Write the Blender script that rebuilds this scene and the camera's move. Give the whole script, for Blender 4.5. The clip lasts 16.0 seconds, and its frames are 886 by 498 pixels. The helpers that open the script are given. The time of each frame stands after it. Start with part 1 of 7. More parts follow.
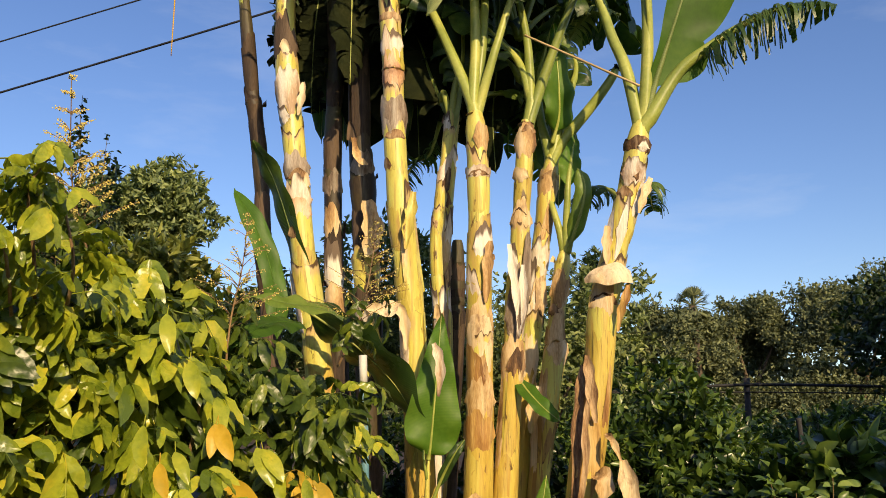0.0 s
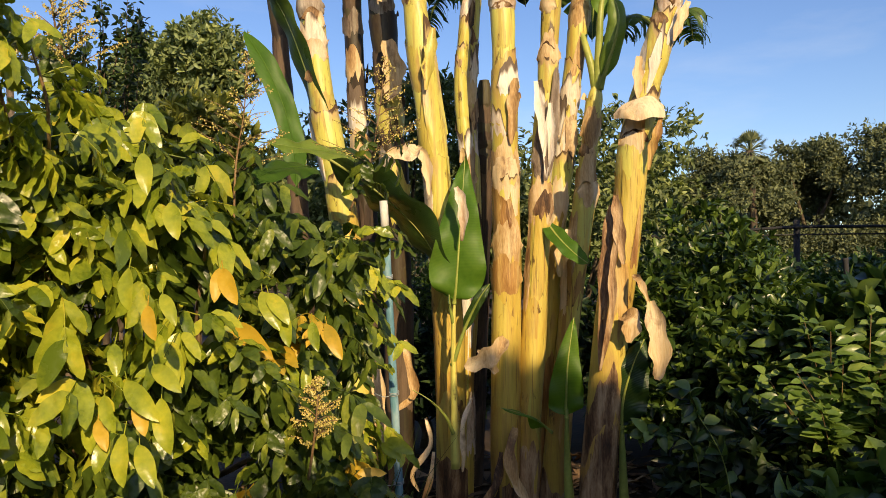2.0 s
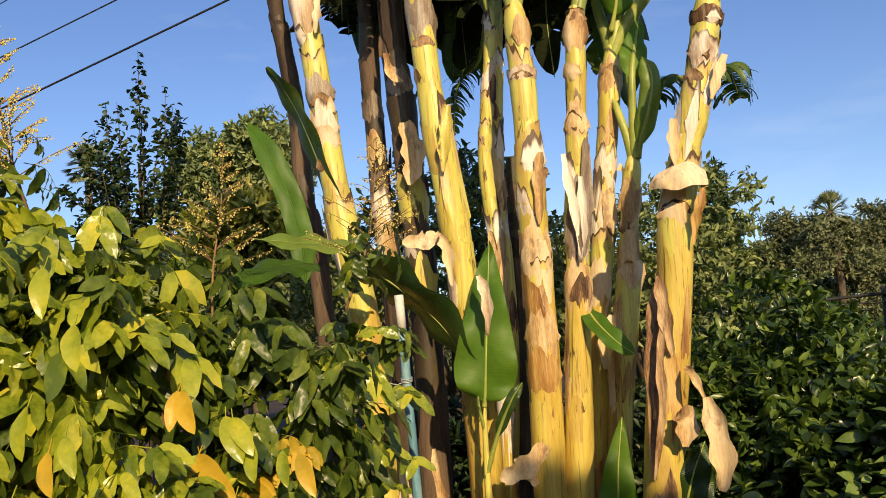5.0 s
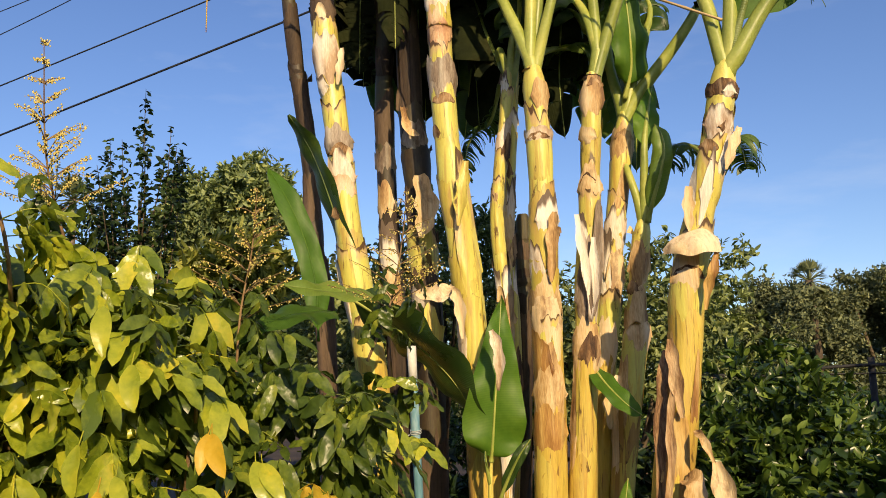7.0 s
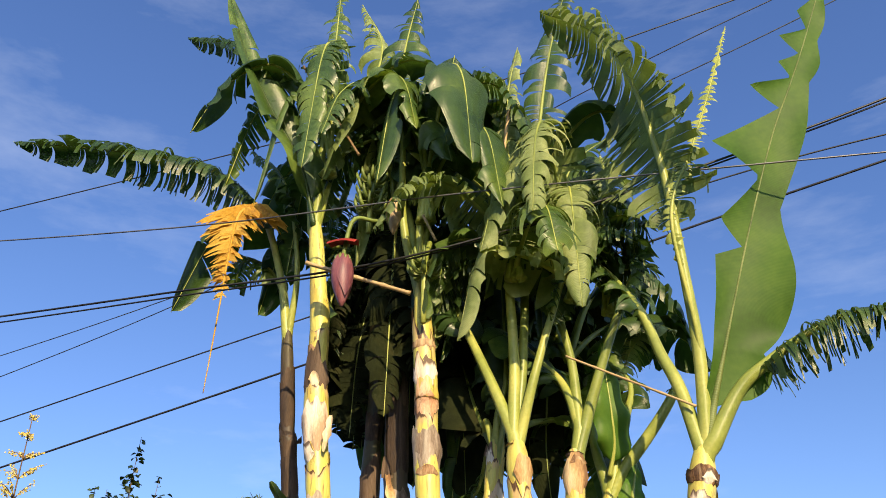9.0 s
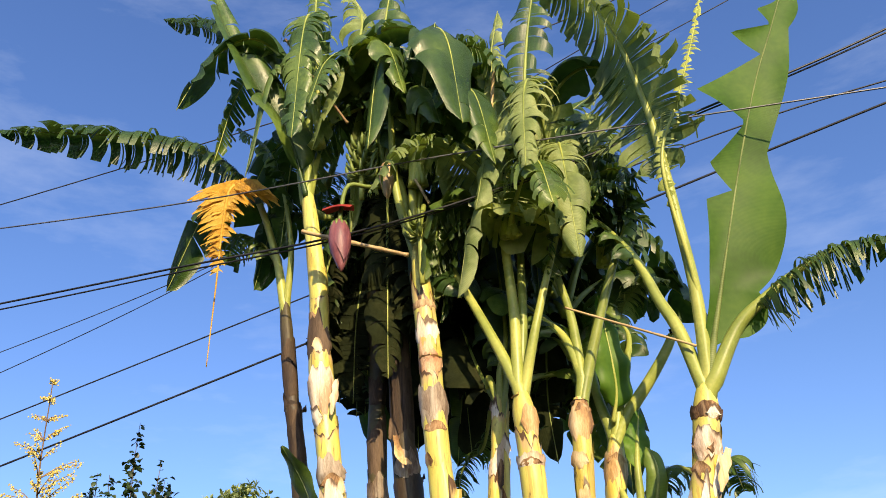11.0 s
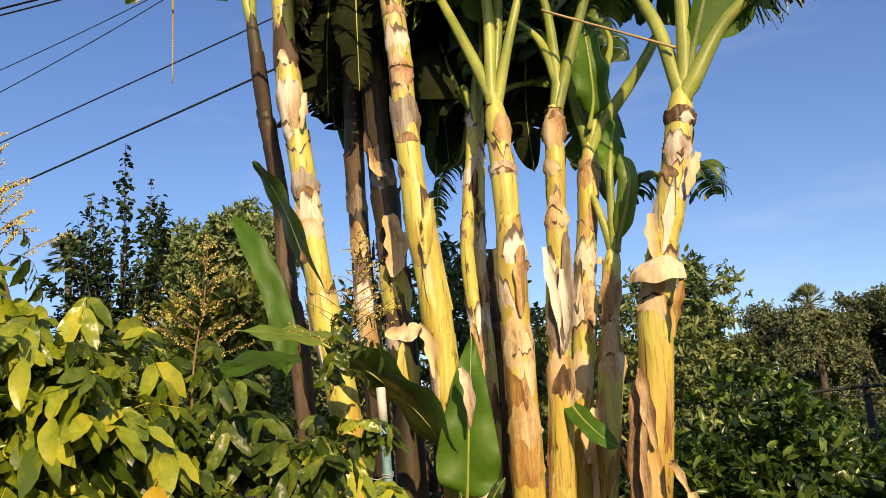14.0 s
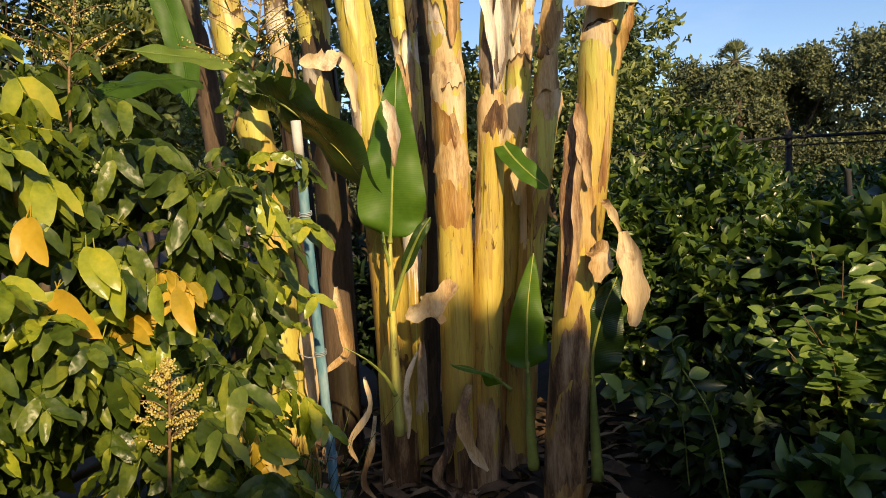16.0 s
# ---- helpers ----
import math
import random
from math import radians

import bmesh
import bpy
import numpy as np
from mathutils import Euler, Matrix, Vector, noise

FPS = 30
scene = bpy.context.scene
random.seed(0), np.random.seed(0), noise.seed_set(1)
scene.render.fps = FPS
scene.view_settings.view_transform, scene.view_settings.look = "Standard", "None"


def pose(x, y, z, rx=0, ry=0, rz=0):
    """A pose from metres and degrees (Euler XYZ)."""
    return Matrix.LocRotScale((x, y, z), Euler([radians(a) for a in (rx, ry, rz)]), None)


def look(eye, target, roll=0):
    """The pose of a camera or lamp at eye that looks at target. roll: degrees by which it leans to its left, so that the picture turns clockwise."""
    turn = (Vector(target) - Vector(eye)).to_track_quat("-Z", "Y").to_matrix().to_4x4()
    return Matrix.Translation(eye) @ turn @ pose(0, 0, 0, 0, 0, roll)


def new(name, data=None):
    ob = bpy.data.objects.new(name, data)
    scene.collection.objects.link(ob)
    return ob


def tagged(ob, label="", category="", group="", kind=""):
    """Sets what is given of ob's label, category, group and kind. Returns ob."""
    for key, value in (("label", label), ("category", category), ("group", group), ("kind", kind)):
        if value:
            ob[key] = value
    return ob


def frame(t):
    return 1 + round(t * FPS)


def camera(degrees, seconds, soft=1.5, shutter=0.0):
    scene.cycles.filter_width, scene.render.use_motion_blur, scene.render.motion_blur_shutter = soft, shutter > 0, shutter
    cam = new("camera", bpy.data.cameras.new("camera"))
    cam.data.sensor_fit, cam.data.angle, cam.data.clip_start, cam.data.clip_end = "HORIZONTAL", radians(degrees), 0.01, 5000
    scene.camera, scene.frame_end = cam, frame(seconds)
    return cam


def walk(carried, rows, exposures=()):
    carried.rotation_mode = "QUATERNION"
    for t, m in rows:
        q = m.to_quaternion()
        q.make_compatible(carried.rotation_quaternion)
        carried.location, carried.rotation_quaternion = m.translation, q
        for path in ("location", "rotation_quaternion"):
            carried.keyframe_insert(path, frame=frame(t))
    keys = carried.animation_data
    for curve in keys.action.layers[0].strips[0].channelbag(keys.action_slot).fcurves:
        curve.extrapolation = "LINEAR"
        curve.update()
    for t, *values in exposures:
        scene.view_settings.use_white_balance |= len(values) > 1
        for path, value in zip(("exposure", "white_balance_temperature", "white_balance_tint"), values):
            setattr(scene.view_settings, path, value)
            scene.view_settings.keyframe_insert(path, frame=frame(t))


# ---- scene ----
cam = camera(57.0, 16.0, soft=0.9)
PATH = [
    (0, (0.144, 0.065, 1.598), (0.082, 2.032, 1.952), -0.0),
    (0.5, (0.191, 0.086, 1.589), (0.097, 2.066, 1.855), -0.6),
    (1, (0.297, 0.122, 1.576), (0.116, 2.106, 1.752), -1.0),
    (1.5, (0.358, 0.149, 1.557), (0.083, 2.128, 1.643), -0.6),
    (2, (0.301, 0.236, 1.552), (0.104, 2.226, 1.553), -1.1),
    (2.5, (0.201, 0.354, 1.542), (0.134, 2.35, 1.439), -0.8),
    (3, (0.213, 0.444, 1.532), (0.199, 2.439, 1.383), -2.8),
    (3.5, (0.385, 0.554, 1.559), (0.117, 2.536, 1.579), -4.1),
    (4, (0.541, 0.686, 1.589), (0.115, 2.637, 1.706), -3.8),
    (4.2, (0.563, 0.718, 1.595), (0.152, 2.671, 1.729), -4.5),
    (6.3, (0.371, 0.641, 1.64), (0.069, 2.595, 1.945), -1.9),
    (6.5, (0.36, 0.635, 1.636), (0.058, 2.587, 1.947), -1.8),
    (7, (0.351, 0.615, 1.633), (0.04, 2.564, 1.958), -1.3),
    (7.5, (0.339, 0.614, 1.64), (0.023, 2.552, 2.016), -0.8),
    (8, (0.341, 0.596, 1.691), (0.021, 2.42, 2.447), 2.3),
    (8.5, (0.504, 0.541, 1.766), (0.192, 2.24, 2.773), 1.9),
    (10.8, (0.358, 0.48, 1.607), (0.182, 2.092, 2.779), -2.4),
    (11, (0.375, 0.52, 1.607), (0.149, 2.203, 2.664), -3.1),
    (11.5, (0.492, 0.606, 1.632), (0.202, 2.425, 2.412), -2.5),
    (12, (0.557, 0.678, 1.594), (0.206, 2.596, 2.041), -4.7),
    (12.5, (0.569, 0.704, 1.589), (0.17, 2.63, 1.952), -5.6),
    (13, (0.561, 0.732, 1.59), (0.102, 2.648, 1.929), -5.3),
    (13.5, (0.576, 0.723, 1.594), (0.16, 2.644, 1.966), -4.7),
    (14, (0.518, 0.669, 1.616), (0.211, 2.6, 2.039), -3.9),
    (14.5, (0.4, 0.62, 1.618), (0.231, 2.552, 2.105), -5.0),
    (15, (0.303, 0.578, 1.562), (0.219, 2.563, 1.787), -4.3),
    (15.5, (0.383, 0.747, 1.537), (0.307, 2.744, 1.619), -2.1),
    (16, (0.471, 0.998, 1.547), (0.3, 2.982, 1.366), -3.3),
]
EXPOSURES = [(0, -0.12, 6900, 10), (7.5, -0.12, 6900, 10), (8.5, 0.14, 6500, 10), (11.0, 0.34, 6500, 10), (11.5, 0.16, 6500, 10), (12.0, -0.08, 6700, 10), (13.0, -0.1, 6900, 10), (16, -0.12, 6900, 10)]
walk(cam, [(t, look(e, a, r)) for t, e, a, r in PATH], EXPOSURES)

# ---- world and sun ----
SUN_ELEVATION, SUN_AZIMUTH = radians(26), radians(157)   # azimuth clockwise from +y
world = bpy.data.worlds.new("sky")
scene.world = world
world.use_nodes = True
sky = world.node_tree.nodes.new("ShaderNodeTexSky")
sky.sky_type, sky.sun_disc = "NISHITA", False
sky.sun_elevation, sky.sun_rotation = SUN_ELEVATION, SUN_AZIMUTH
sky.air_density, sky.dust_density, sky.ozone_density = 1.0, 0.9, 2.6
world.node_tree.nodes["Background"].inputs[1].default_value = 0.192
vivid = world.node_tree.nodes.new("ShaderNodeHueSaturation")
vivid.inputs["Saturation"].default_value, vivid.inputs["Hue"].default_value = 1.16, 0.513
toward, unit = world.node_tree.nodes.new("ShaderNodeVectorMath"), world.node_tree.nodes.new("ShaderNodeVectorMath")
toward.operation, unit.operation = "ADD", "NORMALIZE"
toward.inputs[1].default_value = (0, 0, 0.04)
world.node_tree.links.new(world.node_tree.nodes.new("ShaderNodeTexCoord").outputs["Generated"], toward.inputs[0])
world.node_tree.links.new(toward.outputs[0], unit.inputs[0])
world.node_tree.links.new(unit.outputs[0], sky.inputs[0])
world.node_tree.links.new(sky.outputs[0], vivid.inputs["Color"])
wisp_map, wisp, wisp_range, veil = (world.node_tree.nodes.new("ShaderNode" + k) for k in ("Mapping", "TexNoise", "MapRange", "MixRGB"))
world.node_tree.links.new(world.node_tree.nodes.new("ShaderNodeTexCoord").outputs["Generated"], wisp_map.inputs[0])
wisp_map.inputs["Scale"].default_value, wisp_map.inputs["Rotation"].default_value = (1.2, 2.0, 5.0), (0.2, 0.5, 0.3)
wisp.inputs["Scale"].default_value, wisp.inputs["Detail"].default_value, wisp.inputs["Roughness"].default_value = 2.2, 7, 0.6
wisp_range.inputs["From Min"].default_value, wisp_range.inputs["From Max"].default_value, wisp_range.inputs["To Max"].default_value = 0.54, 0.88, 0.24
world.node_tree.links.new(wisp_map.outputs[0], wisp.inputs["Vector"])
world.node_tree.links.new(wisp.outputs["Fac"], wisp_range.inputs["Value"])
world.node_tree.links.new(wisp_range.outputs[0], veil.inputs["Fac"])
world.node_tree.links.new(vivid.outputs[0], veil.inputs[1])
veil.inputs[2].default_value = (5.2, 5.4, 5.8, 1)
world.node_tree.links.new(veil.outputs[0], world.node_tree.nodes["Background"].inputs[0])
sun = new("sun", bpy.data.lights.new("sun", "SUN"))
sun.data.energy, sun.data.angle, sun.data.color = 5.6, radians(0.55), (1.0, 0.76, 0.44)
SUN_FROM = Vector((math.sin(SUN_AZIMUTH) * math.cos(SUN_ELEVATION), math.cos(SUN_AZIMUTH) * math.cos(SUN_ELEVATION), math.sin(SUN_ELEVATION)))
sun.matrix_world = look(SUN_FROM * 50, (0, 0, 0))


# ---- materials ----
def material(name, stops, rough=0.6, scale=8.0, stretch=(1, 1, 1), fine=60.0, bump=0.25, translucent=0.0, tint=None,
             per="object", coords="Object", vary=0.3, veins=0.0, specular=0.5, metallic=0.0, streaks=0.0, spots=None, rims=None):
    """Two scales of noise through a colour ramp, brightness that varies per object or island, optional veins along U."""
    mat = bpy.data.materials.new(name)
    mat.use_nodes = True
    nt = mat.node_tree
    n, link = nt.nodes.new, nt.links.new
    bsdf, out = nt.nodes["Principled BSDF"], nt.nodes["Material Output"]
    tc, mp = n("ShaderNodeTexCoord"), n("ShaderNodeMapping")
    link(tc.outputs[coords], mp.inputs[0])
    mp.inputs["Scale"].default_value = stretch
    big, small, ramp = n("ShaderNodeTexNoise"), n("ShaderNodeTexNoise"), n("ShaderNodeValToRGB")
    big.inputs["Scale"].default_value, big.inputs["Detail"].default_value = scale, 4
    small.inputs["Scale"].default_value, small.inputs["Detail"].default_value = fine, 3
    link(mp.outputs[0], big.inputs["Vector"]), link(mp.outputs[0], small.inputs["Vector"])
    if per == "object":
        rnd = n("ShaderNodeObjectInfo").outputs["Random"]
        shift = n("ShaderNodeVectorMath")
        shift.operation = "SCALE"
        comb = n("ShaderNodeCombineXYZ")
        for i in range(3):
            link(rnd, comb.inputs[i])
        link(comb.outputs[0], shift.inputs[0])
        shift.inputs["Scale"].default_value = 37.0
        link(shift.outputs[0], mp.inputs["Location"])
    else:
        rnd = n("ShaderNodeNewGeometry").outputs["Random Per Island"]
    mixf = n("ShaderNodeMath")
    mixf.operation = "MULTIPLY_ADD"
    mixf.inputs[1].default_value, = (0.3,)
    link(small.outputs["Fac"], mixf.inputs[0])
    sub = n("ShaderNodeMath")
    sub.operation = "SUBTRACT"
    sub.inputs[1].default_value = 0.192
    link(big.outputs["Fac"], sub.inputs[0]), link(sub.outputs[0], mixf.inputs[2])
    spread = n("ShaderNodeMath")
    spread.operation = "MULTIPLY_ADD"
    spread.inputs[1].default_value = vary
    link(rnd, spread.inputs[0])
    off = n("ShaderNodeMath")
    off.operation = "SUBTRACT"
    off.inputs[1].default_value = vary * 0.5
    link(mixf.outputs[0], off.inputs[0]), link(off.outputs[0], spread.inputs[2])
    link(spread.outputs[0], ramp.inputs[0])
    el = ramp.color_ramp.elements
    while len(el) < len(stops):
        el.new(0.5)
    for e, (at, col) in zip(el, stops):
        e.position, e.color = at, (*col, 1)
    colour = ramp.outputs[0]
    height = small.outputs["Fac"]
    if veins:
        uv = n("ShaderNodeUVMap")
        wave = n("ShaderNodeTexWave")
        wave.bands_direction = "X"
        wave.inputs["Scale"].default_value, wave.inputs["Distortion"].default_value = veins, 0.6
        link(uv.outputs[0], wave.inputs["Vector"])
        height = wave.outputs["Fac"]
        dark = n("ShaderNodeMixRGB")
        dark.blend_type = "MULTIPLY"
        dark.inputs["Fac"].default_value = 0.12
        link(colour, dark.inputs[1]), link(wave.outputs["Color"], dark.inputs[2])
        colour = dark.outputs[0]
    def layer(stretch_by, size, low, high, paint, amount):
        """Paint over the colour where a stretched noise passes from low to high."""
        mp2, nz, ramp2, mx, am = n("ShaderNodeMapping"), n("ShaderNodeTexNoise"), n("ShaderNodeMapRange"), n("ShaderNodeMixRGB"), n("ShaderNodeMath")
        link(tc.outputs[coords], mp2.inputs[0])
        if per == "object":
            link(shift.outputs[0], mp2.inputs["Location"])
        mp2.inputs["Scale"].default_value = stretch_by
        nz.inputs["Scale"].default_value, nz.inputs["Detail"].default_value, nz.inputs["Roughness"].default_value = size, 5, 0.62
        link(mp2.outputs[0], nz.inputs["Vector"])
        ramp2.inputs["From Min"].default_value, ramp2.inputs["From Max"].default_value = low, high
        link(nz.outputs["Fac"], ramp2.inputs["Value"])
        am.operation = "MULTIPLY"
        am.inputs[1].default_value = amount
        link(ramp2.outputs[0], am.inputs[0]), link(am.outputs[0], mx.inputs["Fac"])
        link(colour, mx.inputs[1])
        mx.inputs[2].default_value = (*paint, 1)
        return mx.outputs[0]

    if streaks:
        colour = layer((55, 55, 2.2), 1.0, 0.50, 0.72, tuple(c * 0.35 for c in stops[1][1]), streaks)
        colour = layer((30, 30, 1.0), 1.0, 0.55, 0.70, tuple(min(0.85, c * 1.25) for c in stops[-1][1]), streaks * 0.6)
    for stretch_by, size, low, high, paint, amount in spots or ():
        colour = layer(stretch_by, size, low, high, paint, amount)
    for low, high, wobble, shift_by, paint, amount in rims or ():
        # the sheath withers from its upper rim downwards, each one to its own height
        uvr, sep, nz = n("ShaderNodeUVMap"), n("ShaderNodeSeparateXYZ"), n("ShaderNodeTexNoise")
        mpr = n("ShaderNodeMapping")
        link(tc.outputs[coords], mpr.inputs[0]), link(shift.outputs[0], mpr.inputs["Location"])
        mpr.inputs["Scale"].default_value = (26, 26, 3.2)
        nz.inputs["Scale"].default_value, nz.inputs["Detail"].default_value = 1.0, 5
        link(mpr.outputs[0], nz.inputs["Vector"]), link(uvr.outputs[0], sep.inputs[0])
        a1, a2, mr, am, mx = n("ShaderNodeMath"), n("ShaderNodeMath"), n("ShaderNodeMapRange"), n("ShaderNodeMath"), n("ShaderNodeMixRGB")
        a1.operation = a2.operation = "MULTIPLY_ADD"
        a1.inputs[1].default_value, a2.inputs[1].default_value = wobble, shift_by
        link(nz.outputs["Fac"], a1.inputs[0]), link(sep.outputs["X"], a1.inputs[2])
        link(rnd, a2.inputs[0]), link(a1.outputs[0], a2.inputs[2])
        mr.inputs["From Min"].default_value, mr.inputs["From Max"].default_value = low + wobble * 0.5 + shift_by * 0.5, high + wobble * 0.5 + shift_by * 0.5
        link(a2.outputs[0], mr.inputs["Value"])
        am.operation = "MULTIPLY"
        am.inputs[1].default_value = amount
        link(mr.outputs[0], am.inputs[0]), link(am.outputs[0], mx.inputs["Fac"])
        link(colour, mx.inputs[1])
        mx.inputs[2].default_value = (*paint, 1)
        colour = mx.outputs[0]
    link(colour, bsdf.inputs["Base Color"])
    rr = n("ShaderNodeMapRange")
    rr.inputs["To Min"].default_value, rr.inputs["To Max"].default_value = max(0.05, rough - 0.12), min(1, rough + 0.15)
    link(big.outputs["Fac"], rr.inputs["Value"]), link(rr.outputs[0], bsdf.inputs["Roughness"])
    bsdf.inputs["Specular IOR Level"].default_value, bsdf.inputs["Metallic"].default_value = specular, metallic
    bm = n("ShaderNodeBump")
    bm.inputs["Strength"].default_value, bm.inputs["Distance"].default_value = bump, 0.004
    link(height, bm.inputs["Height"]), link(bm.outputs[0], bsdf.inputs["Normal"])
    if translucent:
        tr, mix = n("ShaderNodeBsdfTranslucent"), n("ShaderNodeMixShader")
        hue = n("ShaderNodeMixRGB")
        hue.blend_type, hue.inputs["Fac"].default_value = "MULTIPLY", 1.0
        hue.inputs[2].default_value = (*(tint or (1.3, 1.35, 0.5)), 1)
        link(colour, hue.inputs[1]), link(hue.outputs[0], tr.inputs[0])
        mix.inputs[0].default_value = translucent
        link(bsdf.outputs[0], mix.inputs[1]), link(tr.outputs[0], mix.inputs[2])
        link(mix.outputs[0], out.inputs[0])
    return mat


BROWN, TAN, CREAM = (0.085, 0.042, 0.018), (0.60, 0.41, 0.21), (0.84, 0.69, 0.50)
STREAKY = [((30, 30, 1.0), 1.0, 0.52, 0.64, (0.47, 0.27, 0.075), 0.55), ((6, 6, 2.0), 1.0, 0.57, 0.68, (0.44, 0.25, 0.10), 0.6), ((70, 70, 2.2), 1.0, 0.57, 0.68, (0.17, 0.085, 0.03), 0.8), ((11, 11, 4.0), 1.0, 0.62, 0.67, BROWN, 0.9)]
STEM = material("pseudostem_yellow", [(0.25, (0.53, 0.43, 0.085)), (0.42, (0.65, 0.58, 0.125)), (0.58, (0.66, 0.65, 0.16)), (0.78, (0.43, 0.50, 0.105))],
                rough=0.38, scale=1.6, stretch=(2.0, 2.0, 0.9), fine=40, bump=0.4, vary=0.2, spots=STREAKY)
# for the back stems: the clump's shade is darkened into this colour
STEM_SHADED = material("pseudostem_shaded", [(0.25, (0.025, 0.017, 0.011)), (0.42, (0.058, 0.040, 0.021)), (0.58, (0.078, 0.066, 0.027)), (0.75, (0.075, 0.08, 0.028))],
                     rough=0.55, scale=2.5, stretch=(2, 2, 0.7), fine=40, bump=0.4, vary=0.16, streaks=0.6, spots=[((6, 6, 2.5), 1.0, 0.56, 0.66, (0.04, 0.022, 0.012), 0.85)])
SHEATH = material("dry_sheath", [(0.20, (0.24, 0.125, 0.05)), (0.34, (0.50, 0.31, 0.125)), (0.46, (0.70, 0.51, 0.27)), (0.70, (0.83, 0.68, 0.46))],
                  rough=0.65, scale=3.0, stretch=(3.5, 3.5, 0.7), fine=45, bump=0.6, vary=0.3, streaks=0.4, spots=[((8, 8, 4), 1.0, 0.58, 0.66, (0.20, 0.10, 0.05), 0.7)])
PALE = material("papery_sheath", [(0.20, (0.48, 0.33, 0.20)), (0.32, (0.72, 0.57, 0.41)), (0.46, (0.84, 0.75, 0.62)), (0.75, (0.88, 0.83, 0.73))],
                rough=0.7, scale=3.0, stretch=(3.5, 3.5, 0.7), fine=50, bump=0.9, vary=0.35, streaks=0.4,
                spots=[((9, 9, 2.0), 1.0, 0.57, 0.67, (0.30, 0.16, 0.075), 0.75)], rims=[(0.84, 0.97, 0.7, 0.35, BROWN, 0.9)])
SHEATH_DARK = material("rotted_sheath", [(0.22, (0.045, 0.022, 0.011)), (0.36, (0.14, 0.07, 0.03)), (0.48, (0.34, 0.20, 0.095)), (0.70, (0.62, 0.45, 0.26))],
                       rough=0.75, scale=5.0, stretch=(4, 4, 0.8), fine=50, bump=0.7, vary=0.3, streaks=0.6)
# sheaths of the back stems, darkened the same way for shade
SHEATH_SHADED = material("old_brown_shaded_sheath", [(0.25, (0.028, 0.017, 0.012)), (0.45, (0.072, 0.046, 0.028)), (0.75, (0.17, 0.115, 0.075))],
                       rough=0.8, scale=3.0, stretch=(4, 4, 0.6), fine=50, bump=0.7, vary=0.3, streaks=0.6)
PINK = material("pinkish_sheath", [(0.22, (0.44, 0.22, 0.11)), (0.4, (0.70, 0.45, 0.26)), (0.55, (0.80, 0.61, 0.42)), (0.75, (0.84, 0.74, 0.58))],
                rough=0.6, scale=4.0, stretch=(3, 3, 1.2), fine=50, bump=0.5, vary=0.25, streaks=0.3, spots=[((14, 14, 12), 1.0, 0.58, 0.66, (0.26, 0.11, 0.05), 0.7)])
GREY = material("weathered_grey_sheath", [(0.22, (0.12, 0.08, 0.055)), (0.4, (0.29, 0.22, 0.16)), (0.58, (0.52, 0.44, 0.35)), (0.75, (0.72, 0.64, 0.53))],
                rough=0.75, scale=3.0, stretch=(3.5, 3.5, 0.7), fine=50, bump=0.8, vary=0.3, streaks=0.5, spots=[((9, 9, 3.0), 1.0, 0.57, 0.66, BROWN, 0.8)])
RUST = material("rusty_sheath", [(0.22, (0.20, 0.085, 0.028)), (0.40, (0.42, 0.22, 0.065)), (0.56, (0.60, 0.38, 0.12)), (0.75, (0.70, 0.52, 0.22))],
                rough=0.5, scale=3.0, stretch=(5, 5, 0.5), fine=45, bump=0.6, vary=0.25, streaks=0.7)
GOLD = material("golden_sheath", [(0.22, (0.42, 0.23, 0.06)), (0.40, (0.57, 0.39, 0.075)), (0.56, (0.65, 0.50, 0.095)), (0.75, (0.69, 0.58, 0.14))],
                rough=0.42, scale=2.0, stretch=(4, 4, 0.5), fine=40, bump=0.45, vary=0.25, streaks=0.35, spots=STREAKY)
FRESH = material("fresh_sheath", [(0.25, (0.55, 0.44, 0.085)), (0.45, (0.66, 0.59, 0.125)), (0.75, (0.66, 0.65, 0.16))],
                 rough=0.38, scale=2.0, stretch=(3, 3, 0.6), fine=40, bump=0.4, vary=0.25, spots=STREAKY,
                 rims=[(0.90, 1.05, 0.9, 0.5, TAN, 0.75), (0.97, 1.01, 0.4, 0.15, BROWN, 0.95)])
PETIOLE = material("petiole_green", [(0.25, (0.20, 0.25, 0.05)), (0.5, (0.32, 0.37, 0.075)), (0.75, (0.50, 0.51, 0.125))],
                   rough=0.4, scale=5, fine=60, bump=0.12, vary=0.25)
LEAF = material("banana_blade_green", [(0.25, (0.032, 0.068, 0.016)), (0.5, (0.068, 0.125, 0.026)), (0.78, (0.19, 0.27, 0.05))],
                rough=0.30, scale=3, fine=30, bump=0.25, translucent=0.24, veins=40, vary=0.35, per="object")
LEAF_BRIGHT = material("banana_blade_young", [(0.25, (0.06, 0.145, 0.015)), (0.5, (0.09, 0.205, 0.02)), (0.78, (0.16, 0.29, 0.035))],
                       rough=0.45, specular=0.3, scale=3, fine=30, bump=0.05, translucent=0.36, veins=45, vary=0.25)
LEAF_MID = material("banana_blade_full", [(0.25, (0.045, 0.10, 0.014)), (0.5, (0.072, 0.155, 0.02)), (0.78, (0.125, 0.23, 0.035))],
                    rough=0.5, specular=0.2, scale=3, fine=30, bump=0.06, translucent=0.34, veins=45, vary=0.25)
LEAF_PALE = material("banana_blade_pale", [(0.25, (0.13, 0.21, 0.032)), (0.5, (0.20, 0.30, 0.05)), (0.78, (0.34, 0.42, 0.09))],
                     rough=0.4, scale=3, fine=30, bump=0.08, translucent=0.35, veins=45, vary=0.25)
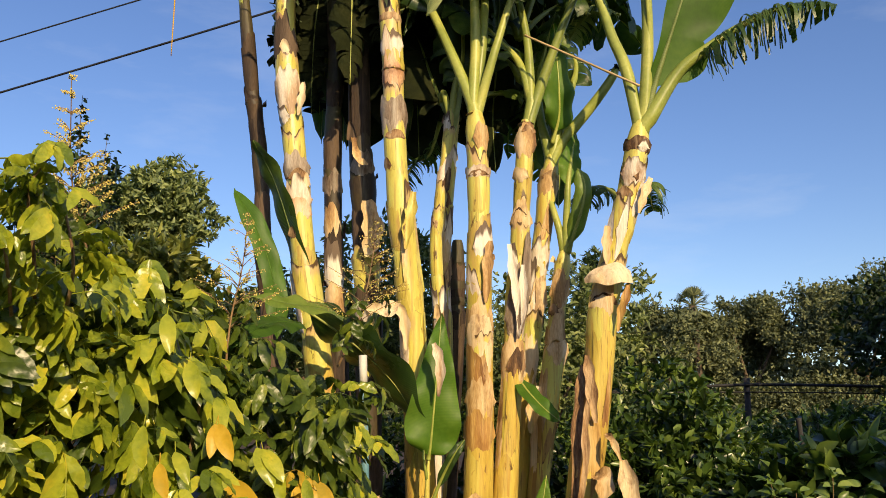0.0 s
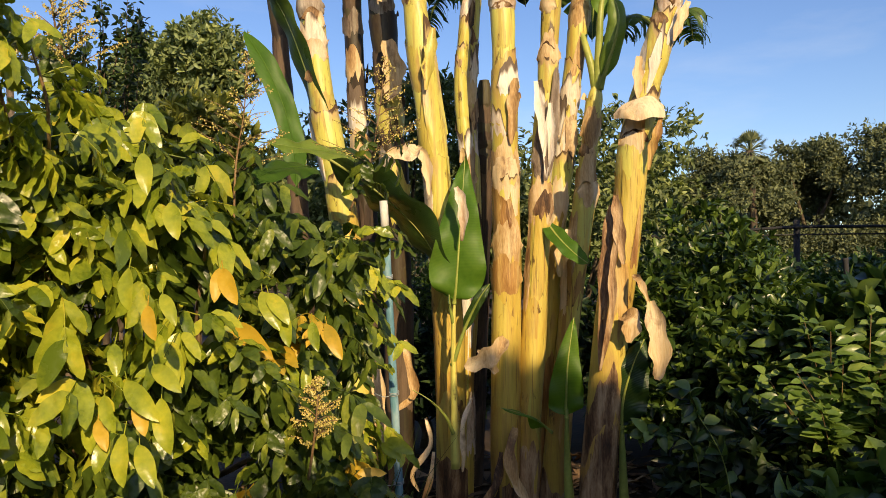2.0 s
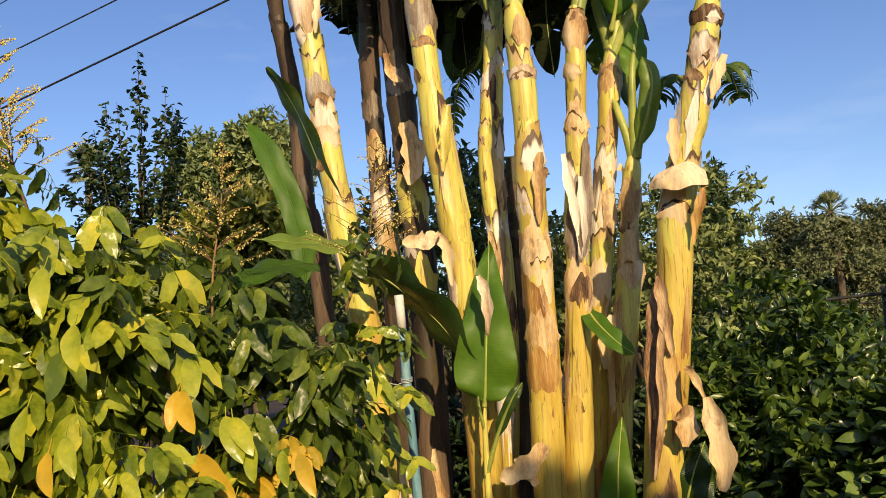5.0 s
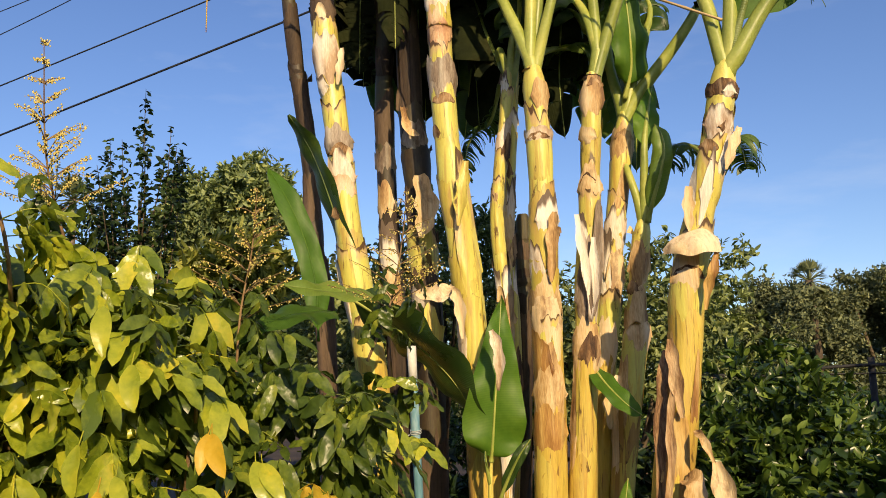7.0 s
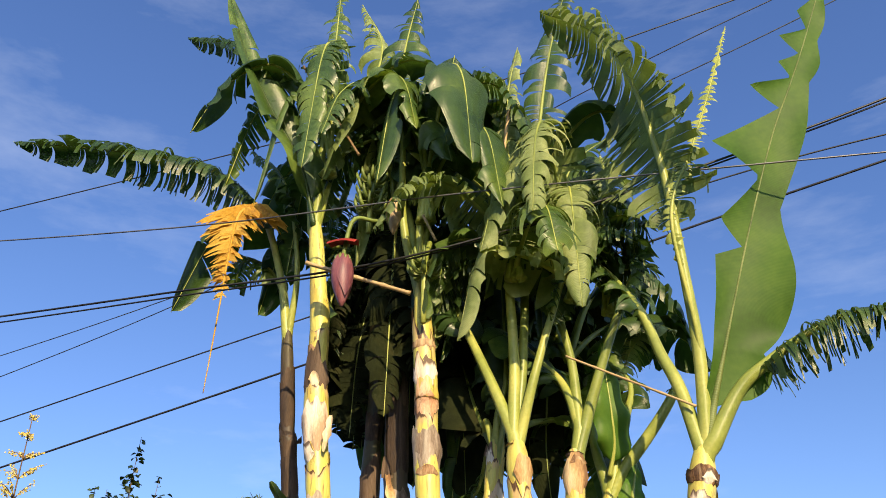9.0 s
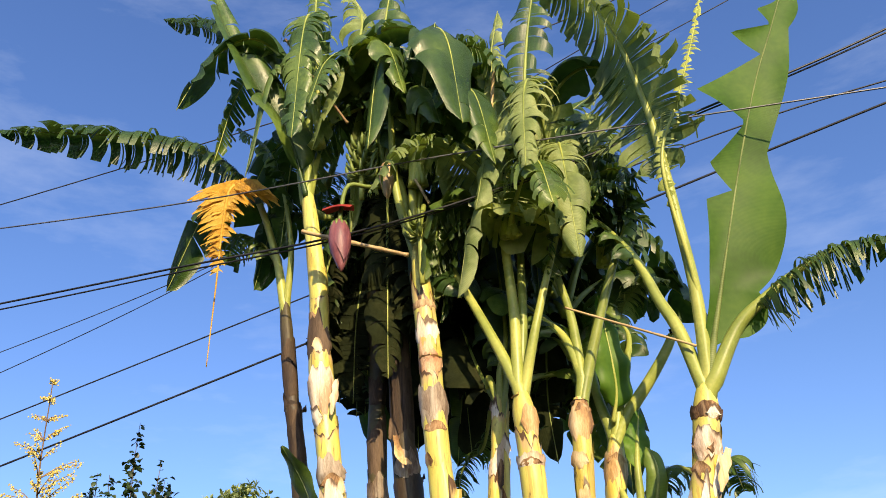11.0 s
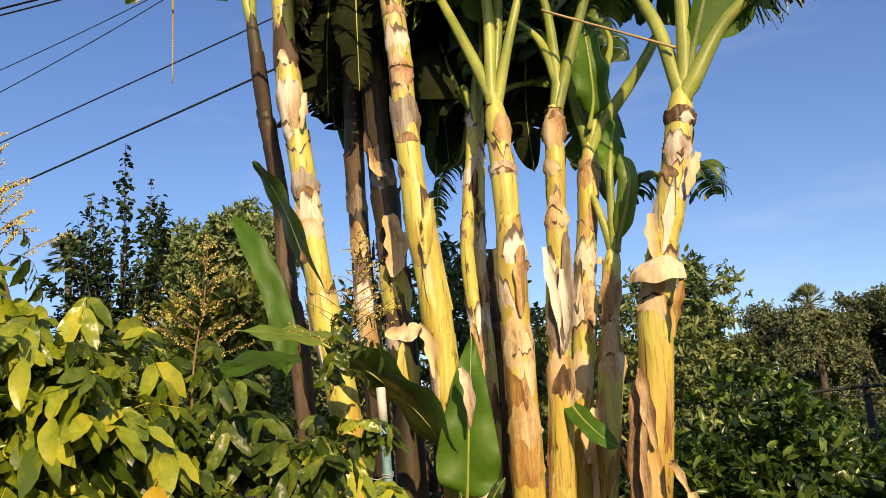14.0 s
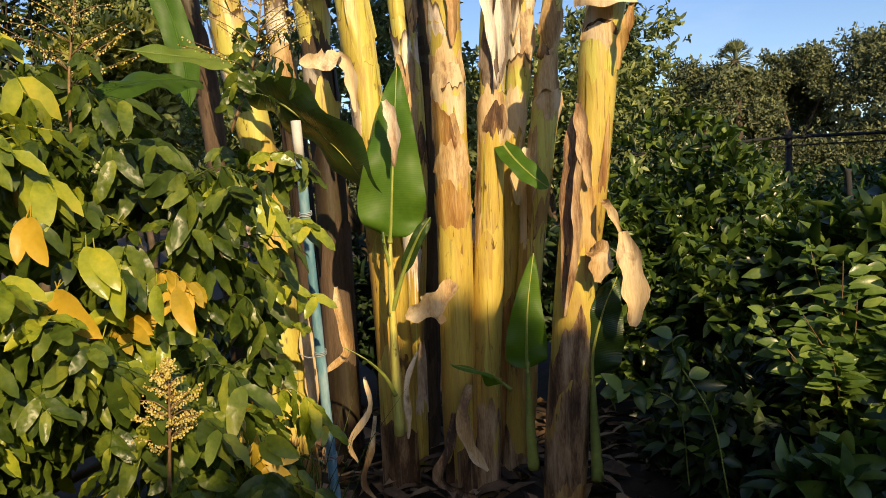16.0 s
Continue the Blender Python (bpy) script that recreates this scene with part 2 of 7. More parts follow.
LEAF_OLD = material("banana_blade_old", [(0.25, (0.12, 0.17, 0.05)), (0.5, (0.23, 0.30, 0.085)), (0.75, (0.42, 0.48, 0.19))],
                    rough=0.5, scale=4, fine=30, bump=0.3, translucent=0.3, veins=45, vary=0.35)
LEAF_DRY = material("banana_blade_dry", [(0.25, (0.34, 0.16, 0.03)), (0.45, (0.72, 0.42, 0.045)), (0.75, (0.84, 0.60, 0.13))],
                    rough=0.6, scale=5, fine=40, bump=0.5, translucent=0.25, tint=(1.2, 0.9, 0.4), veins=45, vary=0.3)
# dead and back leaves, nearly black with the crown's shade put in
LEAF_DEAD_SHADED = material("banana_blade_dead_shaded", [(0.25, (0.014, 0.019, 0.008)), (0.5, (0.026, 0.033, 0.012)), (0.75, (0.052, 0.052, 0.023))],
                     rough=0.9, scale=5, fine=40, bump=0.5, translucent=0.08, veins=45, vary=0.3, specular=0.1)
LITCHI = material("leaflet_green", [(0.22, (0.040, 0.070, 0.012)), (0.45, (0.085, 0.130, 0.018)), (0.62, (0.15, 0.20, 0.026)), (0.80, (0.27, 0.30, 0.036))],
                  rough=0.33, specular=0.4, scale=9, fine=70, bump=0.2, translucent=0.2, per="island", vary=0.5)
LITCHI_YELLOW_LIT = material("leaflet_yellow_sunlit", [(0.22, (0.11, 0.165, 0.016)), (0.45, (0.29, 0.345, 0.03)), (0.65, (0.46, 0.475, 0.045)), (0.82, (0.63, 0.55, 0.055))],
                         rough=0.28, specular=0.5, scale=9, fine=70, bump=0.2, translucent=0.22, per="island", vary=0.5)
LITCHI_GOLD = material("leaflet_gold", [(0.25, (0.42, 0.31, 0.03)), (0.5, (0.62, 0.41, 0.04)), (0.78, (0.70, 0.50, 0.07))],
                       rough=0.4, scale=9, fine=70, bump=0.2, translucent=0.22, per="island", vary=0.4)
CITRUS = material("citrus_leaf", [(0.22, (0.022, 0.046, 0.010)), (0.5, (0.062, 0.115, 0.022)), (0.82, (0.22, 0.31, 0.06))],
                  rough=0.3, scale=3, fine=30, bump=0.1, translucent=0.25, per="island", vary=0.6)
SPRIG = material("sprig_leaf", [(0.22, (0.08, 0.145, 0.028)), (0.5, (0.17, 0.265, 0.055)), (0.82, (0.34, 0.44, 0.11))],
                 rough=0.32, scale=6, fine=60, bump=0.15, translucent=0.3, per="island", vary=0.5)
# own dark green of conifer and pear; on the low bushes shade is mixed in
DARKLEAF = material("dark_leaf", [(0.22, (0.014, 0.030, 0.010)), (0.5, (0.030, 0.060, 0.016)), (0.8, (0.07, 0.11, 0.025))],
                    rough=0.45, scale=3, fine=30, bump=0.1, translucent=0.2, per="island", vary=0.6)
# distance haze is put into this paler, greyer leaf colour
FARLEAF_HAZED = material("far_leaf_hazed", [(0.22, (0.085, 0.105, 0.058)), (0.5, (0.145, 0.168, 0.085)), (0.8, (0.235, 0.255, 0.12))],
                   rough=0.85, specular=0.15, scale=1, fine=10, bump=0.1, translucent=0.15, per="island", vary=0.7)
GREENLEAF = material("garden_tree_leaf", [(0.22, (0.09, 0.125, 0.045)), (0.5, (0.18, 0.23, 0.08)), (0.8, (0.34, 0.39, 0.14))],
                     rough=0.55, scale=3, fine=30, bump=0.1, translucent=0.2, per="island", vary=0.6)
OLIVELEAF = material("olive_bush_leaf", [(0.22, (0.10, 0.12, 0.028)), (0.5, (0.22, 0.24, 0.045)), (0.8, (0.42, 0.41, 0.085))],
                     rough=0.4, scale=3, fine=30, bump=0.1, translucent=0.25, per="island", vary=0.6)
TWIG = material("twig_bark", [(0.25, (0.12, 0.07, 0.03)), (0.5, (0.24, 0.15, 0.07)), (0.75, (0.36, 0.25, 0.13))], rough=0.8, scale=20, fine=120, bump=0.4)
BARK = material("tree_bark", [(0.25, (0.05, 0.035, 0.02)), (0.5, (0.11, 0.08, 0.05)), (0.75, (0.2, 0.15, 0.1))], rough=0.9, scale=8, fine=60, bump=0.7)
FLOWER = material("panicle_bud", [(0.25, (0.46, 0.37, 0.08)), (0.5, (0.66, 0.54, 0.14)), (0.75, (0.78, 0.68, 0.28))], rough=0.6, scale=30, fine=90, per="island", vary=0.5)
BUD = material("flower_bract", [(0.25, (0.12, 0.035, 0.05)), (0.5, (0.22, 0.07, 0.08)), (0.75, (0.32, 0.13, 0.13))], rough=0.45, scale=8, stretch=(4, 4, 1), fine=40, bump=0.3)
BRACT = material("open_bract_inner", [(0.25, (0.25, 0.02, 0.015)), (0.6, (0.45, 0.05, 0.03))], rough=0.5, scale=8, fine=40, bump=0.2)
FRUIT = material("unripe_fruit", [(0.25, (0.08, 0.12, 0.022)), (0.6, (0.19, 0.25, 0.05))], rough=0.45, scale=6, fine=40, bump=0.1)
SOIL = material("soil", [(0.25, (0.018, 0.012, 0.008)), (0.5, (0.042, 0.027, 0.015)), (0.75, (0.09, 0.06, 0.035))], rough=0.95, scale=1.5, fine=30, bump=0.9)
LITTER = material("leaf_litter", [(0.25, (0.06, 0.035, 0.02)), (0.5, (0.20, 0.12, 0.06)), (0.8, (0.42, 0.29, 0.16))], rough=0.8, scale=4, fine=30, bump=0.4, per="island", vary=0.6)
POLE_BLUE = material("weathered_blue_paint", [(0.25, (0.06, 0.16, 0.22)), (0.5, (0.13, 0.30, 0.38)), (0.72, (0.36, 0.50, 0.54))], rough=0.6, scale=12, stretch=(1, 1, 0.25), fine=90, bump=0.3)
POLE_WHITE = material("chalky_white_paint", [(0.25, (0.50, 0.48, 0.42)), (0.6, (0.74, 0.73, 0.68))], rough=0.7, scale=14, fine=90, bump=0.3)
STRING = material("pale_string", [(0.3, (0.35, 0.40, 0.42)), (0.7, (0.6, 0.64, 0.64))], rough=0.7, scale=30, fine=90)
CABLE = material("black_cable", [(0.3, (0.012, 0.012, 0.014)), (0.7, (0.03, 0.03, 0.032))], rough=0.5, scale=4, fine=20)
CABLE_GREY = material("grey_cable", [(0.3, (0.07, 0.07, 0.075)), (0.7, (0.17, 0.17, 0.18))], rough=0.4, scale=4, fine=20, metallic=0.4)
BAMBOO = material("dry_cane", [(0.25, (0.30, 0.19, 0.08)), (0.6, (0.55, 0.40, 0.2))], rough=0.55, scale=6, fine=50, bump=0.2)
FENCE = material("weathered_fence_wood", [(0.25, (0.012, 0.013, 0.015)), (0.6, (0.035, 0.035, 0.038))], rough=0.8, scale=8, stretch=(1, 1, 0.3), fine=60, bump=0.4)


# ---- mesh helpers ----
class Shape:
    """Vertices, faces and UVs of one mesh."""

    def __init__(self):
        self.v, self.f, self.uv = [], [], []

    def grid(self, rows, closed=False, uvs=None):
        """A sheet from rows of points."""
        base, w = len(self.v), len(rows[0])
        for i, row in enumerate(rows):
            for j, p in enumerate(row):
                self.v.append(tuple(p))
                self.uv.append(uvs[i][j] if uvs else (i / max(1, len(rows) - 1), j / max(1, w - 1)))
        for i in range(len(rows) - 1):
            for j in range(w if closed else w - 1):
                k = (j + 1) % w
                self.f.append((base + i * w + j, base + i * w + k, base + (i + 1) * w + k, base + (i + 1) * w + j))
        return self

    def tube(self, points, radii, sides=8, cap=True):
        rows = []
        side = None
        for i, p in enumerate(points):
            t = (points[min(i + 1, len(points) - 1)] - points[max(i - 1, 0)]).normalized()
            if side is None:
                side = t.orthogonal().normalized()
            side = (side - t * side.dot(t)).normalized()
            other = t.cross(side)
            r = radii[i] if isinstance(radii, (list, tuple)) else radii
            rows.append([p + (side * math.cos(a) + other * math.sin(a)) * r for a in (math.tau * k / sides for k in range(sides))])
        base = len(self.v)
        self.grid(rows, closed=True)
        if cap:
            self.f.append(tuple(reversed(range(base, base + sides))))
            last = base + (len(rows) - 1) * sides
            self.f.append(tuple(range(last, last + sides)))
        return self

    def mesh(self, name, smooth=True):
        me = bpy.data.meshes.new(name)
        me.from_pydata(self.v, [], self.f)
        layer = me.uv_layers.new(name="UVMap")
        idx = np.empty(len(me.loops), dtype=np.int32)
        me.loops.foreach_get("vertex_index", idx)
        layer.data.foreach_set("uv", np.array(self.uv, dtype=np.float32)[idx].ravel())
        if smooth:
            me.polygons.foreach_set("use_smooth", [True] * len(me.polygons))
        me.update()
        return me


def part(name, shape, mat, parent=None, label="", smooth=True):
    """One mesh object, under a thing or a part if one is given."""
    me = shape.mesh(name, smooth) if isinstance(shape, Shape) else shape
    if not me.materials:
        me.materials.append(mat)
    ob = new(name, me)
    if parent:
        ob.parent = parent
        ob.matrix_parent_inverse = Matrix.Translation(-parent.location) if not parent.parent else Matrix()
    return tagged(ob, label) if label else ob


def thing(name, at, label, category, group="", kind=""):
    ob = new(name)
    ob.location = at
    ob.empty_display_size = 0.1
    return tagged(ob, label, category, group, kind)


def spline(points, n):
    """n + 1 points on a smooth curve through the given ones, evenly by parameter."""
    p = [Vector(q) for q in points]
    p = [p[0] * 2 - p[1]] + p + [p[-1] * 2 - p[-2]]
    out, spans = [], len(p) - 3
    for i in range(n + 1):
        u = i / n * spans
        k = min(int(u), spans - 1)
        f = u - k
        a, b, c, d = p[k:k + 4]
        out.append(0.5 * ((2 * b) + (c - a) * f + (2 * a - 5 * b + 4 * c - d) * f * f + (3 * b - a - 3 * c + d) * f ** 3))
    return out


def rnd(a, b):
    return random.uniform(a, b)


UP = Vector((0, 0, 1))


# ---- banana leaf ----
AXES = {}   # the axis of each stem, by its name


def banana_leaf(owner, points, width, bare=0.2, tears=18, droop=1.0, normal=None, mat=LEAF, rib=PETIOLE, thick=0.022, shrink=0.24, fold=0.25, ragged=0.15, tip=0.34, seed=0):
    """A leaf along points: petiole, midrib and a blade of two halves, torn into strips that hang down."""
    rng = random.Random(seed * 7919 + len(points) * 31 + int(width * 1000))
    n = 40
    path = spline(points, n)
    length = sum((b - a).length for a, b in zip(path, path[1:]))
    root = []
    axis = AXES.get(owner.name)
    if axis and thick > 0.018 and bare > 0.1:
        k = min(range(len(axis)), key=lambda i: (axis[i] - path[0]).length)
        if (axis[k] - path[0]).length < 0.25:
            root = [axis[max(0, k - 3)], axis[max(0, k - 1)].lerp(path[0], 0.35)]
    stalk = root + path

    def stalk_radius(u):
        if u < bare:
            return thick * (1.22 - 0.42 * (u / bare) ** 0.8)
        return max(0.003, thick * 0.8 * (1 - (u - bare) / (1 - bare)) ** 0.9)

    k0 = len(root)
    leaf = part("leaf_stalk", Shape().tube(stalk, [thick * 1.2] * k0 + [stalk_radius(i / n) for i in range(n + 1)], 10), rib, owner)

    def at(u):
        u = min(max(u, 0), 1) * n
        k = min(int(u), n - 1)
        return path[k].lerp(path[k + 1], u - k), (path[k + 1] - path[k]).normalized()

    def half_width(u):
        return width * min(1, (max(u, 0) / (0.16 if tip < 0.65 else 0.38))) ** 0.6 * min(1, max(1 - u, 0) / tip) ** (0.55 if tip < 0.5 else 0.75)

    blade = Shape()
    for side in (-1, 1):
        cuts = [0.0]
        for i in range(max(1, tears if tears < 14 else int(tears * 1.5))):
            cuts.append(cuts[-1] + rng.uniform(0.25, 1.0) + (rng.uniform(0.5, 2.2) if rng.random() < 0.3 else 0))
        cuts = [c / cuts[-1] for c in cuts]
        torn = tears > 1
        for a, b in zip(cuts, cuts[1:]):
            steps = max(1, round((b - a) * 26))
            hang = droop * (1 + 0.45 * noise.noise(Vector((a * 7 + seed, side * 3.1, seed * 0.7))) + rng.uniform(-0.4, 0.45)) if torn else droop
            cut = rng.uniform(1 - ragged * 1.6, 1.0) if torn else 1.0
            lean = 0.12 + 0.3 * noise.noise(Vector((a * 9, seed * 1.3, side))) + rng.uniform(-0.22, 0.25) if torn else 0.12
            curl = rng.uniform(-1.6, 1.6) if torn else 0.0
            rows, uvs = [], []
            m = 7
            for i in range(steps + 1):
                f = i / steps
                ub = a + (b - a) * f
                row, uvr = [], []
                p, t = at(bare + (1 - bare) * ub)
                nrm = Vector(normal) if normal else UP
                bi = t.cross(nrm)
                if bi.length < 0.05:
                    bi = t.orthogonal()
                bi = bi.normalized() * side
                nn = bi.cross(t).normalized() * side
                if nn.dot(nrm) < 0:
                    nn = -nn
                hw = half_width(ub) * cut
                mid = (a + b) / 2
                pos = p.copy()
                row.append(pos.copy())
                uvr.append((ub * length, 0.0))
                for j in range(1, m + 1):
                    s = j / m
                    ang = -fold + hang * s * s * 1.3 + hang * 0.2 * s
                    d = (bi * math.cos(min(ang, 1.6)) - nn * math.sin(min(ang, 1.6))).normalized()
                    if torn:
                        d = d.lerp(-UP, min(0.9, max(0, hang * 0.55 * s))).normalized()
                    pos = pos + (d + t * (lean * s)) * (hw / m)
                    q = pos - t * ((f - 0.5) * (b - a) * length * (1 - bare) * (shrink if tears >= 14 else shrink * 0.3) * s) if torn else pos.copy()
                    q = q + nn * (curl * 0.06 * s * math.sin(f * math.pi) * hw / max(width, 0.01))
                    if not torn:
                        q = q + nn * (0.13 * width * s * math.sin(ub * 21 + side * 1.3 + seed))
                    row.append(q)
                    uvr.append((ub * length, s))
                rows.append(row), uvs.append(uvr)
            blade.grid(rows, uvs=uvs)
    part("blade", blade, mat, leaf)
    return leaf


def split_leaf(owner, points, teeth, lobes):
    """A broad upright leaf: one half split into long teeth (place, reach), the other into rounded lobes (place, reach, spread)."""
    n, m = 150, 8
    path = spline(points, n)
    first = 14
    leaf = part("leaf_stalk", Shape().tube(path, [0.022 * max(0.2, 1 - 2.2 * i / n) * (1 - 0.5 * i / n) + 0.002 for i in range(n + 1)], 8), LEAF_OLD, owner)
    blade = Shape()

    def reach(u, side):
        if side > 0:
            return max(h * math.exp(-((u - c) / w) ** 2) for c, h, w in lobes) * min(1, u * 18)
        before = [0.0] + [c for c, _ in teeth]
        for k, (c, h) in enumerate(teeth):
            start = max(before[k], c - 0.045) if k else 0.0
            end = teeth[k + 1][0] - 0.045 if k + 1 < len(teeth) else 1.0
            if start <= u < c:
                return 0.012 + (h - 0.012) * ((u - start) / (c - start)) if k else 0.05 + (h - 0.05) * (u / c) ** 3
            if c <= u < end:
                return 0.012 + (h - 0.012) * (1 - (u - c) / max(0.001, end - c)) ** 1.15
        return 0.012

    for side in (-1, 1):
        rows, uvs = [], []
        for i in range(first, n + 1):
            u = (i - first) / (n - first)
            t = (path[min(i + 1, n)] - path[max(i - 1, 0)]).normalized()
            across = t.cross(Vector((0.25, -1, 0.1))).normalized() * side
            out = across.cross(t).normalized() * side
            if out.y > 0:
                out = -out
            w = reach(u, side)
            slack = 0.35 if side < 0 else 0.0
            rows.append([path[i] + across * w * q / m - t * (slack * w * q / m) + out * (0.10 * w * math.sin(u * 19 + side) * (q / m) + 0.25 * w * (q / m) ** 2 * (0.5 + 0.5 * math.sin(u * 31 + 2 * side))) for q in range(m + 1)])
            uvs.append([(u * 3.0, q / m) for q in range(m + 1)])
        blade.grid(rows, uvs=uvs)
    part("blade", blade, LEAF_MID, leaf)


# ---- banana stem ----
def banana_stem(points, r0, r1, body, dry, dull=False, label="", seed=0, bands=()):
    """A pseudostem from base to crown with overlapping fresh and dry sheaths round it."""
    rng = random.Random(seed)
    n = 44
    first, second = Vector(points[0]), Vector(points[1])
    if first.z > -0.05:
        points = [first + (first - second) * min(1.0, (first.z + 0.06) / max(0.05, second.z - first.z))] + list(points)
        points[0] = Vector((points[0].x, points[0].y, -0.06))
    path = spline(points, n)
    length = sum((b - a).length for a, b in zip(path, path[1:]))
    owner = thing("banana_plant", path[0], label, "banana plant", "banana plants of the clump")

    AXES[owner.name] = path

    def radius(u):
        r = 0.90 * (r0 + (r1 - r0) * min(1, u * 1.15)) * (1 - 0.35 * max(0, (u - 0.95) / 0.05) ** 1.5)
        return r * (1 + 0.05 * math.sin(u * 17 + seed) + 0.035 * math.sin(u * 41 + seed * 2))

    def frame_at(u):
        u = min(max(u, 0), 1) * n
        k = min(int(u), n - 1)
        p, t = path[k].lerp(path[k + 1], u - k), (path[k + 1] - path[k]).normalized()
        side = Vector((1, 0, 0)) - t * t.x
        side.normalize()
        return p, t, side, side.cross(t) * -1

    rows = []
    for i in range(n + 1):
        u = i / n
        p, t, sx, sy = frame_at(u)
        rows.append([p + (sx * math.cos(a) + sy * math.sin(a)) * radius(u) * (1 + 0.04 * math.sin(3 * a + u * 9 + seed) + 0.02 * math.sin(7 * a + u * 3))
                     for a in (math.tau * k / 20 for k in range(20))])
    part("pseudostem", Shape().grid(rows, closed=True), body, owner)

    def sheath(u0, u1, a0, span, mat, name="dry_sheath", step=0.005, flare=0.003, slant=0.25, ragged=0.05, loose=0.0):
        """A sheath clasping the stem from u0 to its upper rim u1: it thins into the stem below, its rim stands off above, highest at a0."""
        nu, nv = max(12, int(span / 0.16)), 14
        ph = rng.uniform(0, 90)
        tall = u1 - u0
        full = span > 5.8
        rows = []
        for i in range(nv + 1):
            v = i / nv
            row = []
            for j in range(nu + 1):
                w = (j / nu - 0.5) * 2
                a = a0 + w * span / 2
                dip = slant * (0.5 - 0.5 * math.cos(math.pi * w)) + ragged * (noise.noise(Vector((math.cos(a) * 2.2, math.sin(a) * 2.2, ph))) + 0.7 * max(0, noise.noise(Vector((a * 5, ph, 2)))))
                if not full:
                    dip += 0.5 * abs(w) ** 3
                top = u1 - tall * max(-0.1, min(0.85, dip))
                low = u0 + (0 if full else tall * (0.35 * abs(w) ** 4 + 0.3 * max(-0.3, noise.noise(Vector((a * 3, ph, 7))))))
                uu = low + (max(top, low + 0.03 * tall) - low) * v
                p, t, sx, sy = frame_at(uu)
                crumple = 0.0035 * noise.noise(Vector((a * 2.2, uu * length * 9, ph))) * v
                off = step * min(1, v * 2.2) - (0.004 if v < 0.05 else 0) + flare * v ** 6 + crumple + loose * abs(w) ** 4 * (0.3 + 0.7 * math.sin(v * 4 + ph) ** 2)
                row.append(p + (sx * math.cos(a) + sy * math.sin(a)) * (radius(uu) * 1.015 + max(-0.003, off)))
            rows.append(row)
        return part(name, Shape().grid(rows), mat, owner)

    def u_at(z):
        k = max(1, next((i for i, q in enumerate(path) if q.z >= z), n))
        return (k - 1 + (z - path[k - 1].z) / max(1e-6, path[k].z - path[k - 1].z)) / n

    if bands and not dull:
        # the oldest sheaths, round the foot of the stem, have turned golden
        for z0, z1 in ((0.05, 0.75), (0.55, 1.30), (1.05, rng.uniform(1.7, 2.0))):
            sheath(u_at(z0), u_at(z1), rng.uniform(0, 6.28), 6.1, GOLD, "sheath", 0.004, 0.002, rng.uniform(0.1, 0.4), 0.12)
    for z0, z1, look_of, a0, span in bands:
        mat = BAND[look_of]
        name = "dark_scar" if mat in (SHEATH_DARK, SHEATH_SHADED) else "sheath" if mat is FRESH else "dry_sheath"
        sheath(u_at(z0), min(1 - 0.02 / length, u_at(z1)), a0, span, mat, name, rng.uniform(0.007, 0.012), rng.uniform(0.0, 0.008), rng.uniform(0.0, 0.3), 0.3, rng.uniform(0.0, 0.012))
    if bands:
        dry = 0.0
    u = rng.uniform(0.0, 0.1) / length
    top_u = 1 - 0.05 / length
    side = rng.choice((0.0, math.pi))
    while u < top_u:
        low = u * length < 0.62
        gap = (rng.uniform(0.12, 0.24) if low else rng.uniform(0.35, 0.6) if bands else rng.uniform(0.16, 0.42)) / length
        u += gap
        if u > top_u:
            break
        side += math.pi * rng.uniform(0.7, 1.2)
        tall = rng.uniform(0.30, 0.62) / length
        kind = rng.random()
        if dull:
            mat = SHEATH_SHADED if kind < 0.75 else STEM_SHADED
        elif low:
            # old brown sheaths at the foot, chosen darker to carry the shade there as well
            mat = SHEATH_DARK if kind < 0.35 else RUST
        else:
            mat = PALE if kind < dry * 0.4 else SHEATH if kind < dry * 0.75 else GOLD if frame_at(u)[0].z < 1.9 else FRESH
        sheath(max(0.0, u - tall), u, side, 6.1, mat, "sheath" if mat in (FRESH, GOLD, STEM_SHADED) else "dry_sheath", rng.uniform(0.003, 0.007), rng.uniform(0.0, 0.004), rng.uniform(0.05, 0.55), rng.uniform(0.06, 0.24))
        for _ in range(0 if dull or low or bands else rng.choice((0, 1, 1, 2)) if dry > 0.3 else rng.choice((0, 0, 1))):
            # a papery patch of an older sheath clinging to the side that faces the path
            h = rng.uniform(0.14, 0.36) / length
            sheath(max(0.0, u - h * rng.uniform(0.4, 1.0)), min(top_u, u + h * 0.35), -math.pi / 2 + rng.uniform(-1.1, 1.1), rng.uniform(1.2, 2.6), rng.choice((PALE, PALE, SHEATH, SHEATH_DARK)), "dry_sheath", 0.008, rng.uniform(0, 0.010), rng.uniform(0.0, 0.4), 0.3, rng.uniform(0.0, 0.014))
        if rng.random() < (0.28 if dull else 0.12 if bands else 0.16 + 0.3 * dry):
            # the stub of a fallen leaf, standing off the rim
            h = rng.uniform(0.10, 0.2) / length
            sheath(u - h * 0.6, min(top_u, u + h * 0.6), side + rng.uniform(-0.3, 0.3), rng.uniform(0.5, 0.9), SHEATH_SHADED if dull else rng.choice((PALE, SHEATH)), "sheath_flap", 0.010, rng.uniform(0.012, 0.035), 0.1, 0.1)
    return owner


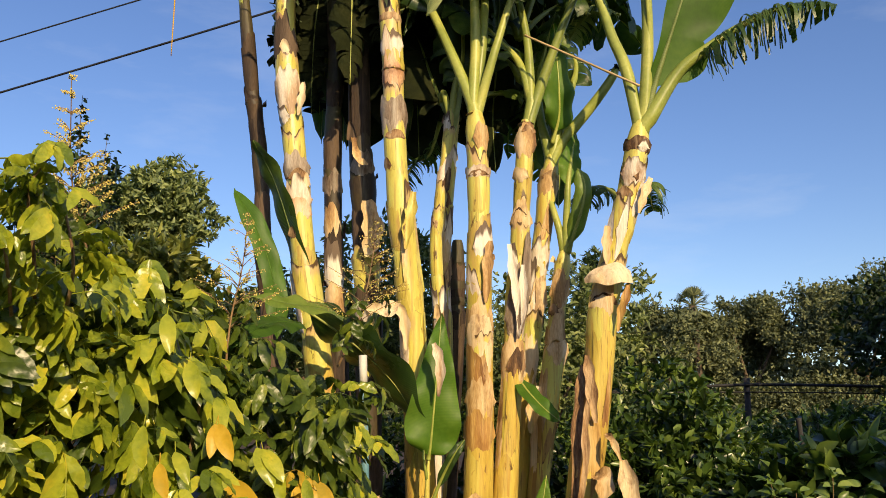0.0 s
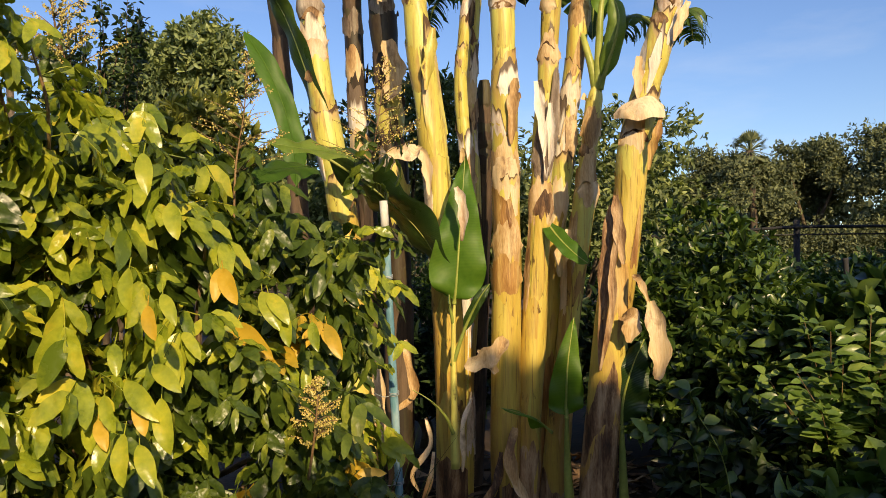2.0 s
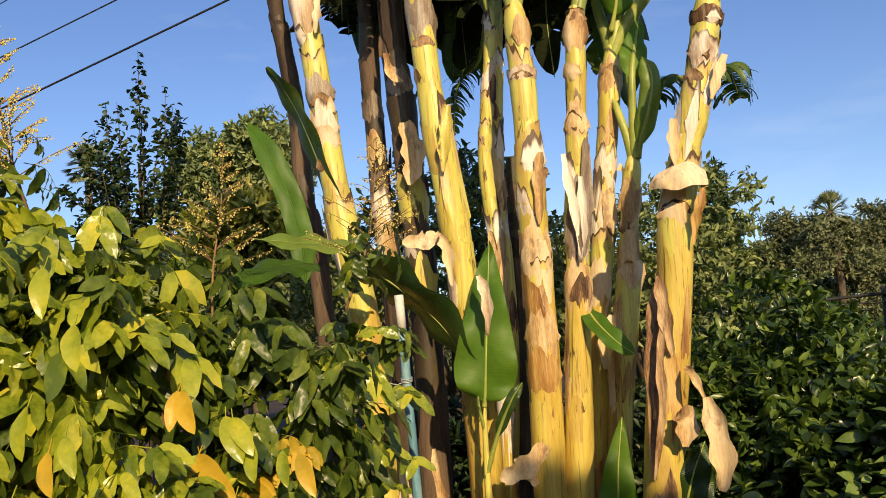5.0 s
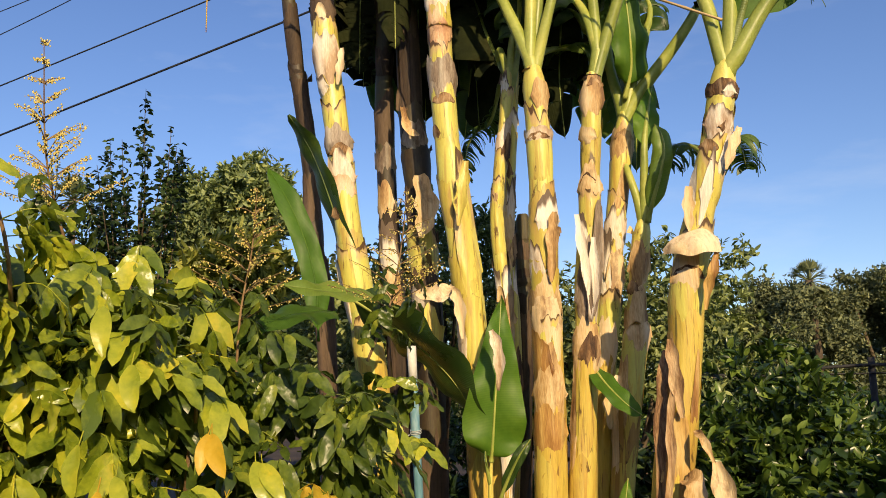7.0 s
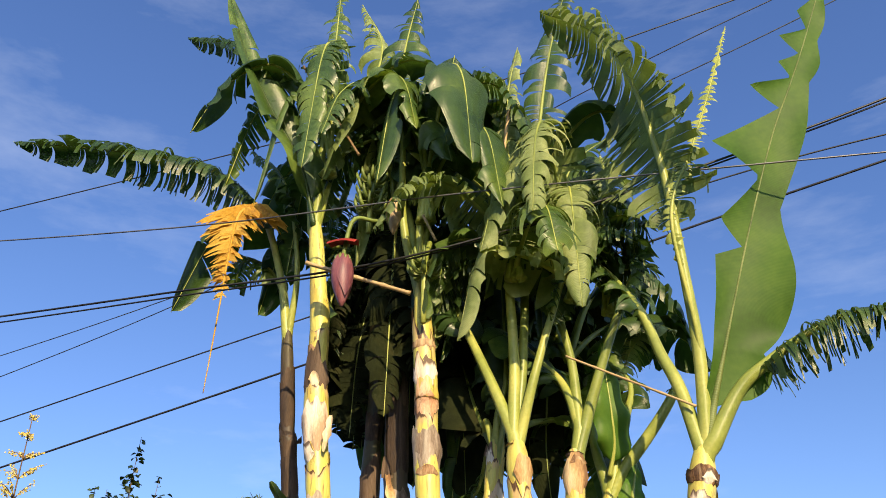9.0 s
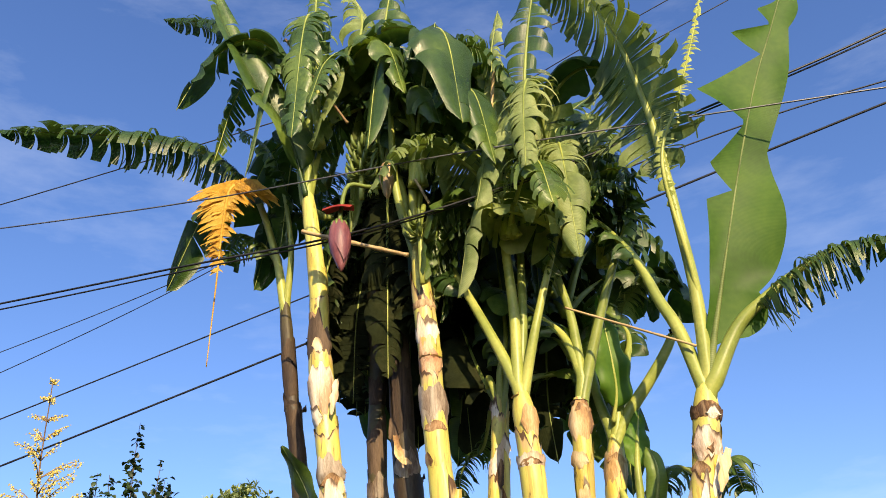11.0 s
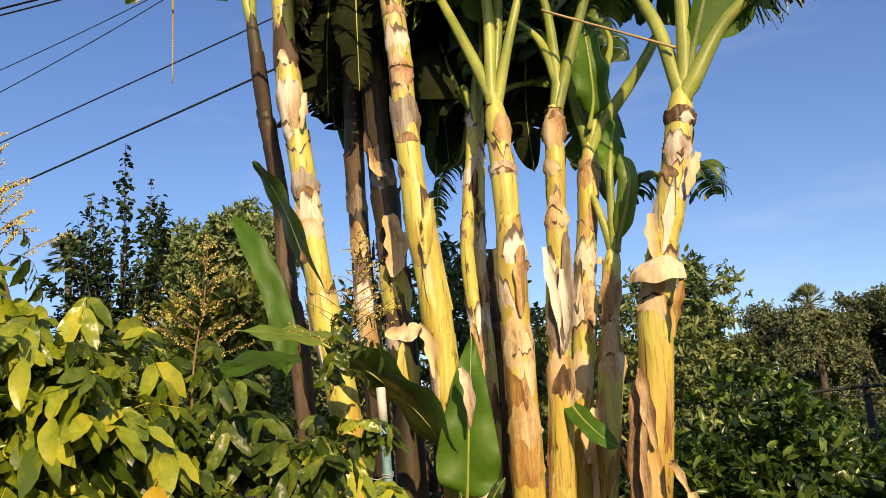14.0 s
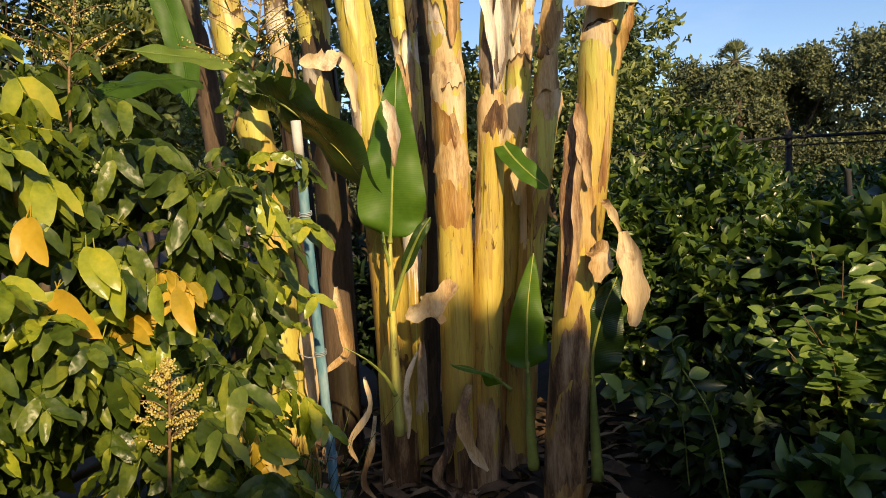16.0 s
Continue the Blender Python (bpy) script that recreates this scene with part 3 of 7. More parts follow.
def hanging_strip(owner, points, width, mat=SHEATH, name="dry_strip", seed=0, taper=0.7):
    """A limp dry strip of sheath or blade, curled along its length."""
    rng = random.Random(seed)
    path = spline(points, 14)
    rows = []
    for i, p in enumerate(path):
        f = i / 14
        t = (path[min(i + 1, 14)] - path[max(i - 1, 0)]).normalized()
        side = t.cross(Vector((math.sin(seed + f * 1.2) * 0.3, -1, 0.2))).normalized()
        nn = side.cross(t)
        w = width * math.sin(math.pi * (0.10 + 0.86 * f)) ** 0.7 * (1 + 0.2 * math.sin(f * 17 + seed))
        rows.append([p + side * w * (k / 4 - 0.5) + nn * w * 0.5 * ((k / 4 - 0.5) ** 2 * 2 + 0.12 * math.sin(k * 2 + f * 9)) for k in range(5)])
    return part(name, Shape().grid(rows), mat, owner)


# ---- scattered small leaves ----
PLAIN_LEAF = ((0.33, 0.46), (0.70, 0.38))
FULL_LEAF = ((0.12, 0.26), (0.30, 0.45), (0.52, 0.49), (0.74, 0.36), (0.90, 0.15))
FAR_LEAF = ((0.45, 0.5),)


def leaf_cloud(pos, direction, normal, length, width, fold=0.25, bend=0.2, outline=PLAIN_LEAF):
    """Many pointed, folded leaves as one mesh's arrays: three vertices at each station of the outline, and two ends."""
    n = len(pos)
    d = direction / np.linalg.norm(direction, axis=1, keepdims=True)
    side = np.cross(d, normal)
    side /= np.linalg.norm(side, axis=1, keepdims=True) + 1e-9
    nn = np.cross(side, d)
    L, W = length[:, None], width[:, None]
    pts = [pos]
    for f, w in outline:
        mid = pos + d * L * f - nn * L * bend * f * f
        pts += [mid - side * W * w + nn * W * fold * w * 2, mid, mid + side * W * w + nn * W * fold * w * 2]
    pts.append(pos + d * L - nn * L * bend)
    v = np.stack(pts, 1).reshape(-1, 3)
    m = len(outline)
    one = [(0, 2, 1), (0, 3, 2)]
    for i in range(m - 1):
        k = 1 + 3 * i
        one += [(k, k + 1, k + 4, k + 3), (k + 1, k + 2, k + 5, k + 4)]
    k = 1 + 3 * (m - 1)
    one += [(k, k + 1, k + 3), (k + 1, k + 2, k + 3)]
    return v, one, n


def cloud_mesh(name, v, one, n, mat):
    me = bpy.data.meshes.new(name)
    loops = (np.array([i for f in one for i in f])[None, :] + len(v) // n * np.arange(n)[:, None]).ravel()
    sizes = np.tile(np.array([len(f) for f in one]), n)
    starts = np.concatenate([[0], np.cumsum(sizes)[:-1]])
    me.vertices.add(len(v))
    me.vertices.foreach_set("co", v.astype(np.float32).ravel())
    me.loops.add(len(loops))
    me.loops.foreach_set("vertex_index", loops.astype(np.int32))
    me.polygons.add(len(sizes))
    me.polygons.foreach_set("loop_start", starts.astype(np.int32))
    me.polygons.foreach_set("loop_total", sizes.astype(np.int32))
    me.polygons.foreach_set("use_smooth", np.ones(len(sizes), dtype=bool))
    me.update(calc_edges=True)
    me.validate()
    me.materials.append(mat)
    return me


def foliage(rng, lobes, shoots, per, length, width, spread=0.5, shoot_len=0.12, inner=0.35, upward=0.35):
    """Leaves on shoots that stand out of lobes (centre, radii): arrays for leaf_cloud."""
    weights = np.array([r[0] * r[1] + r[1] * r[2] + r[0] * r[2] for _, r in lobes])
    pick = rng.choice(len(lobes), shoots, p=weights / weights.sum())
    c = np.array([l[0] for l in lobes])[pick]
    r = np.array([l[1] for l in lobes])[pick]
    out = rng.normal(size=(shoots, 3))
    out /= np.linalg.norm(out, axis=1, keepdims=True)
    depth = 1 - inner * rng.random((shoots, 1)) ** 1.6 + rng.normal(0, 0.05, (shoots, 1))
    tip = c + out * r * depth
    axis = out + np.array([0, 0, upward]) + rng.normal(0, 0.3, (shoots, 3))
    axis /= np.linalg.norm(axis, axis=1, keepdims=True)
    tip, axis = np.repeat(tip, per, 0), np.repeat(axis, per, 0)
    n = len(tip)
    back = rng.random((n, 1)) * shoot_len
    d = axis * rng.uniform(0.1, 0.9, (n, 1)) + rng.normal(0, spread, (n, 3))
    nrm = axis * 0.9 + np.array([0, 0, 0.4]) + rng.normal(0, 0.5, (n, 3))
    return tip - axis * back, d, nrm, length * rng.uniform(0.6, 1.25, n), width * rng.uniform(0.7, 1.2, n)


def shrub(name, at, lobes, shoots, per, length, width, mat, label, category, trunk_r=0.05, seed=1, bark=BARK, limbs=6, group="", outline=PLAIN_LEAF, **kw):
    """A bush or tree: tapered trunk, limbs to its lobes and a crown of many leaves."""
    rng = np.random.default_rng(seed)
    at = Vector(at)
    owner = thing(name, at, label, category, group)
    lobes = [(tuple(at + Vector(c)), r) for c, r in lobes]
    top = sum((Vector(c) for c, _ in lobes), Vector()) / len(lobes)
    fork = at.lerp(top, 0.45)
    wood = Shape().tube(spline([at - UP * 0.1, at.lerp(fork, 0.5) + Vector((trunk_r, 0, 0)), fork], 8), [trunk_r * (1.2 - 0.05 * i) for i in range(9)], 8)
    part("trunk", wood, bark, owner)
    for c, r in lobes[:limbs]:
        end = Vector(c)
        limb = Shape().tube(spline([fork - UP * 0.05, fork.lerp(end, 0.5) + UP * 0.1 * r[2], end + UP * r[2] * 0.4], 8), [trunk_r * (0.6 - 0.06 * i) for i in range(9)], 6)
        part("limb", limb, bark, owner)
    v, one, n = leaf_cloud(*foliage(rng, lobes, shoots, per, length, width, **kw), outline=outline)
    ob = part("crown", cloud_mesh("crown", v, one, n, mat), mat, owner)
    tagged(ob, kind="stuff")
    return owner


def lumpy(rng, centre, radii, count, size):
    """Lobes over an ellipsoid, for an uneven outline."""
    out = []
    for i in range(count):
        d = rng.normal(size=3)
        d /= np.linalg.norm(d)
        d[2] = abs(d[2]) * 1.1 - 0.25
        p = np.array(centre) + d * np.array(radii) * rng.uniform(0.55, 0.95)
        s = size * rng.uniform(0.7, 1.3)
        out.append((tuple(p), (s, s, s * 0.8)))
    return out


# ---- ground ----
def ground_sheet():
    shape = Shape()
    xs = [-400, -120, -40, -15] + [-8 + 0.4 * i for i in range(41)] + [15, 40, 120, 400]
    ys = [-400, -120, -40, -12] + [-5 + 0.4 * i for i in range(46)] + [22, 50, 120, 400]
    rows = []
    for y in ys:
        rows.append([Vector((x, y, 0.04 * math.sin(x * 2.1 + y) * math.sin(y * 1.7) if abs(x) < 9 and abs(y) < 14 else 0)) for x in xs])
    return tagged(part("ground", shape.grid(rows), SOIL), "dark garden soil under leaf litter and shade", "ground", kind="structure")


ground_sheet()


# ---- the banana clump ----
LIT = "yellow-green banana stem wrapped in peeling tan sheaths, in the clump"
DIM = "banana stem at the back of the clump, shade put into its dull colour"
BAND = {"cream": PALE, "tan": SHEATH, "brown": SHEATH_DARK, "shaded_scar": SHEATH_SHADED, "pink": PINK, "grey": GREY, "rust": RUST, "yellow": FRESH, "paleyellow": FRESH}
# what shows on each stem: from and to which height, look, side and width of the wrap in radians
BANDS = {
    # the first wrap and the wide grey one also hold leaf shadow as colour
    "stem_a": [(3.60, 3.97, "shaded_scar", -1.6, 3.0), (3.31, 3.62, "cream", -1.6, 3.4), (3.92, 4.00, "brown", -2.5, 1.9), (3.25, 3.39, "cream", -2.5, 2.0), (2.90, 3.06, "grey", -1.6, 3.6), (2.88, 2.95, "brown", -1.3, 1.9), (2.66, 2.90, "cream", -1.6, 3.0), (2.61, 2.80, "pink", -1.6, 2.6), (2.53, 2.61, "brown", -2.2, 0.8), (1.97, 2.39, "cream", -2.6, 0.9)],
    "stem_b": [(3.88, 3.95, "brown", -1.6, 4.0), (3.65, 3.85, "cream", -1.6, 3.0), (3.36, 3.68, "pink", -1.6, 3.6), (3.51, 3.70, "cream", -2.0, 1.6), (3.15, 3.40, "grey", -1.6, 4.4), (3.10, 3.39, "grey", -2.5, 1.8), (3.11, 3.19, "brown", -1.4, 1.9), (2.94, 3.02, "brown", -2.5, 1.2), (1.54, 2.12, "pink", -2.5, 1.2), (1.81, 2.85, "paleyellow", -0.8, 1.9)],
    "stem_c": [(3.29, 3.37, "brown", -2.5, 1.3), (3.05, 3.23, "tan", -0.9, 2.0), (2.87, 2.96, "cream", -1.6, 4.6), (2.88, 2.93, "brown", -1.6, 1.9), (2.35, 2.62, "cream", -0.9, 2.2), (2.35, 2.43, "brown", -0.4, 1.0), (2.12, 2.35, "cream", -2.3, 2.0), (1.91, 2.16, "tan", -1.6, 3.6), (1.64, 2.03, "tan", -1.5, 4.0), (1.50, 1.91, "rust", -2.3, 2.2), (1.36, 1.81, "tan", -1.6, 2.6), (1.25, 1.50, "rust", -1.8, 3.0)],
    # the topmost grey wrap is shade put into colour
    "stem_e": [(3.23, 3.50, "grey", -1.6, 4.6), (3.02, 3.25, "tan", -1.6, 3.4), (3.15, 3.23, "brown", -1.2, 1.6), (2.86, 2.95, "tan", -2.1, 2.0), (2.55, 2.75, "tan", -1.6, 3.0), (2.63, 2.71, "brown", -1.8, 1.4), (2.25, 2.49, "cream", -2.5, 1.6), (1.93, 2.62, "grey", -0.7, 1.4), (1.91, 2.34, "grey", -1.6, 2.2), (1.56, 1.95, "tan", -1.6, 4.2), (1.64, 1.87, "brown", -1.2, 1.8), (1.06, 1.71, "tan", -2.6, 0.9)],
    "stem_f": [(2.81, 3.05, "tan", -1.6, 3.6), (2.94, 3.02, "brown", -1.5, 1.9), (2.48, 2.81, "tan", -0.9, 2.2), (2.27, 2.60, "cream", -1.6, 3.4), (1.93, 2.48, "cream", -2.3, 1.5), (2.02, 2.39, "tan", -1.2, 2.0), (1.49, 1.98, "tan", -1.6, 2.6)],
    "stem_g": [(2.10, 2.37, "tan", -1.6, 2.4), (2.07, 2.15, "brown", -2.1, 1.9), (1.82, 2.10, "tan", -1.6, 3.8), (1.71, 1.93, "tan", -1.1, 2.4), (1.33, 1.75, "tan", -2.4, 1.6), (1.03, 1.50, "tan", -2.6, 1.2)],
    "stem_r": [(3.13, 3.21, "brown", -0.5, 1.0), (2.93, 3.01, "brown", -1.6, 4.5), (2.93, 3.00, "cream", -1.2, 1.0), (2.73, 2.90, "cream", -1.6, 2.4), (2.75, 2.83, "brown", -0.9, 1.5), (2.65, 2.72, "brown", -2.1, 1.5), (2.51, 2.81, "cream", -0.6, 1.2), (2.35, 2.59, "cream", -2.6, 1.0), (2.35, 2.67, "cream", -1.6, 0.8), (2.06, 2.14, "brown", -1.6, 1.9), (1.96, 2.25, "tan", -1.9, 1.6), (1.11, 1.85, "rust", -2.7, 1.5), (1.11, 1.64, "tan", -2.2, 1.0), (1.04, 1.51, "rust", -1.6, 1.2), (1.24, 1.77, "rust", -0.9, 0.5)],
    # cream and yellow wraps low down give the sunlit part of these shaded stems
    "stem_dim1": [(2.93, 3.16, "grey", -1.6, 3.0), (2.66, 2.91, "tan", -1.6, 3.0), (2.32, 2.64, "cream", -1.6, 3.4), (2.03, 2.36, "tan", -1.6, 3.0)],
    "stem_dim2": [(3.03, 3.20, "grey", -1.3, 2.4), (2.25, 2.59, "yellow", -1.6, 4.6), (2.47, 2.55, "brown", -0.7, 1.6), (1.70, 2.08, "yellow", -1.1, 1.8), (2.01, 2.22, "grey", -2.5, 2.0)],
}
stem_a = banana_stem([(-0.657, 4.950, 0.220), (-0.720, 4.920, 1.541), (-0.848, 4.900, 2.407), (-0.911, 4.900, 2.959), (-0.994, 4.900, 3.640), (-1.031, 4.900, 4.225), (-1.129, 4.900, 4.932)],
                     0.098, 0.062, STEM, 0.22, seed=2, bands=BANDS["stem_a"], label="tall bright yellow banana stem with tan bands, behind the hedge")
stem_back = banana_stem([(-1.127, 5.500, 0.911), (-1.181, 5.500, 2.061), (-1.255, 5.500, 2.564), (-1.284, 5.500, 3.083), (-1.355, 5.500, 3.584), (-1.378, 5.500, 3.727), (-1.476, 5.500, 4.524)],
                        0.068, 0.052, STEM_SHADED, 0.4, dull=True, seed=1, label="slender brownish banana stem leaning out at the clump's edge")
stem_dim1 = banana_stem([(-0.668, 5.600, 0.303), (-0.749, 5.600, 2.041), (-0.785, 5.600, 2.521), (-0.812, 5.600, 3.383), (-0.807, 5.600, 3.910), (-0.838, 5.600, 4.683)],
                        0.075, 0.058, STEM_SHADED, 0.5, dull=True, seed=3, bands=BANDS["stem_dim1"], label=DIM)
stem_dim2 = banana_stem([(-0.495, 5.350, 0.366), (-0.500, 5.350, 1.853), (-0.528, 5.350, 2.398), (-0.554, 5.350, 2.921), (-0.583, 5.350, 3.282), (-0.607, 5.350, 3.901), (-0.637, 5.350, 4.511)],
                        0.098, 0.078, STEM_SHADED, 0.45, dull=True, seed=4, bands=BANDS["stem_dim2"], label=DIM)
stem_b = banana_stem([(-0.136, 4.900, 0.019), (-0.132, 4.870, 0.990), (-0.178, 4.850, 1.910), (-0.217, 4.850, 2.276), (-0.267, 4.850, 2.710), (-0.303, 4.850, 3.158), (-0.316, 4.850, 3.554), (-0.319, 4.850, 3.641), (-0.373, 4.850, 4.355)],
                     0.095, 0.064, STEM, 0.1, seed=5, bands=BANDS["stem_b"], label="thick bright yellow banana stem with a smooth lower sheath")
stem_s1 = banana_stem([(-0.080, 5.200, 0.086), (-0.031, 5.200, 1.873), (-0.063, 5.200, 2.517), (-0.013, 5.200, 3.016), (0.045, 5.200, 3.461)],
                      0.05, 0.036, STEM, 0.75, seed=6, label="thin shaggy banana stem covered in tan shreds")
stem_s2 = banana_stem([(-0.119, 5.300, -0.012), (-0.007, 5.300, 1.583), (-0.015, 5.300, 2.266), (0.003, 5.300, 2.769), (0.038, 5.300, 3.288), (0.068, 5.300, 3.491)],
                      0.05, 0.036, STEM, 0.65, seed=7, label="thin shaggy banana stem with pale shreds")
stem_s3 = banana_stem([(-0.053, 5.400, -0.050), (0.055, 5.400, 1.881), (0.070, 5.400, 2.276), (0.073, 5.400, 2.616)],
                      0.062, 0.05, STEM_SHADED, 0.7, dull=True, seed=8, label="short banana stem at the back, shade put into its brown colour")
stem_c = banana_stem([(0.168, 4.850, 0.060), (0.189, 4.850, 0.924), (0.211, 4.850, 1.702), (0.206, 4.850, 2.079), (0.209, 4.850, 2.497), (0.206, 4.850, 2.929), (0.191, 4.850, 3.311)],
                     0.09, 0.07, STEM, 0.5, seed=9, bands=BANDS["stem_c"], label="yellow banana stem with loose pinkish-tan sheaths")
stem_e = banana_stem([(0.276, 4.900, 0.037), (0.330, 4.900, 0.854), (0.394, 4.900, 1.666), (0.411, 4.900, 1.959), (0.449, 4.900, 2.433), (0.470, 4.900, 2.738), (0.507, 4.900, 3.271)],
                     0.082, 0.055, STEM, 0.45, seed=10, bands=BANDS["stem_e"], label=LIT)
stem_f = banana_stem([(0.373, 5.200, 0.072), (0.482, 5.200, 1.554), (0.537, 5.200, 1.977), (0.580, 5.200, 2.354), (0.630, 5.200, 2.707), (0.689, 5.200, 3.134)],
                     0.07, 0.058, STEM, 0.4, seed=11, bands=BANDS["stem_f"], label=LIT)
stem_g = banana_stem([(0.459, 5.100, 0.225), (0.570, 5.100, 1.210), (0.662, 5.100, 1.822), (0.673, 5.100, 1.965), (0.707, 5.100, 2.239), (0.743, 5.100, 2.486)],
                     0.082, 0.05, STEM, 0.6, seed=12, bands=BANDS["stem_g"], label="short banana stem with a forked green crown and torn sheaths")
stem_r = banana_stem([(0.650, 4.550, 0.163), (0.728, 4.520, 1.004), (0.837, 4.500, 1.722), (0.865, 4.500, 2.017), (0.921, 4.500, 2.279), (0.996, 4.500, 2.545), (1.062, 4.500, 2.816), (1.121, 4.500, 3.121)],
                     0.100, 0.068, STEM, 0.15, seed=23, bands=BANDS["stem_r"], label="leaning outer banana stem with brown and tan sheaths")

# crown of the outer stem
split_leaf(stem_r, [(1.150, 4.480, 3.160), (1.208, 4.460, 3.351), (1.293, 4.440, 3.599), (1.385, 4.420, 3.866), (1.551, 4.410, 4.334), (1.783, 4.400, 4.935), (1.967, 4.400, 5.329), (2.117, 4.400, 5.661), (2.296, 4.400, 6.089)],
           ((0.40, 0.15), (0.455, 0.17), (0.565, 0.33), (0.70, 0.23), (0.79, 0.12), (0.875, 0.16), (0.95, 0.10)), ((0.13, 0.25, 0.11), (0.32, 0.28, 0.20), (0.58, 0.17, 0.22), (0.80, 0.125, 0.12), (0.92, 0.09, 0.08)))
banana_leaf(stem_r, [(1.165, 4.480, 3.130), (1.332, 4.460, 3.391), (1.495, 4.420, 3.521), (1.698, 4.400, 3.652), (1.911, 4.350, 3.724), (2.175, 4.300, 3.712)], 0.30, bare=0.34, tears=40, droop=1.25, thick=0.037, shrink=0.25, seed=2)
banana_leaf(stem_r, [(1.110, 4.500, 3.120), (1.059, 4.550, 3.456), (0.997, 4.600, 3.675), (0.942, 4.650, 3.925), (0.870, 4.700, 4.121), (0.738, 4.800, 4.383), (0.609, 4.900, 4.495)], 0.22, bare=0.52, tears=16, droop=1.1, thick=0.033, seed=3)
banana_leaf(stem_r, [(1.140, 4.500, 3.127), (1.169, 4.450, 3.594), (1.153, 4.380, 4.036), (1.126, 4.300, 4.559), (1.085, 4.250, 4.857), (1.007, 4.200, 5.284), (0.831, 4.200, 5.738), (0.494, 4.200, 5.996)], 0.50, bare=0.36, tears=44, droop=1.0, mat=LEAF_OLD, thick=0.033, shrink=0.12, seed=4)
banana_leaf(stem_r, [(1.188, 4.520, 3.249), (1.167, 4.400, 3.715), (1.109, 4.220, 4.300), (1.269, 4.220, 4.721), (1.438, 4.250, 5.166), (1.649, 4.300, 5.781)], 0.085, bare=0.3, tears=34, droop=0.7, mat=PETIOLE, normal=(-0.4, -1, 0), thick=0.014, shrink=0.9, ragged=0.4, seed=5)
banana_leaf(stem_r, [(1.032, 4.700, 2.707), (1.172, 4.900, 2.859), (1.280, 5.100, 2.857), (1.327, 5.200, 2.760)], 0.2, bare=0.15, tears=18, droop=1.3, thick=0.014, seed=6)
banana_leaf(stem_r, [(1.056, 4.800, 2.748), (0.986, 5.100, 2.900), (0.929, 5.400, 2.940), (0.896, 5.600, 2.892)], 0.2, bare=0.2, tears=18, droop=1.2, thick=0.014, seed=7)

# crown of stem e, f and g
banana_leaf(stem_e, [(0.544, 4.900, 3.386), (0.475, 4.950, 3.664), (0.358, 5.100, 3.884), (0.155, 5.300, 4.198), (-0.083, 5.500, 4.428)], 0.3, bare=0.3, tears=12, droop=0.9, thick=0.028, seed=8)
banana_leaf(stem_e, [(0.538, 4.900, 3.386), (0.527, 4.950, 3.807), (0.461, 5.000, 4.282), (0.468, 5.100, 4.886), (0.653, 5.200, 5.490), (0.979, 5.200, 5.758)], 0.26, bare=0.35, tears=24, droop=0.9, normal=(-0.2, -0.8, 0.6), thick=0.028, seed=9)
banana_leaf(stem_e, [(0.574, 4.900, 3.416), (0.690, 4.850, 3.735), (0.810, 4.800, 4.033), (0.949, 4.800, 4.376), (0.935, 4.800, 4.727), (0.638, 4.800, 4.642)], 0.22, bare=0.4, tears=24, droop=1.0, thick=0.029, seed=10)
banana_leaf(stem_f, [(0.689, 5.150, 3.200), (0.729, 5.100, 3.358), (0.730, 5.050, 3.543), (0.721, 5.050, 3.756), (0.713, 5.100, 4.003)], 0.13, bare=0.12, tears=1, droop=0.8, fold=0.5, tip=0.6, normal=(0.6, -1, 0.1), mat=LEAF_BRIGHT, thick=0.014, seed=11)
banana_leaf(stem_f, [(0.720, 5.200, 3.160), (0.821, 5.180, 3.299), (0.926, 5.150, 3.420), (1.018, 5.120, 3.536), (1.092, 5.100, 3.647), (1.110, 5.120, 3.720)], 0.05, bare=0.84, tears=6, droop=1.2, mat=LEAF_DEAD_SHADED, thick=0.034, seed=12)
banana_leaf(stem_f, [(0.706, 5.200, 3.180), (0.761, 5.200, 3.409), (0.820, 5.200, 3.571), (0.869, 5.250, 3.726), (0.859, 5.300, 3.861), (0.760, 5.450, 4.020)], 0.16, bare=0.45, tears=8, droop=1.0, thick=0.032, seed=13)
banana_leaf(stem_f, [(0.670, 5.220, 3.180), (0.626, 5.250, 3.414), (0.623, 5.300, 3.672), (0.684, 5.400, 3.952), (0.774, 5.500, 4.281)], 0.20, bare=0.5, tears=12, droop=0.9, thick=0.030, seed=19)
banana_leaf(stem_f, [(1.227, 5.500, 4.256), (1.119, 5.600, 4.355), (1.009, 5.700, 4.326), (0.930, 5.800, 4.249), (0.877, 5.900, 4.126)], 0.22, bare=0.03, tears=26, droop=1.0, mat=LEAF_OLD, thick=0.010, shrink=0.4, ragged=0.4, seed=20)
banana_leaf(stem_f, [(0.690, 5.400, 3.450), (0.740, 5.450, 3.330), (0.770, 5.500, 3.120), (0.760, 5.520, 2.860)], 0.17, bare=0.04, tears=2, droop=0.3, normal=(0.3, -1, 0.2), mat=LEAF, tip=0.5, thick=0.010, seed=31)
banana_leaf(stem_g, [(0.745, 5.100, 2.440), (0.725, 5.100, 2.575), (0.702, 5.100, 2.673), (0.673, 5.150, 2.803), (0.640, 5.300, 2.960)], 0.05, bare=0.7, tears=1, droop=0.7, tip=0.7, thick=0.025, seed=14)
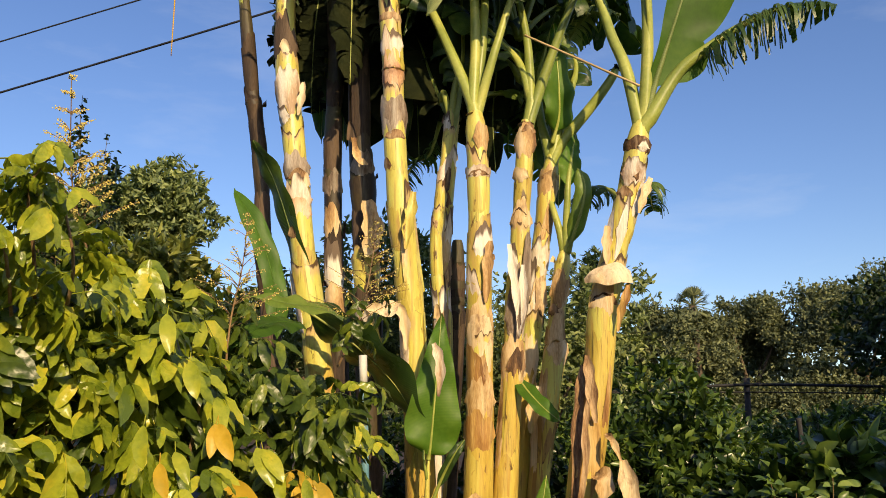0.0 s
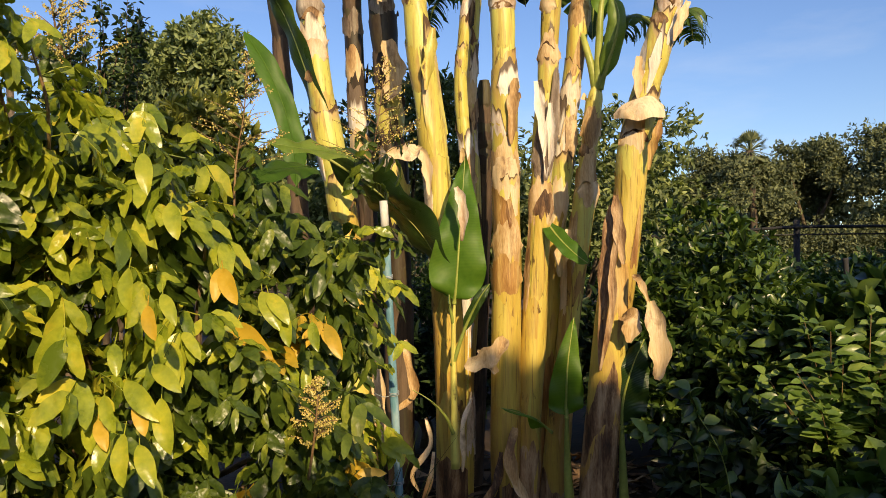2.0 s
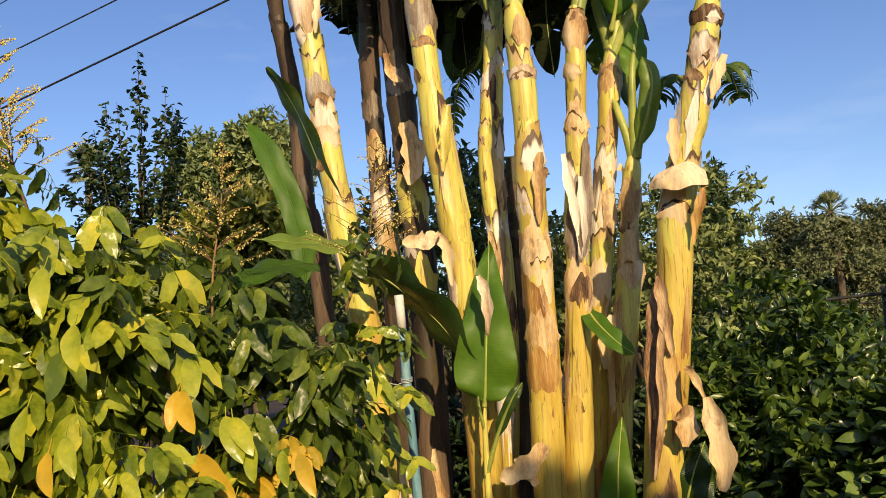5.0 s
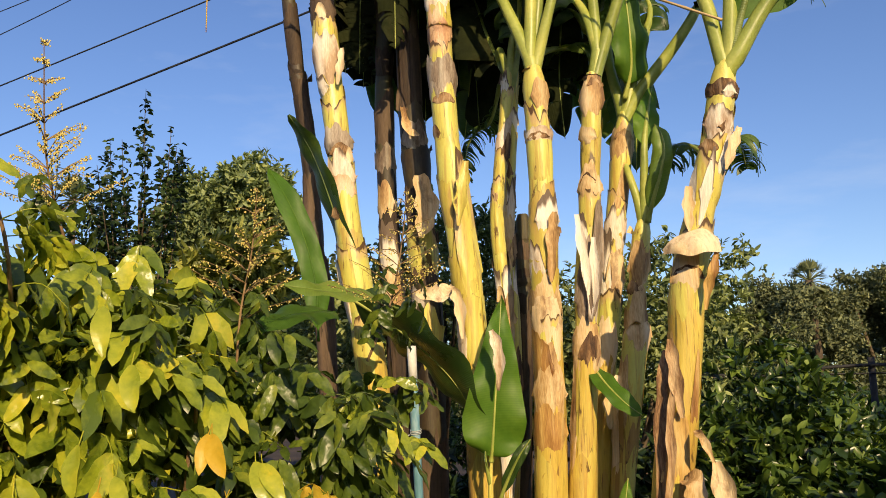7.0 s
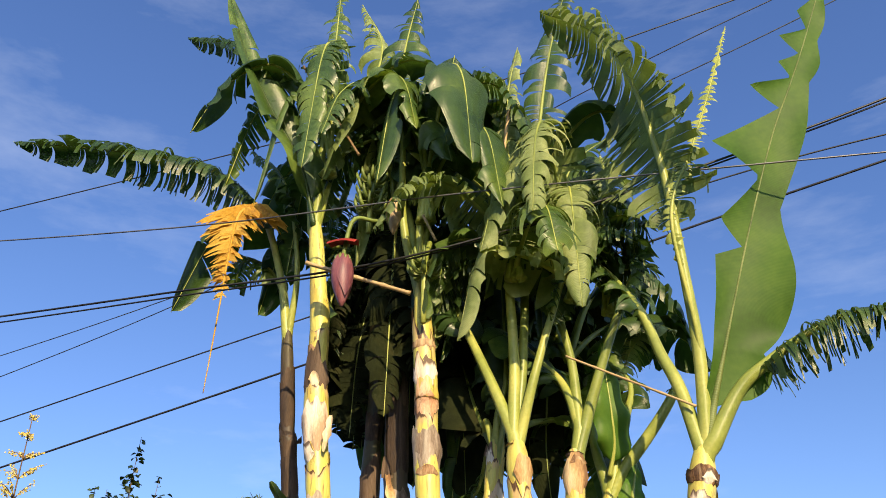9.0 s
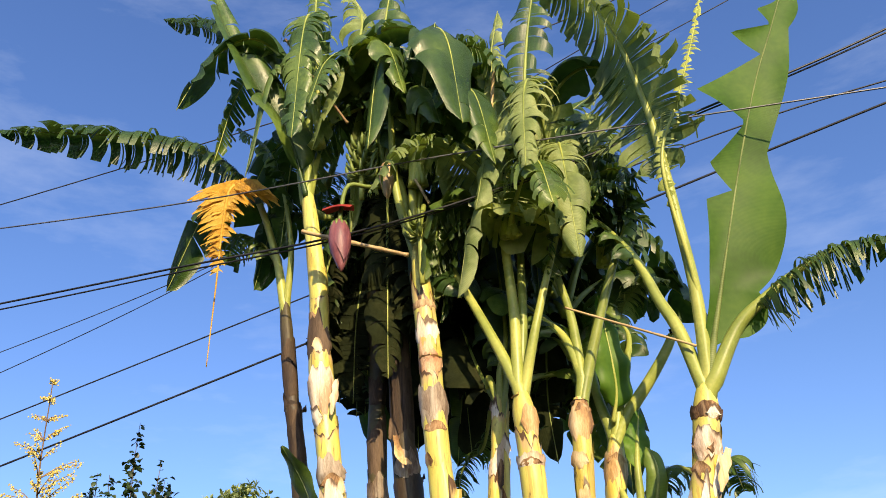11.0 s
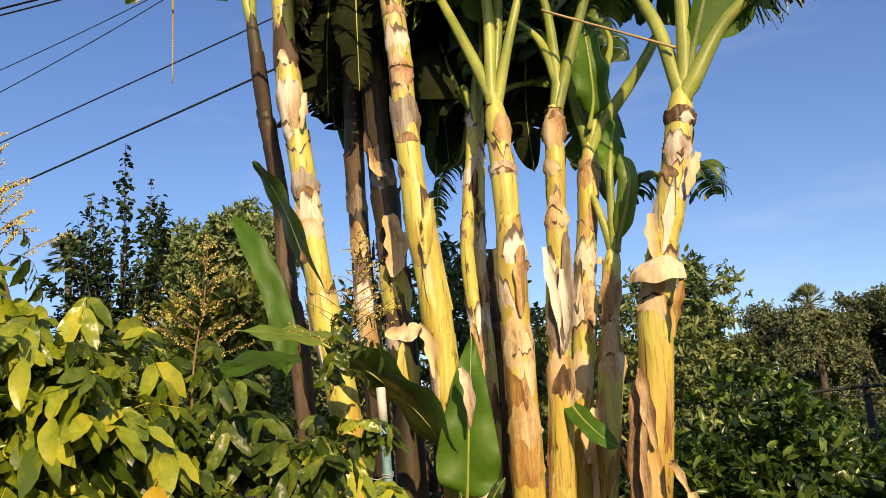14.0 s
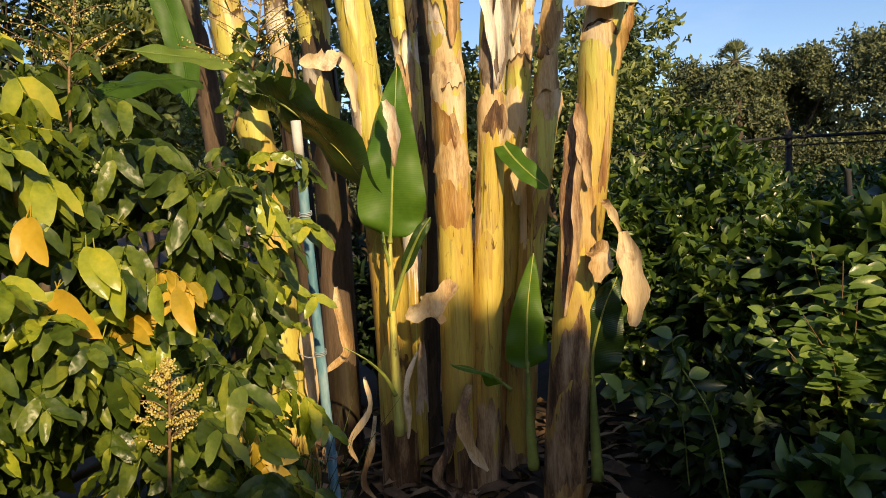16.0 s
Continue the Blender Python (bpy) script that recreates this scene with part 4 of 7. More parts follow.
banana_leaf(stem_g, [(0.747, 5.100, 2.440), (0.756, 5.080, 2.615), (0.763, 5.060, 2.768), (0.774, 5.060, 2.928), (0.806, 5.100, 3.101), (0.853, 5.200, 3.301)], 0.09, bare=0.55, tears=1, droop=0.5, tip=0.7, normal=(0.3, -1, 0.1), mat=LEAF_BRIGHT, thick=0.025, seed=15)
banana_leaf(stem_g, [(0.765, 5.080, 2.470), (0.800, 5.040, 2.590), (0.845, 5.010, 2.730), (0.868, 5.000, 2.860), (0.855, 5.010, 2.950), (0.830, 5.030, 3.000)], 0.070, bare=0.10, tears=1, droop=0.9, fold=0.1, tip=0.35, normal=(0.2, -1, 0.2), mat=LEAF_PALE, thick=0.016, seed=16)

# crown of stem c
banana_leaf(stem_c, [(0.185, 4.850, 3.338), (0.063, 4.900, 3.673), (-0.111, 5.000, 4.113), (-0.272, 5.200, 4.486), (-0.643, 5.500, 4.889), (-1.069, 5.800, 5.088)], 0.32, bare=0.36, tears=8, droop=0.9, thick=0.034, seed=17)
banana_leaf(stem_c, [(0.176, 4.850, 3.339), (0.196, 4.850, 3.799), (0.183, 4.850, 4.442), (0.203, 4.850, 5.128), (0.208, 4.900, 5.857), (0.303, 5.000, 6.539)], 0.16, bare=0.5, tears=16, droop=1.2, mat=LEAF_OLD, thick=0.031, seed=18)
banana_leaf(stem_c, [(0.190, 4.870, 3.345), (0.244, 4.900, 3.818), (0.287, 5.000, 4.524), (0.388, 5.050, 5.412), (0.532, 5.100, 6.469), (0.750, 5.200, 7.497)], 0.26, bare=0.4, tears=28, droop=0.9, normal=(0, -1, 0.3), shrink=0.5, ragged=0.4, thick=0.029, seed=19)
banana_leaf(stem_c, [(0.220, 4.850, 3.368), (0.314, 4.800, 3.686), (0.427, 4.800, 4.048), (0.574, 4.750, 4.401), (0.802, 4.700, 4.543), (1.021, 4.700, 4.422)], 0.22, bare=0.38, tears=26, droop=1.2, mat=LEAF, thick=0.027, seed=20)
banana_leaf(stem_s2, [(0.062, 5.300, 3.418), (-0.012, 5.300, 3.500), (-0.113, 5.400, 3.784), (-0.214, 5.600, 4.139), (-0.349, 5.900, 4.395)], 0.34, bare=0.3, tears=5, droop=0.8, mat=LEAF_DEAD_SHADED, thick=0.02, seed=21)
banana_leaf(stem_s2, [(-0.050, 5.600, 3.513), (-0.129, 5.700, 3.306), (-0.239, 5.800, 3.268), (-0.309, 5.850, 3.160), (-0.345, 5.900, 2.914)], 0.17, bare=0.1, tears=26, droop=1.2, thick=0.016, shrink=0.5, ragged=0.35, seed=22)

banana_leaf(stem_s1, [(0.042, 5.200, 3.357), (-0.015, 5.250, 3.593), (-0.049, 5.350, 3.561), (-0.136, 5.500, 3.912), (-0.291, 5.700, 4.108)], 0.26, bare=0.4, tears=6, droop=0.9, mat=LEAF_DEAD_SHADED, thick=0.022, seed=35)
banana_leaf(stem_s1, [(0.045, 5.200, 3.356), (0.057, 5.200, 3.601), (0.114, 5.200, 3.825), (0.106, 5.300, 4.291), (0.079, 5.400, 4.815)], 0.26, bare=0.4, tears=10, droop=0.9, normal=(0, -1, 0.3), thick=0.022, seed=36)
banana_leaf(stem_s1, [(0.047, 5.200, 3.322), (0.088, 5.200, 3.528), (0.104, 5.250, 3.798), (0.154, 5.400, 4.080)], 0.2, bare=0.5, tears=6, droop=0.9, normal=(0, -1, 0.3), thick=0.02, seed=37)

# crown of stem b
banana_leaf(stem_b, [(-0.374, 4.850, 4.313), (-0.389, 4.850, 4.846), (-0.364, 4.900, 5.373), (-0.281, 5.000, 5.936), (-0.205, 5.100, 6.632)], 0.28, bare=0.35, tears=3, droop=0.5, normal=(0.4, -1, 0.3), mat=LEAF, thick=0.03, seed=23)
banana_leaf(stem_b, [(-0.374, 4.850, 4.313), (-0.340, 4.900, 4.874), (-0.148, 5.000, 5.576), (-0.037, 5.200, 6.195), (0.171, 5.400, 6.602)], 0.3, bare=0.35, tears=3, droop=0.6, normal=(0.3, -1, 0.2), thick=0.028, seed=24)
banana_leaf(stem_b, [(-0.385, 4.850, 4.315), (-0.494, 4.800, 4.828), (-0.523, 4.800, 5.579), (-0.570, 4.850, 6.322), (-0.479, 4.900, 7.142)], 0.26, bare=0.4, tears=22, droop=0.9, normal=(0, -1, 0.4), shrink=0.5, ragged=0.4, thick=0.028, seed=25)
banana_leaf(stem_b, [(-0.392, 4.900, 4.388), (-0.552, 5.100, 5.204), (-0.858, 5.300, 6.088), (-1.209, 5.500, 6.525), (-1.570, 5.700, 6.448)], 0.3, bare=0.3, tears=30, droop=1.2, thick=0.028, seed=26)

# crown of stem a and the slender one beside it
banana_leaf(stem_a, [(-1.128, 4.900, 4.908), (-1.143, 4.900, 5.568), (-1.140, 4.900, 6.251), (-1.164, 4.950, 7.371)], 0.24, bare=0.3, tears=30, droop=1.2, normal=(0, -1, 0.3), shrink=0.5, ragged=0.4, thick=0.034, seed=27)
banana_leaf(stem_a, [(-1.129, 4.880, 4.894), (-1.263, 4.800, 5.401), (-1.512, 4.750, 5.891), (-1.792, 4.700, 6.493), (-2.068, 4.700, 7.288)], 0.24, bare=0.08, tears=3, droop=0.6, fold=0.75, normal=(0.7, -0.8, 0.35), mat=LEAF, rib=LEAF, thick=0.022, tip=0.5, seed=28)
banana_leaf(stem_a, [(-1.163, 4.950, 4.900), (-1.330, 5.100, 5.604), (-1.692, 5.300, 6.564), (-2.155, 5.400, 7.312), (-2.851, 5.500, 7.684)], 0.3, bare=0.28, tears=36, droop=1.2, thick=0.028, seed=29)
banana_leaf(stem_a, [(-1.120, 4.900, 4.906), (-1.076, 5.000, 5.478), (-0.901, 5.100, 6.275), (-0.839, 5.200, 6.948), (-1.079, 5.300, 7.622)], 0.26, bare=0.3, tears=26, droop=1.1, mat=LEAF_OLD, thick=0.026, seed=30)
banana_leaf(stem_back, [(-1.471, 5.500, 4.430), (-1.560, 5.450, 4.894), (-1.788, 5.400, 5.472), (-2.257, 5.300, 5.860), (-2.910, 5.200, 6.025), (-3.928, 5.100, 6.175)], 0.36, bare=0.36, tears=44, droop=1.25, thick=0.03, seed=31)
banana_leaf(stem_back, [(-1.462, 5.500, 4.429), (-1.548, 5.500, 4.774), (-1.738, 5.600, 5.063), (-1.974, 5.700, 5.214), (-2.090, 5.800, 5.025)], 0.28, bare=0.35, tears=18, droop=1.2, thick=0.02, seed=32)
banana_leaf(stem_back, [(-1.454, 5.500, 4.428), (-1.409, 5.400, 4.842), (-1.471, 5.300, 5.348), (-1.635, 5.300, 5.762), (-1.935, 5.400, 6.073)], 0.24, bare=0.35, tears=16, droop=1.1, thick=0.024, seed=33)


def dry_comb_leaf(owner, points, reach, count, seed):
    """A withered leaf hanging from its rib, its blade shredded into ragged fingers."""
    rng = random.Random(seed)
    path = spline(points, 30)
    leaf = part("dry_leaf_rib", Shape().tube(path, [0.015 - 0.0004 * i for i in range(31)], 7), LEAF_DRY, owner)
    blade = Shape()
    for k in range(count):
        f = (k / count) ** 1.2 * 0.72
        p = path[int(f * 30)]
        s = -1 if rng.random() < 0.62 else 1
        L = (reach * (1 - f / 0.8) + 0.03) * rng.uniform(0.6, 1.1) * (1.0 if s < 0 else 0.7)
        d = Vector((s * rng.uniform(0.6, 1.0), rng.uniform(-0.5, 0.4), -rng.uniform(0.05, 0.5)))
        w = rng.uniform(0.018, 0.06) * (1 - 0.8 * f)
        row = []
        for i in range(7):
            g = i / 6
            c = p + d * L * g - UP * L * 0.3 * g * g
            t = Vector((0, rng.uniform(-0.2, 0.2), 1)).normalized()
            ww = w * (1 - 0.85 * g ** 2) * (1 + 0.2 * math.sin(k + i * 2))
            row.append([c - t * ww, c + Vector((0, 0.25 * ww, 0)), c + t * ww])
        blade.grid(row)
    tagged(part("blade", blade, LEAF_DRY, leaf, "shredded orange-yellow dry blade"), kind="stuff")


dry_comb_leaf(stem_back, [(-1.701, 5.200, 5.340), (-1.794, 5.100, 5.231), (-1.798, 5.050, 4.874), (-1.796, 5.050, 4.413), (-1.798, 5.050, 3.791)], 0.34, 150, 34)

# shaded crowns and hanging skirts at the back
BACK = (stem_dim1, (-0.838, 5.600, 4.683)), (stem_dim2, (-0.637, 5.350, 4.511))
for k in range(30):
    owner, (x, y, z) = BACK[k % 2]
    a = k * 2.4 + 0.5
    out = Vector((math.cos(a), math.sin(a) * 0.6 + 0.25, 0))
    p0 = Vector((x, y, z))
    reach = rnd(0.45, 0.95)
    up = rnd(0.15, 0.7)
    end_z = rnd(-1.1, -0.35) if k < 20 else rnd(0.1, 0.7)
    if x + out.x * reach < -1.15:
        reach = (-1.15 - x) / out.x
    banana_leaf(owner, [p0, p0 + out * reach * 0.35 + UP * up, p0 + out * reach * 0.8 + UP * up * 0.7, p0 + out * reach + UP * (up * 0.3 + end_z * 0.5), p0 + out * reach * 1.08 + UP * end_z],
                rnd(0.24, 0.36), bare=0.2, tears=random.choice((18, 24, 32)), droop=rnd(0.8, 1.3), mat=LEAF_DEAD_SHADED if k < 16 else LEAF, thick=0.022, seed=40 + k)
CROWNS = (stem_c, (0.195, 5.400, 3.909)), (stem_e, (0.508, 5.500, 4.084)), (stem_b, (-0.370, 5.400, 4.883)), (stem_a, (-1.177, 5.500, 5.443))
for k in range(36):
    owner, (x, y, z) = CROWNS[k % 4]
    a = k * 2.399 + 0.9
    out = Vector((math.cos(a), abs(math.sin(a)) * 0.5 + 0.1, 0))
    p0 = Vector((x, y, z))
    reach, up = rnd(0.5, 1.1), rnd(0.3, 1.5) if k < 25 else rnd(-0.1, 0.5)
    p0 = p0 + UP * (0 if k < 25 else -0.3)
    banana_leaf(owner, [p0, p0 + out * reach * 0.25 + UP * up * 0.6, p0 + out * reach * 0.6 + UP * up, p0 + out * reach * 0.95 + UP * up * 0.8, p0 + out * reach * 1.2 + UP * (up * 0.3 - (0.5 if k >= 25 else 0))],
                rnd(0.22, 0.34), bare=0.25, tears=random.choice((4, 9, 24)), droop=rnd(0.8, 1.3), mat=LEAF, thick=0.022, seed=70 + k)

# the thick of the crown: overlapping torn leaves
TOPS = (stem_c, (0.232, 4.750, 4.287)), (stem_e, (0.574, 4.800, 4.146)), (stem_b, (-0.342, 4.800, 4.803)), (stem_f, (0.797, 5.000, 4.151)), (stem_a, (-1.067, 4.850, 5.304)), (stem_dim2, (-0.636, 5.100, 5.067))
for k in range(54):
    owner, (x, y, z) = TOPS[k % 6]
    a = k * 2.399 + 0.3
    out = Vector((math.cos(a), math.sin(a) * 0.6, 0))
    p0 = Vector((x, y, z)) - out * 0.05
    reach, up = rnd(0.5, 1.15), rnd(0.25, 1.2)
    end = p0 + out * reach * 1.15 + UP * (up * 0.4 - rnd(0.1, 0.7))
    if end.x > 0.75 and end.z < 4.5:
        reach *= 0.4
        end = p0 + out * reach + UP * (up * 0.4 + 0.3)
    banana_leaf(owner, [p0, p0 + out * reach * 0.2 + UP * up * 0.6, p0 + out * reach * 0.6 + UP * up, p0 + out * reach * 0.95 + UP * up * 0.75, end],
                rnd(0.22, 0.34), bare=0.2, tears=random.choice((6, 12, 24, 34)), droop=rnd(0.8, 1.4), mat=random.choice((LEAF, LEAF, LEAF, LEAF_OLD)), thick=0.02, ragged=0.3, seed=200 + k)
# limp leaves hanging straight down behind the stems
for k in range(52):
    f = k % 26 / 25
    p0 = Vector((-1.000, 5.750, 5.000)).lerp(Vector((0.500, 5.900, 4.350)), f) + Vector((0, rnd(-0.2, 0.3), rnd(-0.1, 0.3)))
    out = Vector((rnd(-0.22, 0.22), rnd(0.0, 0.3), 0))
    drop = p0.z - rnd(3.35, 3.75) + (0.25 if f < 0.3 else 0.0) * rnd(-1.5, 0.3)
    banana_leaf((stem_dim1, stem_dim2, stem_c)[k % 3], [p0, p0 + out * 0.5 + UP * 0.05, p0 + out - UP * drop * 0.45, p0 + out * 1.1 - UP * drop],
                rnd(0.26, 0.40), bare=0.08, tears=random.choice((3, 6, 24)), droop=0.5, normal=(rnd(-0.5, 0.5), -1, 0.1), mat=random.choice((LEAF, LEAF_DEAD_SHADED, LEAF_DEAD_SHADED, LEAF_DEAD_SHADED)), thick=0.017, ragged=0.4, shrink=0.35, seed=260 + k)

# broad leaves that close the gaps between the stems, shade put into their colour
banana_leaf(stem_dim2, [(-0.376, 5.700, 4.873), (-0.308, 5.720, 4.454), (-0.235, 5.750, 3.856), (-0.206, 5.750, 3.251)], 0.21, bare=0.05, tears=4, droop=0.4, normal=(-0.2, -1, 0.1), mat=LEAF_DEAD_SHADED, thick=0.016, ragged=0.3, tip=0.3, seed=330)
banana_leaf(stem_c, [(-0.134, 5.800, 4.866), (-0.092, 5.800, 4.391), (-0.106, 5.850, 3.808), (-0.129, 5.850, 3.373)], 0.17, bare=0.05, tears=3, droop=0.4, normal=(0.3, -1, 0.1), mat=LEAF_DEAD_SHADED, thick=0.016, ragged=0.3, tip=0.3, seed=331)
banana_leaf(stem_e, [(0.380, 5.600, 4.354), (0.365, 5.650, 4.038), (0.326, 5.700, 3.580), (0.344, 5.700, 3.156)], 0.17, bare=0.05, tears=5, droop=0.4, normal=(0.2, -1, 0.1), mat=LEAF_DEAD_SHADED, thick=0.016, ragged=0.3, tip=0.3, seed=332)
banana_leaf(stem_dim1, [(-1.171, 6.000, 5.158), (-1.206, 6.000, 4.746), (-1.222, 6.000, 4.264), (-1.183, 6.000, 3.837)], 0.20, bare=0.05, tears=30, droop=0.4, normal=(-0.3, -1, 0.1), mat=LEAF_DEAD_SHADED, thick=0.016, ragged=0.3, tip=0.3, seed=333)
banana_leaf(stem_dim2, [(-0.537, 5.750, 4.914), (-0.486, 5.800, 4.412), (-0.449, 5.800, 3.884), (-0.398, 5.800, 3.479)], 0.20, bare=0.05, tears=4, droop=0.4, normal=(0.1, -1, 0.1), mat=LEAF_DEAD_SHADED, thick=0.016, ragged=0.3, tip=0.3, seed=334)
banana_leaf(stem_dim1, [(-0.861, 5.900, 5.025), (-0.878, 5.900, 4.577), (-0.898, 5.950, 4.048), (-0.908, 5.950, 3.704)], 0.20, bare=0.05, tears=26, droop=0.4, normal=(0.2, -1, 0.1), mat=LEAF_DEAD_SHADED, thick=0.016, ragged=0.3, tip=0.3, seed=335)

# low leaves reaching over the hedge
banana_leaf(stem_back, [(-0.800, 4.900, 1.950), (-0.870, 4.880, 2.366), (-0.971, 4.840, 2.716), (-1.044, 4.790, 2.921), (-1.136, 4.700, 3.097)], 0.085, bare=0.1, tears=1, droop=0.25, fold=0.1, normal=(-0.48, -0.55, -0.3), thick=0.010, mat=LEAF, rib=LEAF, tip=0.2, seed=101)
banana_leaf(stem_back, [(-0.900, 4.500, 1.850), (-0.906, 4.500, 2.058), (-0.931, 4.500, 2.214), (-0.978, 4.500, 2.375), (-1.058, 4.500, 2.558), (-1.190, 4.550, 2.763)], 0.064, bare=0.05, tears=1, droop=0.3, fold=0.3, normal=(0.3, -1, 0.4), thick=0.007, mat=LEAF_BRIGHT, rib=LEAF_BRIGHT, tip=0.2, seed=102)
banana_leaf(stem_a, [(-0.480, 4.420, 1.990), (-0.607, 4.200, 2.035), (-0.750, 4.050, 2.050), (-0.935, 3.950, 2.075)], 0.085, bare=0.04, tears=1, droop=0.3, normal=(0, -0.75, 0.8), thick=0.006, mat=LEAF_PALE, rib=LEAF_PALE, tip=0.5, seed=103)
banana_leaf(stem_a, [(-0.694, 4.100, 1.952), (-0.697, 3.900, 1.943), (-0.734, 3.750, 1.926), (-0.764, 3.550, 1.882), (-0.846, 3.400, 1.790)], 0.085, bare=0.05, tears=1, droop=0.6, normal=(0.2, -0.8, 0.7), thick=0.007, mat=LEAF_MID, rib=LEAF_MID, tip=0.5, seed=104)
banana_leaf(stem_a, [(-0.786, 4.600, 2.083), (-0.590, 4.600, 1.953), (-0.426, 4.620, 1.820), (-0.240, 4.650, 1.620), (-0.088, 4.680, 1.324)], 0.20, bare=0.04, tears=1, droop=0.35, fold=0.12, normal=(-0.6, -0.58, -0.65), thick=0.012, mat=LEAF, tip=0.4, seed=105)

# flower buds, fruit and stalks among the crowns


def flower_bud(base, tip, r, open_bract=True):
    """A hanging bud of overlapping maroon bracts, with one bract lifted over a ring of small fruit."""
    base, tip = Vector(base), Vector(tip)
    owner = thing("banana_flower", base, "maroon banana flower bud hanging with one lifted red bract", "flower bud")
    axis = (tip - base).normalized()
    n = 12
    shape = Shape().tube([base.lerp(tip, i / n) for i in range(n + 1)], [r * max(0.05, math.sin(math.pi * (0.12 + 0.86 * (i / n) ** 0.8)) ** 0.75) for i in range(n + 1)], 14)
    part("bud", shape, BUD, owner)
    side = axis.orthogonal().normalized()
    other = axis.cross(side)
    for k in range(4):
        a0 = k * 1.6
        rows = []
        for i in range(8):
            f = 0.05 + 0.8 * i / 7
            rr = r * 1.08 * math.sin(math.pi * (0.12 + 0.86 * f ** 0.8)) ** 0.75 + 0.012 * (i / 7) ** 3 * (k % 2)
            w = 1.0 * math.sin(math.pi * (0.15 + 0.83 * i / 7))
            rows.append([base.lerp(tip, f) + (side * math.cos(a0 + w * (j / 3 - 1)) + other * math.sin(a0 + w * (j / 3 - 1))) * rr for j in range(7)])
        part("bract", Shape().grid(rows), BUD, owner)
    if open_bract:
        rows = []
        for i in range(7):
            f = i / 6
            rows.append([base - axis * (0.03 + 0.03 * math.sin(f * 3)) + Vector(((j / 6 - 0.5) * 0.2 * (1 - 0.3 * abs(f - 0.5)), -0.02 - 0.09 * f + 0.05, 0.05 + 0.02 * math.cos((j / 6 - 0.5) * 3) - 0.035 * f)) for j in range(7)])
        part("lifted_bract", Shape().grid(rows), BRACT, owner, "lifted dark red bract")
        for k in range(9):
            a = k / 9 * math.tau
            p = base + axis * 0.01 + (side * math.cos(a) + other * math.sin(a)) * r * 0.6
            part("young_fruit", Shape().tube([p, p + axis * 0.02 + (p - base) * 0.3, p + axis * 0.045 + (p - base) * 0.3], [0.008, 0.009, 0.005], 6), FRUIT, owner)
    return owner


bud = flower_bud((-0.772, 4.450, 4.361), (-0.751, 4.450, 4.013), 0.062)
# the stalk's dark fruit green stands in for the crown's shade on it
part("flower_stalk", Shape().tube(spline([(-0.471, 4.700, 4.890), (-0.599, 4.600, 4.701), (-0.738, 4.500, 4.652), (-0.771, 4.450, 4.349)], 14), 0.014, 8), FRUIT, bud)
bud2 = flower_bud((-0.499, 4.550, 4.827), (-0.494, 4.550, 4.553), 0.045, False)
for child in bud2.children:
    child.data.materials[0] = BAMBOO
tagged(bud2, "pale withered banana flower hanging among the leaves", "flower bud")


def fruit_bunch(at, rows_n, seed):
    rng = random.Random(seed)
    at = Vector(at)
    owner = thing("banana_bunch", at, "bunch of small unripe green bananas among torn leaves", "fruit bunch")
    part("bunch_stalk", Shape().tube(spline([at + Vector((0.02, 0.05, 0.35)), at + Vector((0, 0, 0.15)), at - UP * 0.25], 8), 0.018, 7), PETIOLE, owner)
    for r in range(rows_n):
        for k in range(9):
            a = k / 9 * math.tau + r * 0.5 + rng.uniform(-0.15, 0.15)
            d = Vector((math.cos(a), math.sin(a), 0))
            p = at + UP * (0.16 - r * 0.075) + d * 0.025
            part("banana", Shape().tube(spline([p, p + d * 0.045 - UP * 0.005, p + d * 0.075 + UP * 0.035, p + d * 0.082 + UP * 0.075], 6), [0.007, 0.012, 0.014, 0.014, 0.013, 0.01, 0.004], 7), FRUIT, owner)
    return owner


fruit_bunch((-0.725, 4.800, 5.008), 4, 1)
fruit_bunch((-0.325, 4.720, 4.269), 2, 2)


def cane(name, a, b, r, label, mat=BAMBOO, sag=0.0):
    a, b = Vector(a), Vector(b)
    mid = a.lerp(b, 0.5) - UP * sag
    pts = spline([a, mid, b], 24)
    owner = thing(name, a, label, "cane")
    part("shaft", Shape().tube(pts, [r * (1 + (0.25 if i % 6 == 0 else 0)) for i in range(25)], 7), mat, owner)
    return owner


cane("bamboo_prop", (0.495, 4.750, 3.765), (1.110, 4.450, 3.314), 0.0065, "thin pale cane lying across the banana crowns")
cane("dead_leaf_stalk", (-1.300, 4.700, 6.264), (-0.774, 4.600, 5.258), 0.009, "bare reddish dead leaf stalk hanging between crowns", TWIG)
cane("dead_leaf_stalk", (-1.050, 4.600, 4.426), (-0.385, 4.600, 4.157), 0.013, "yellow broken leaf stalk caught between two stems", BAMBOO, 0.0)
cane("dead_leaf_stalk", (-0.351, 4.750, 4.823), (-0.265, 4.750, 4.620), 0.009, "broken tan leaf stalk bent at the crown", BAMBOO)
cane("dead_leaf_stalk", (0.174, 4.780, 5.250), (0.236, 4.780, 5.735), 0.012, "upright withered leaf stalk with a frayed top", BAMBOO)

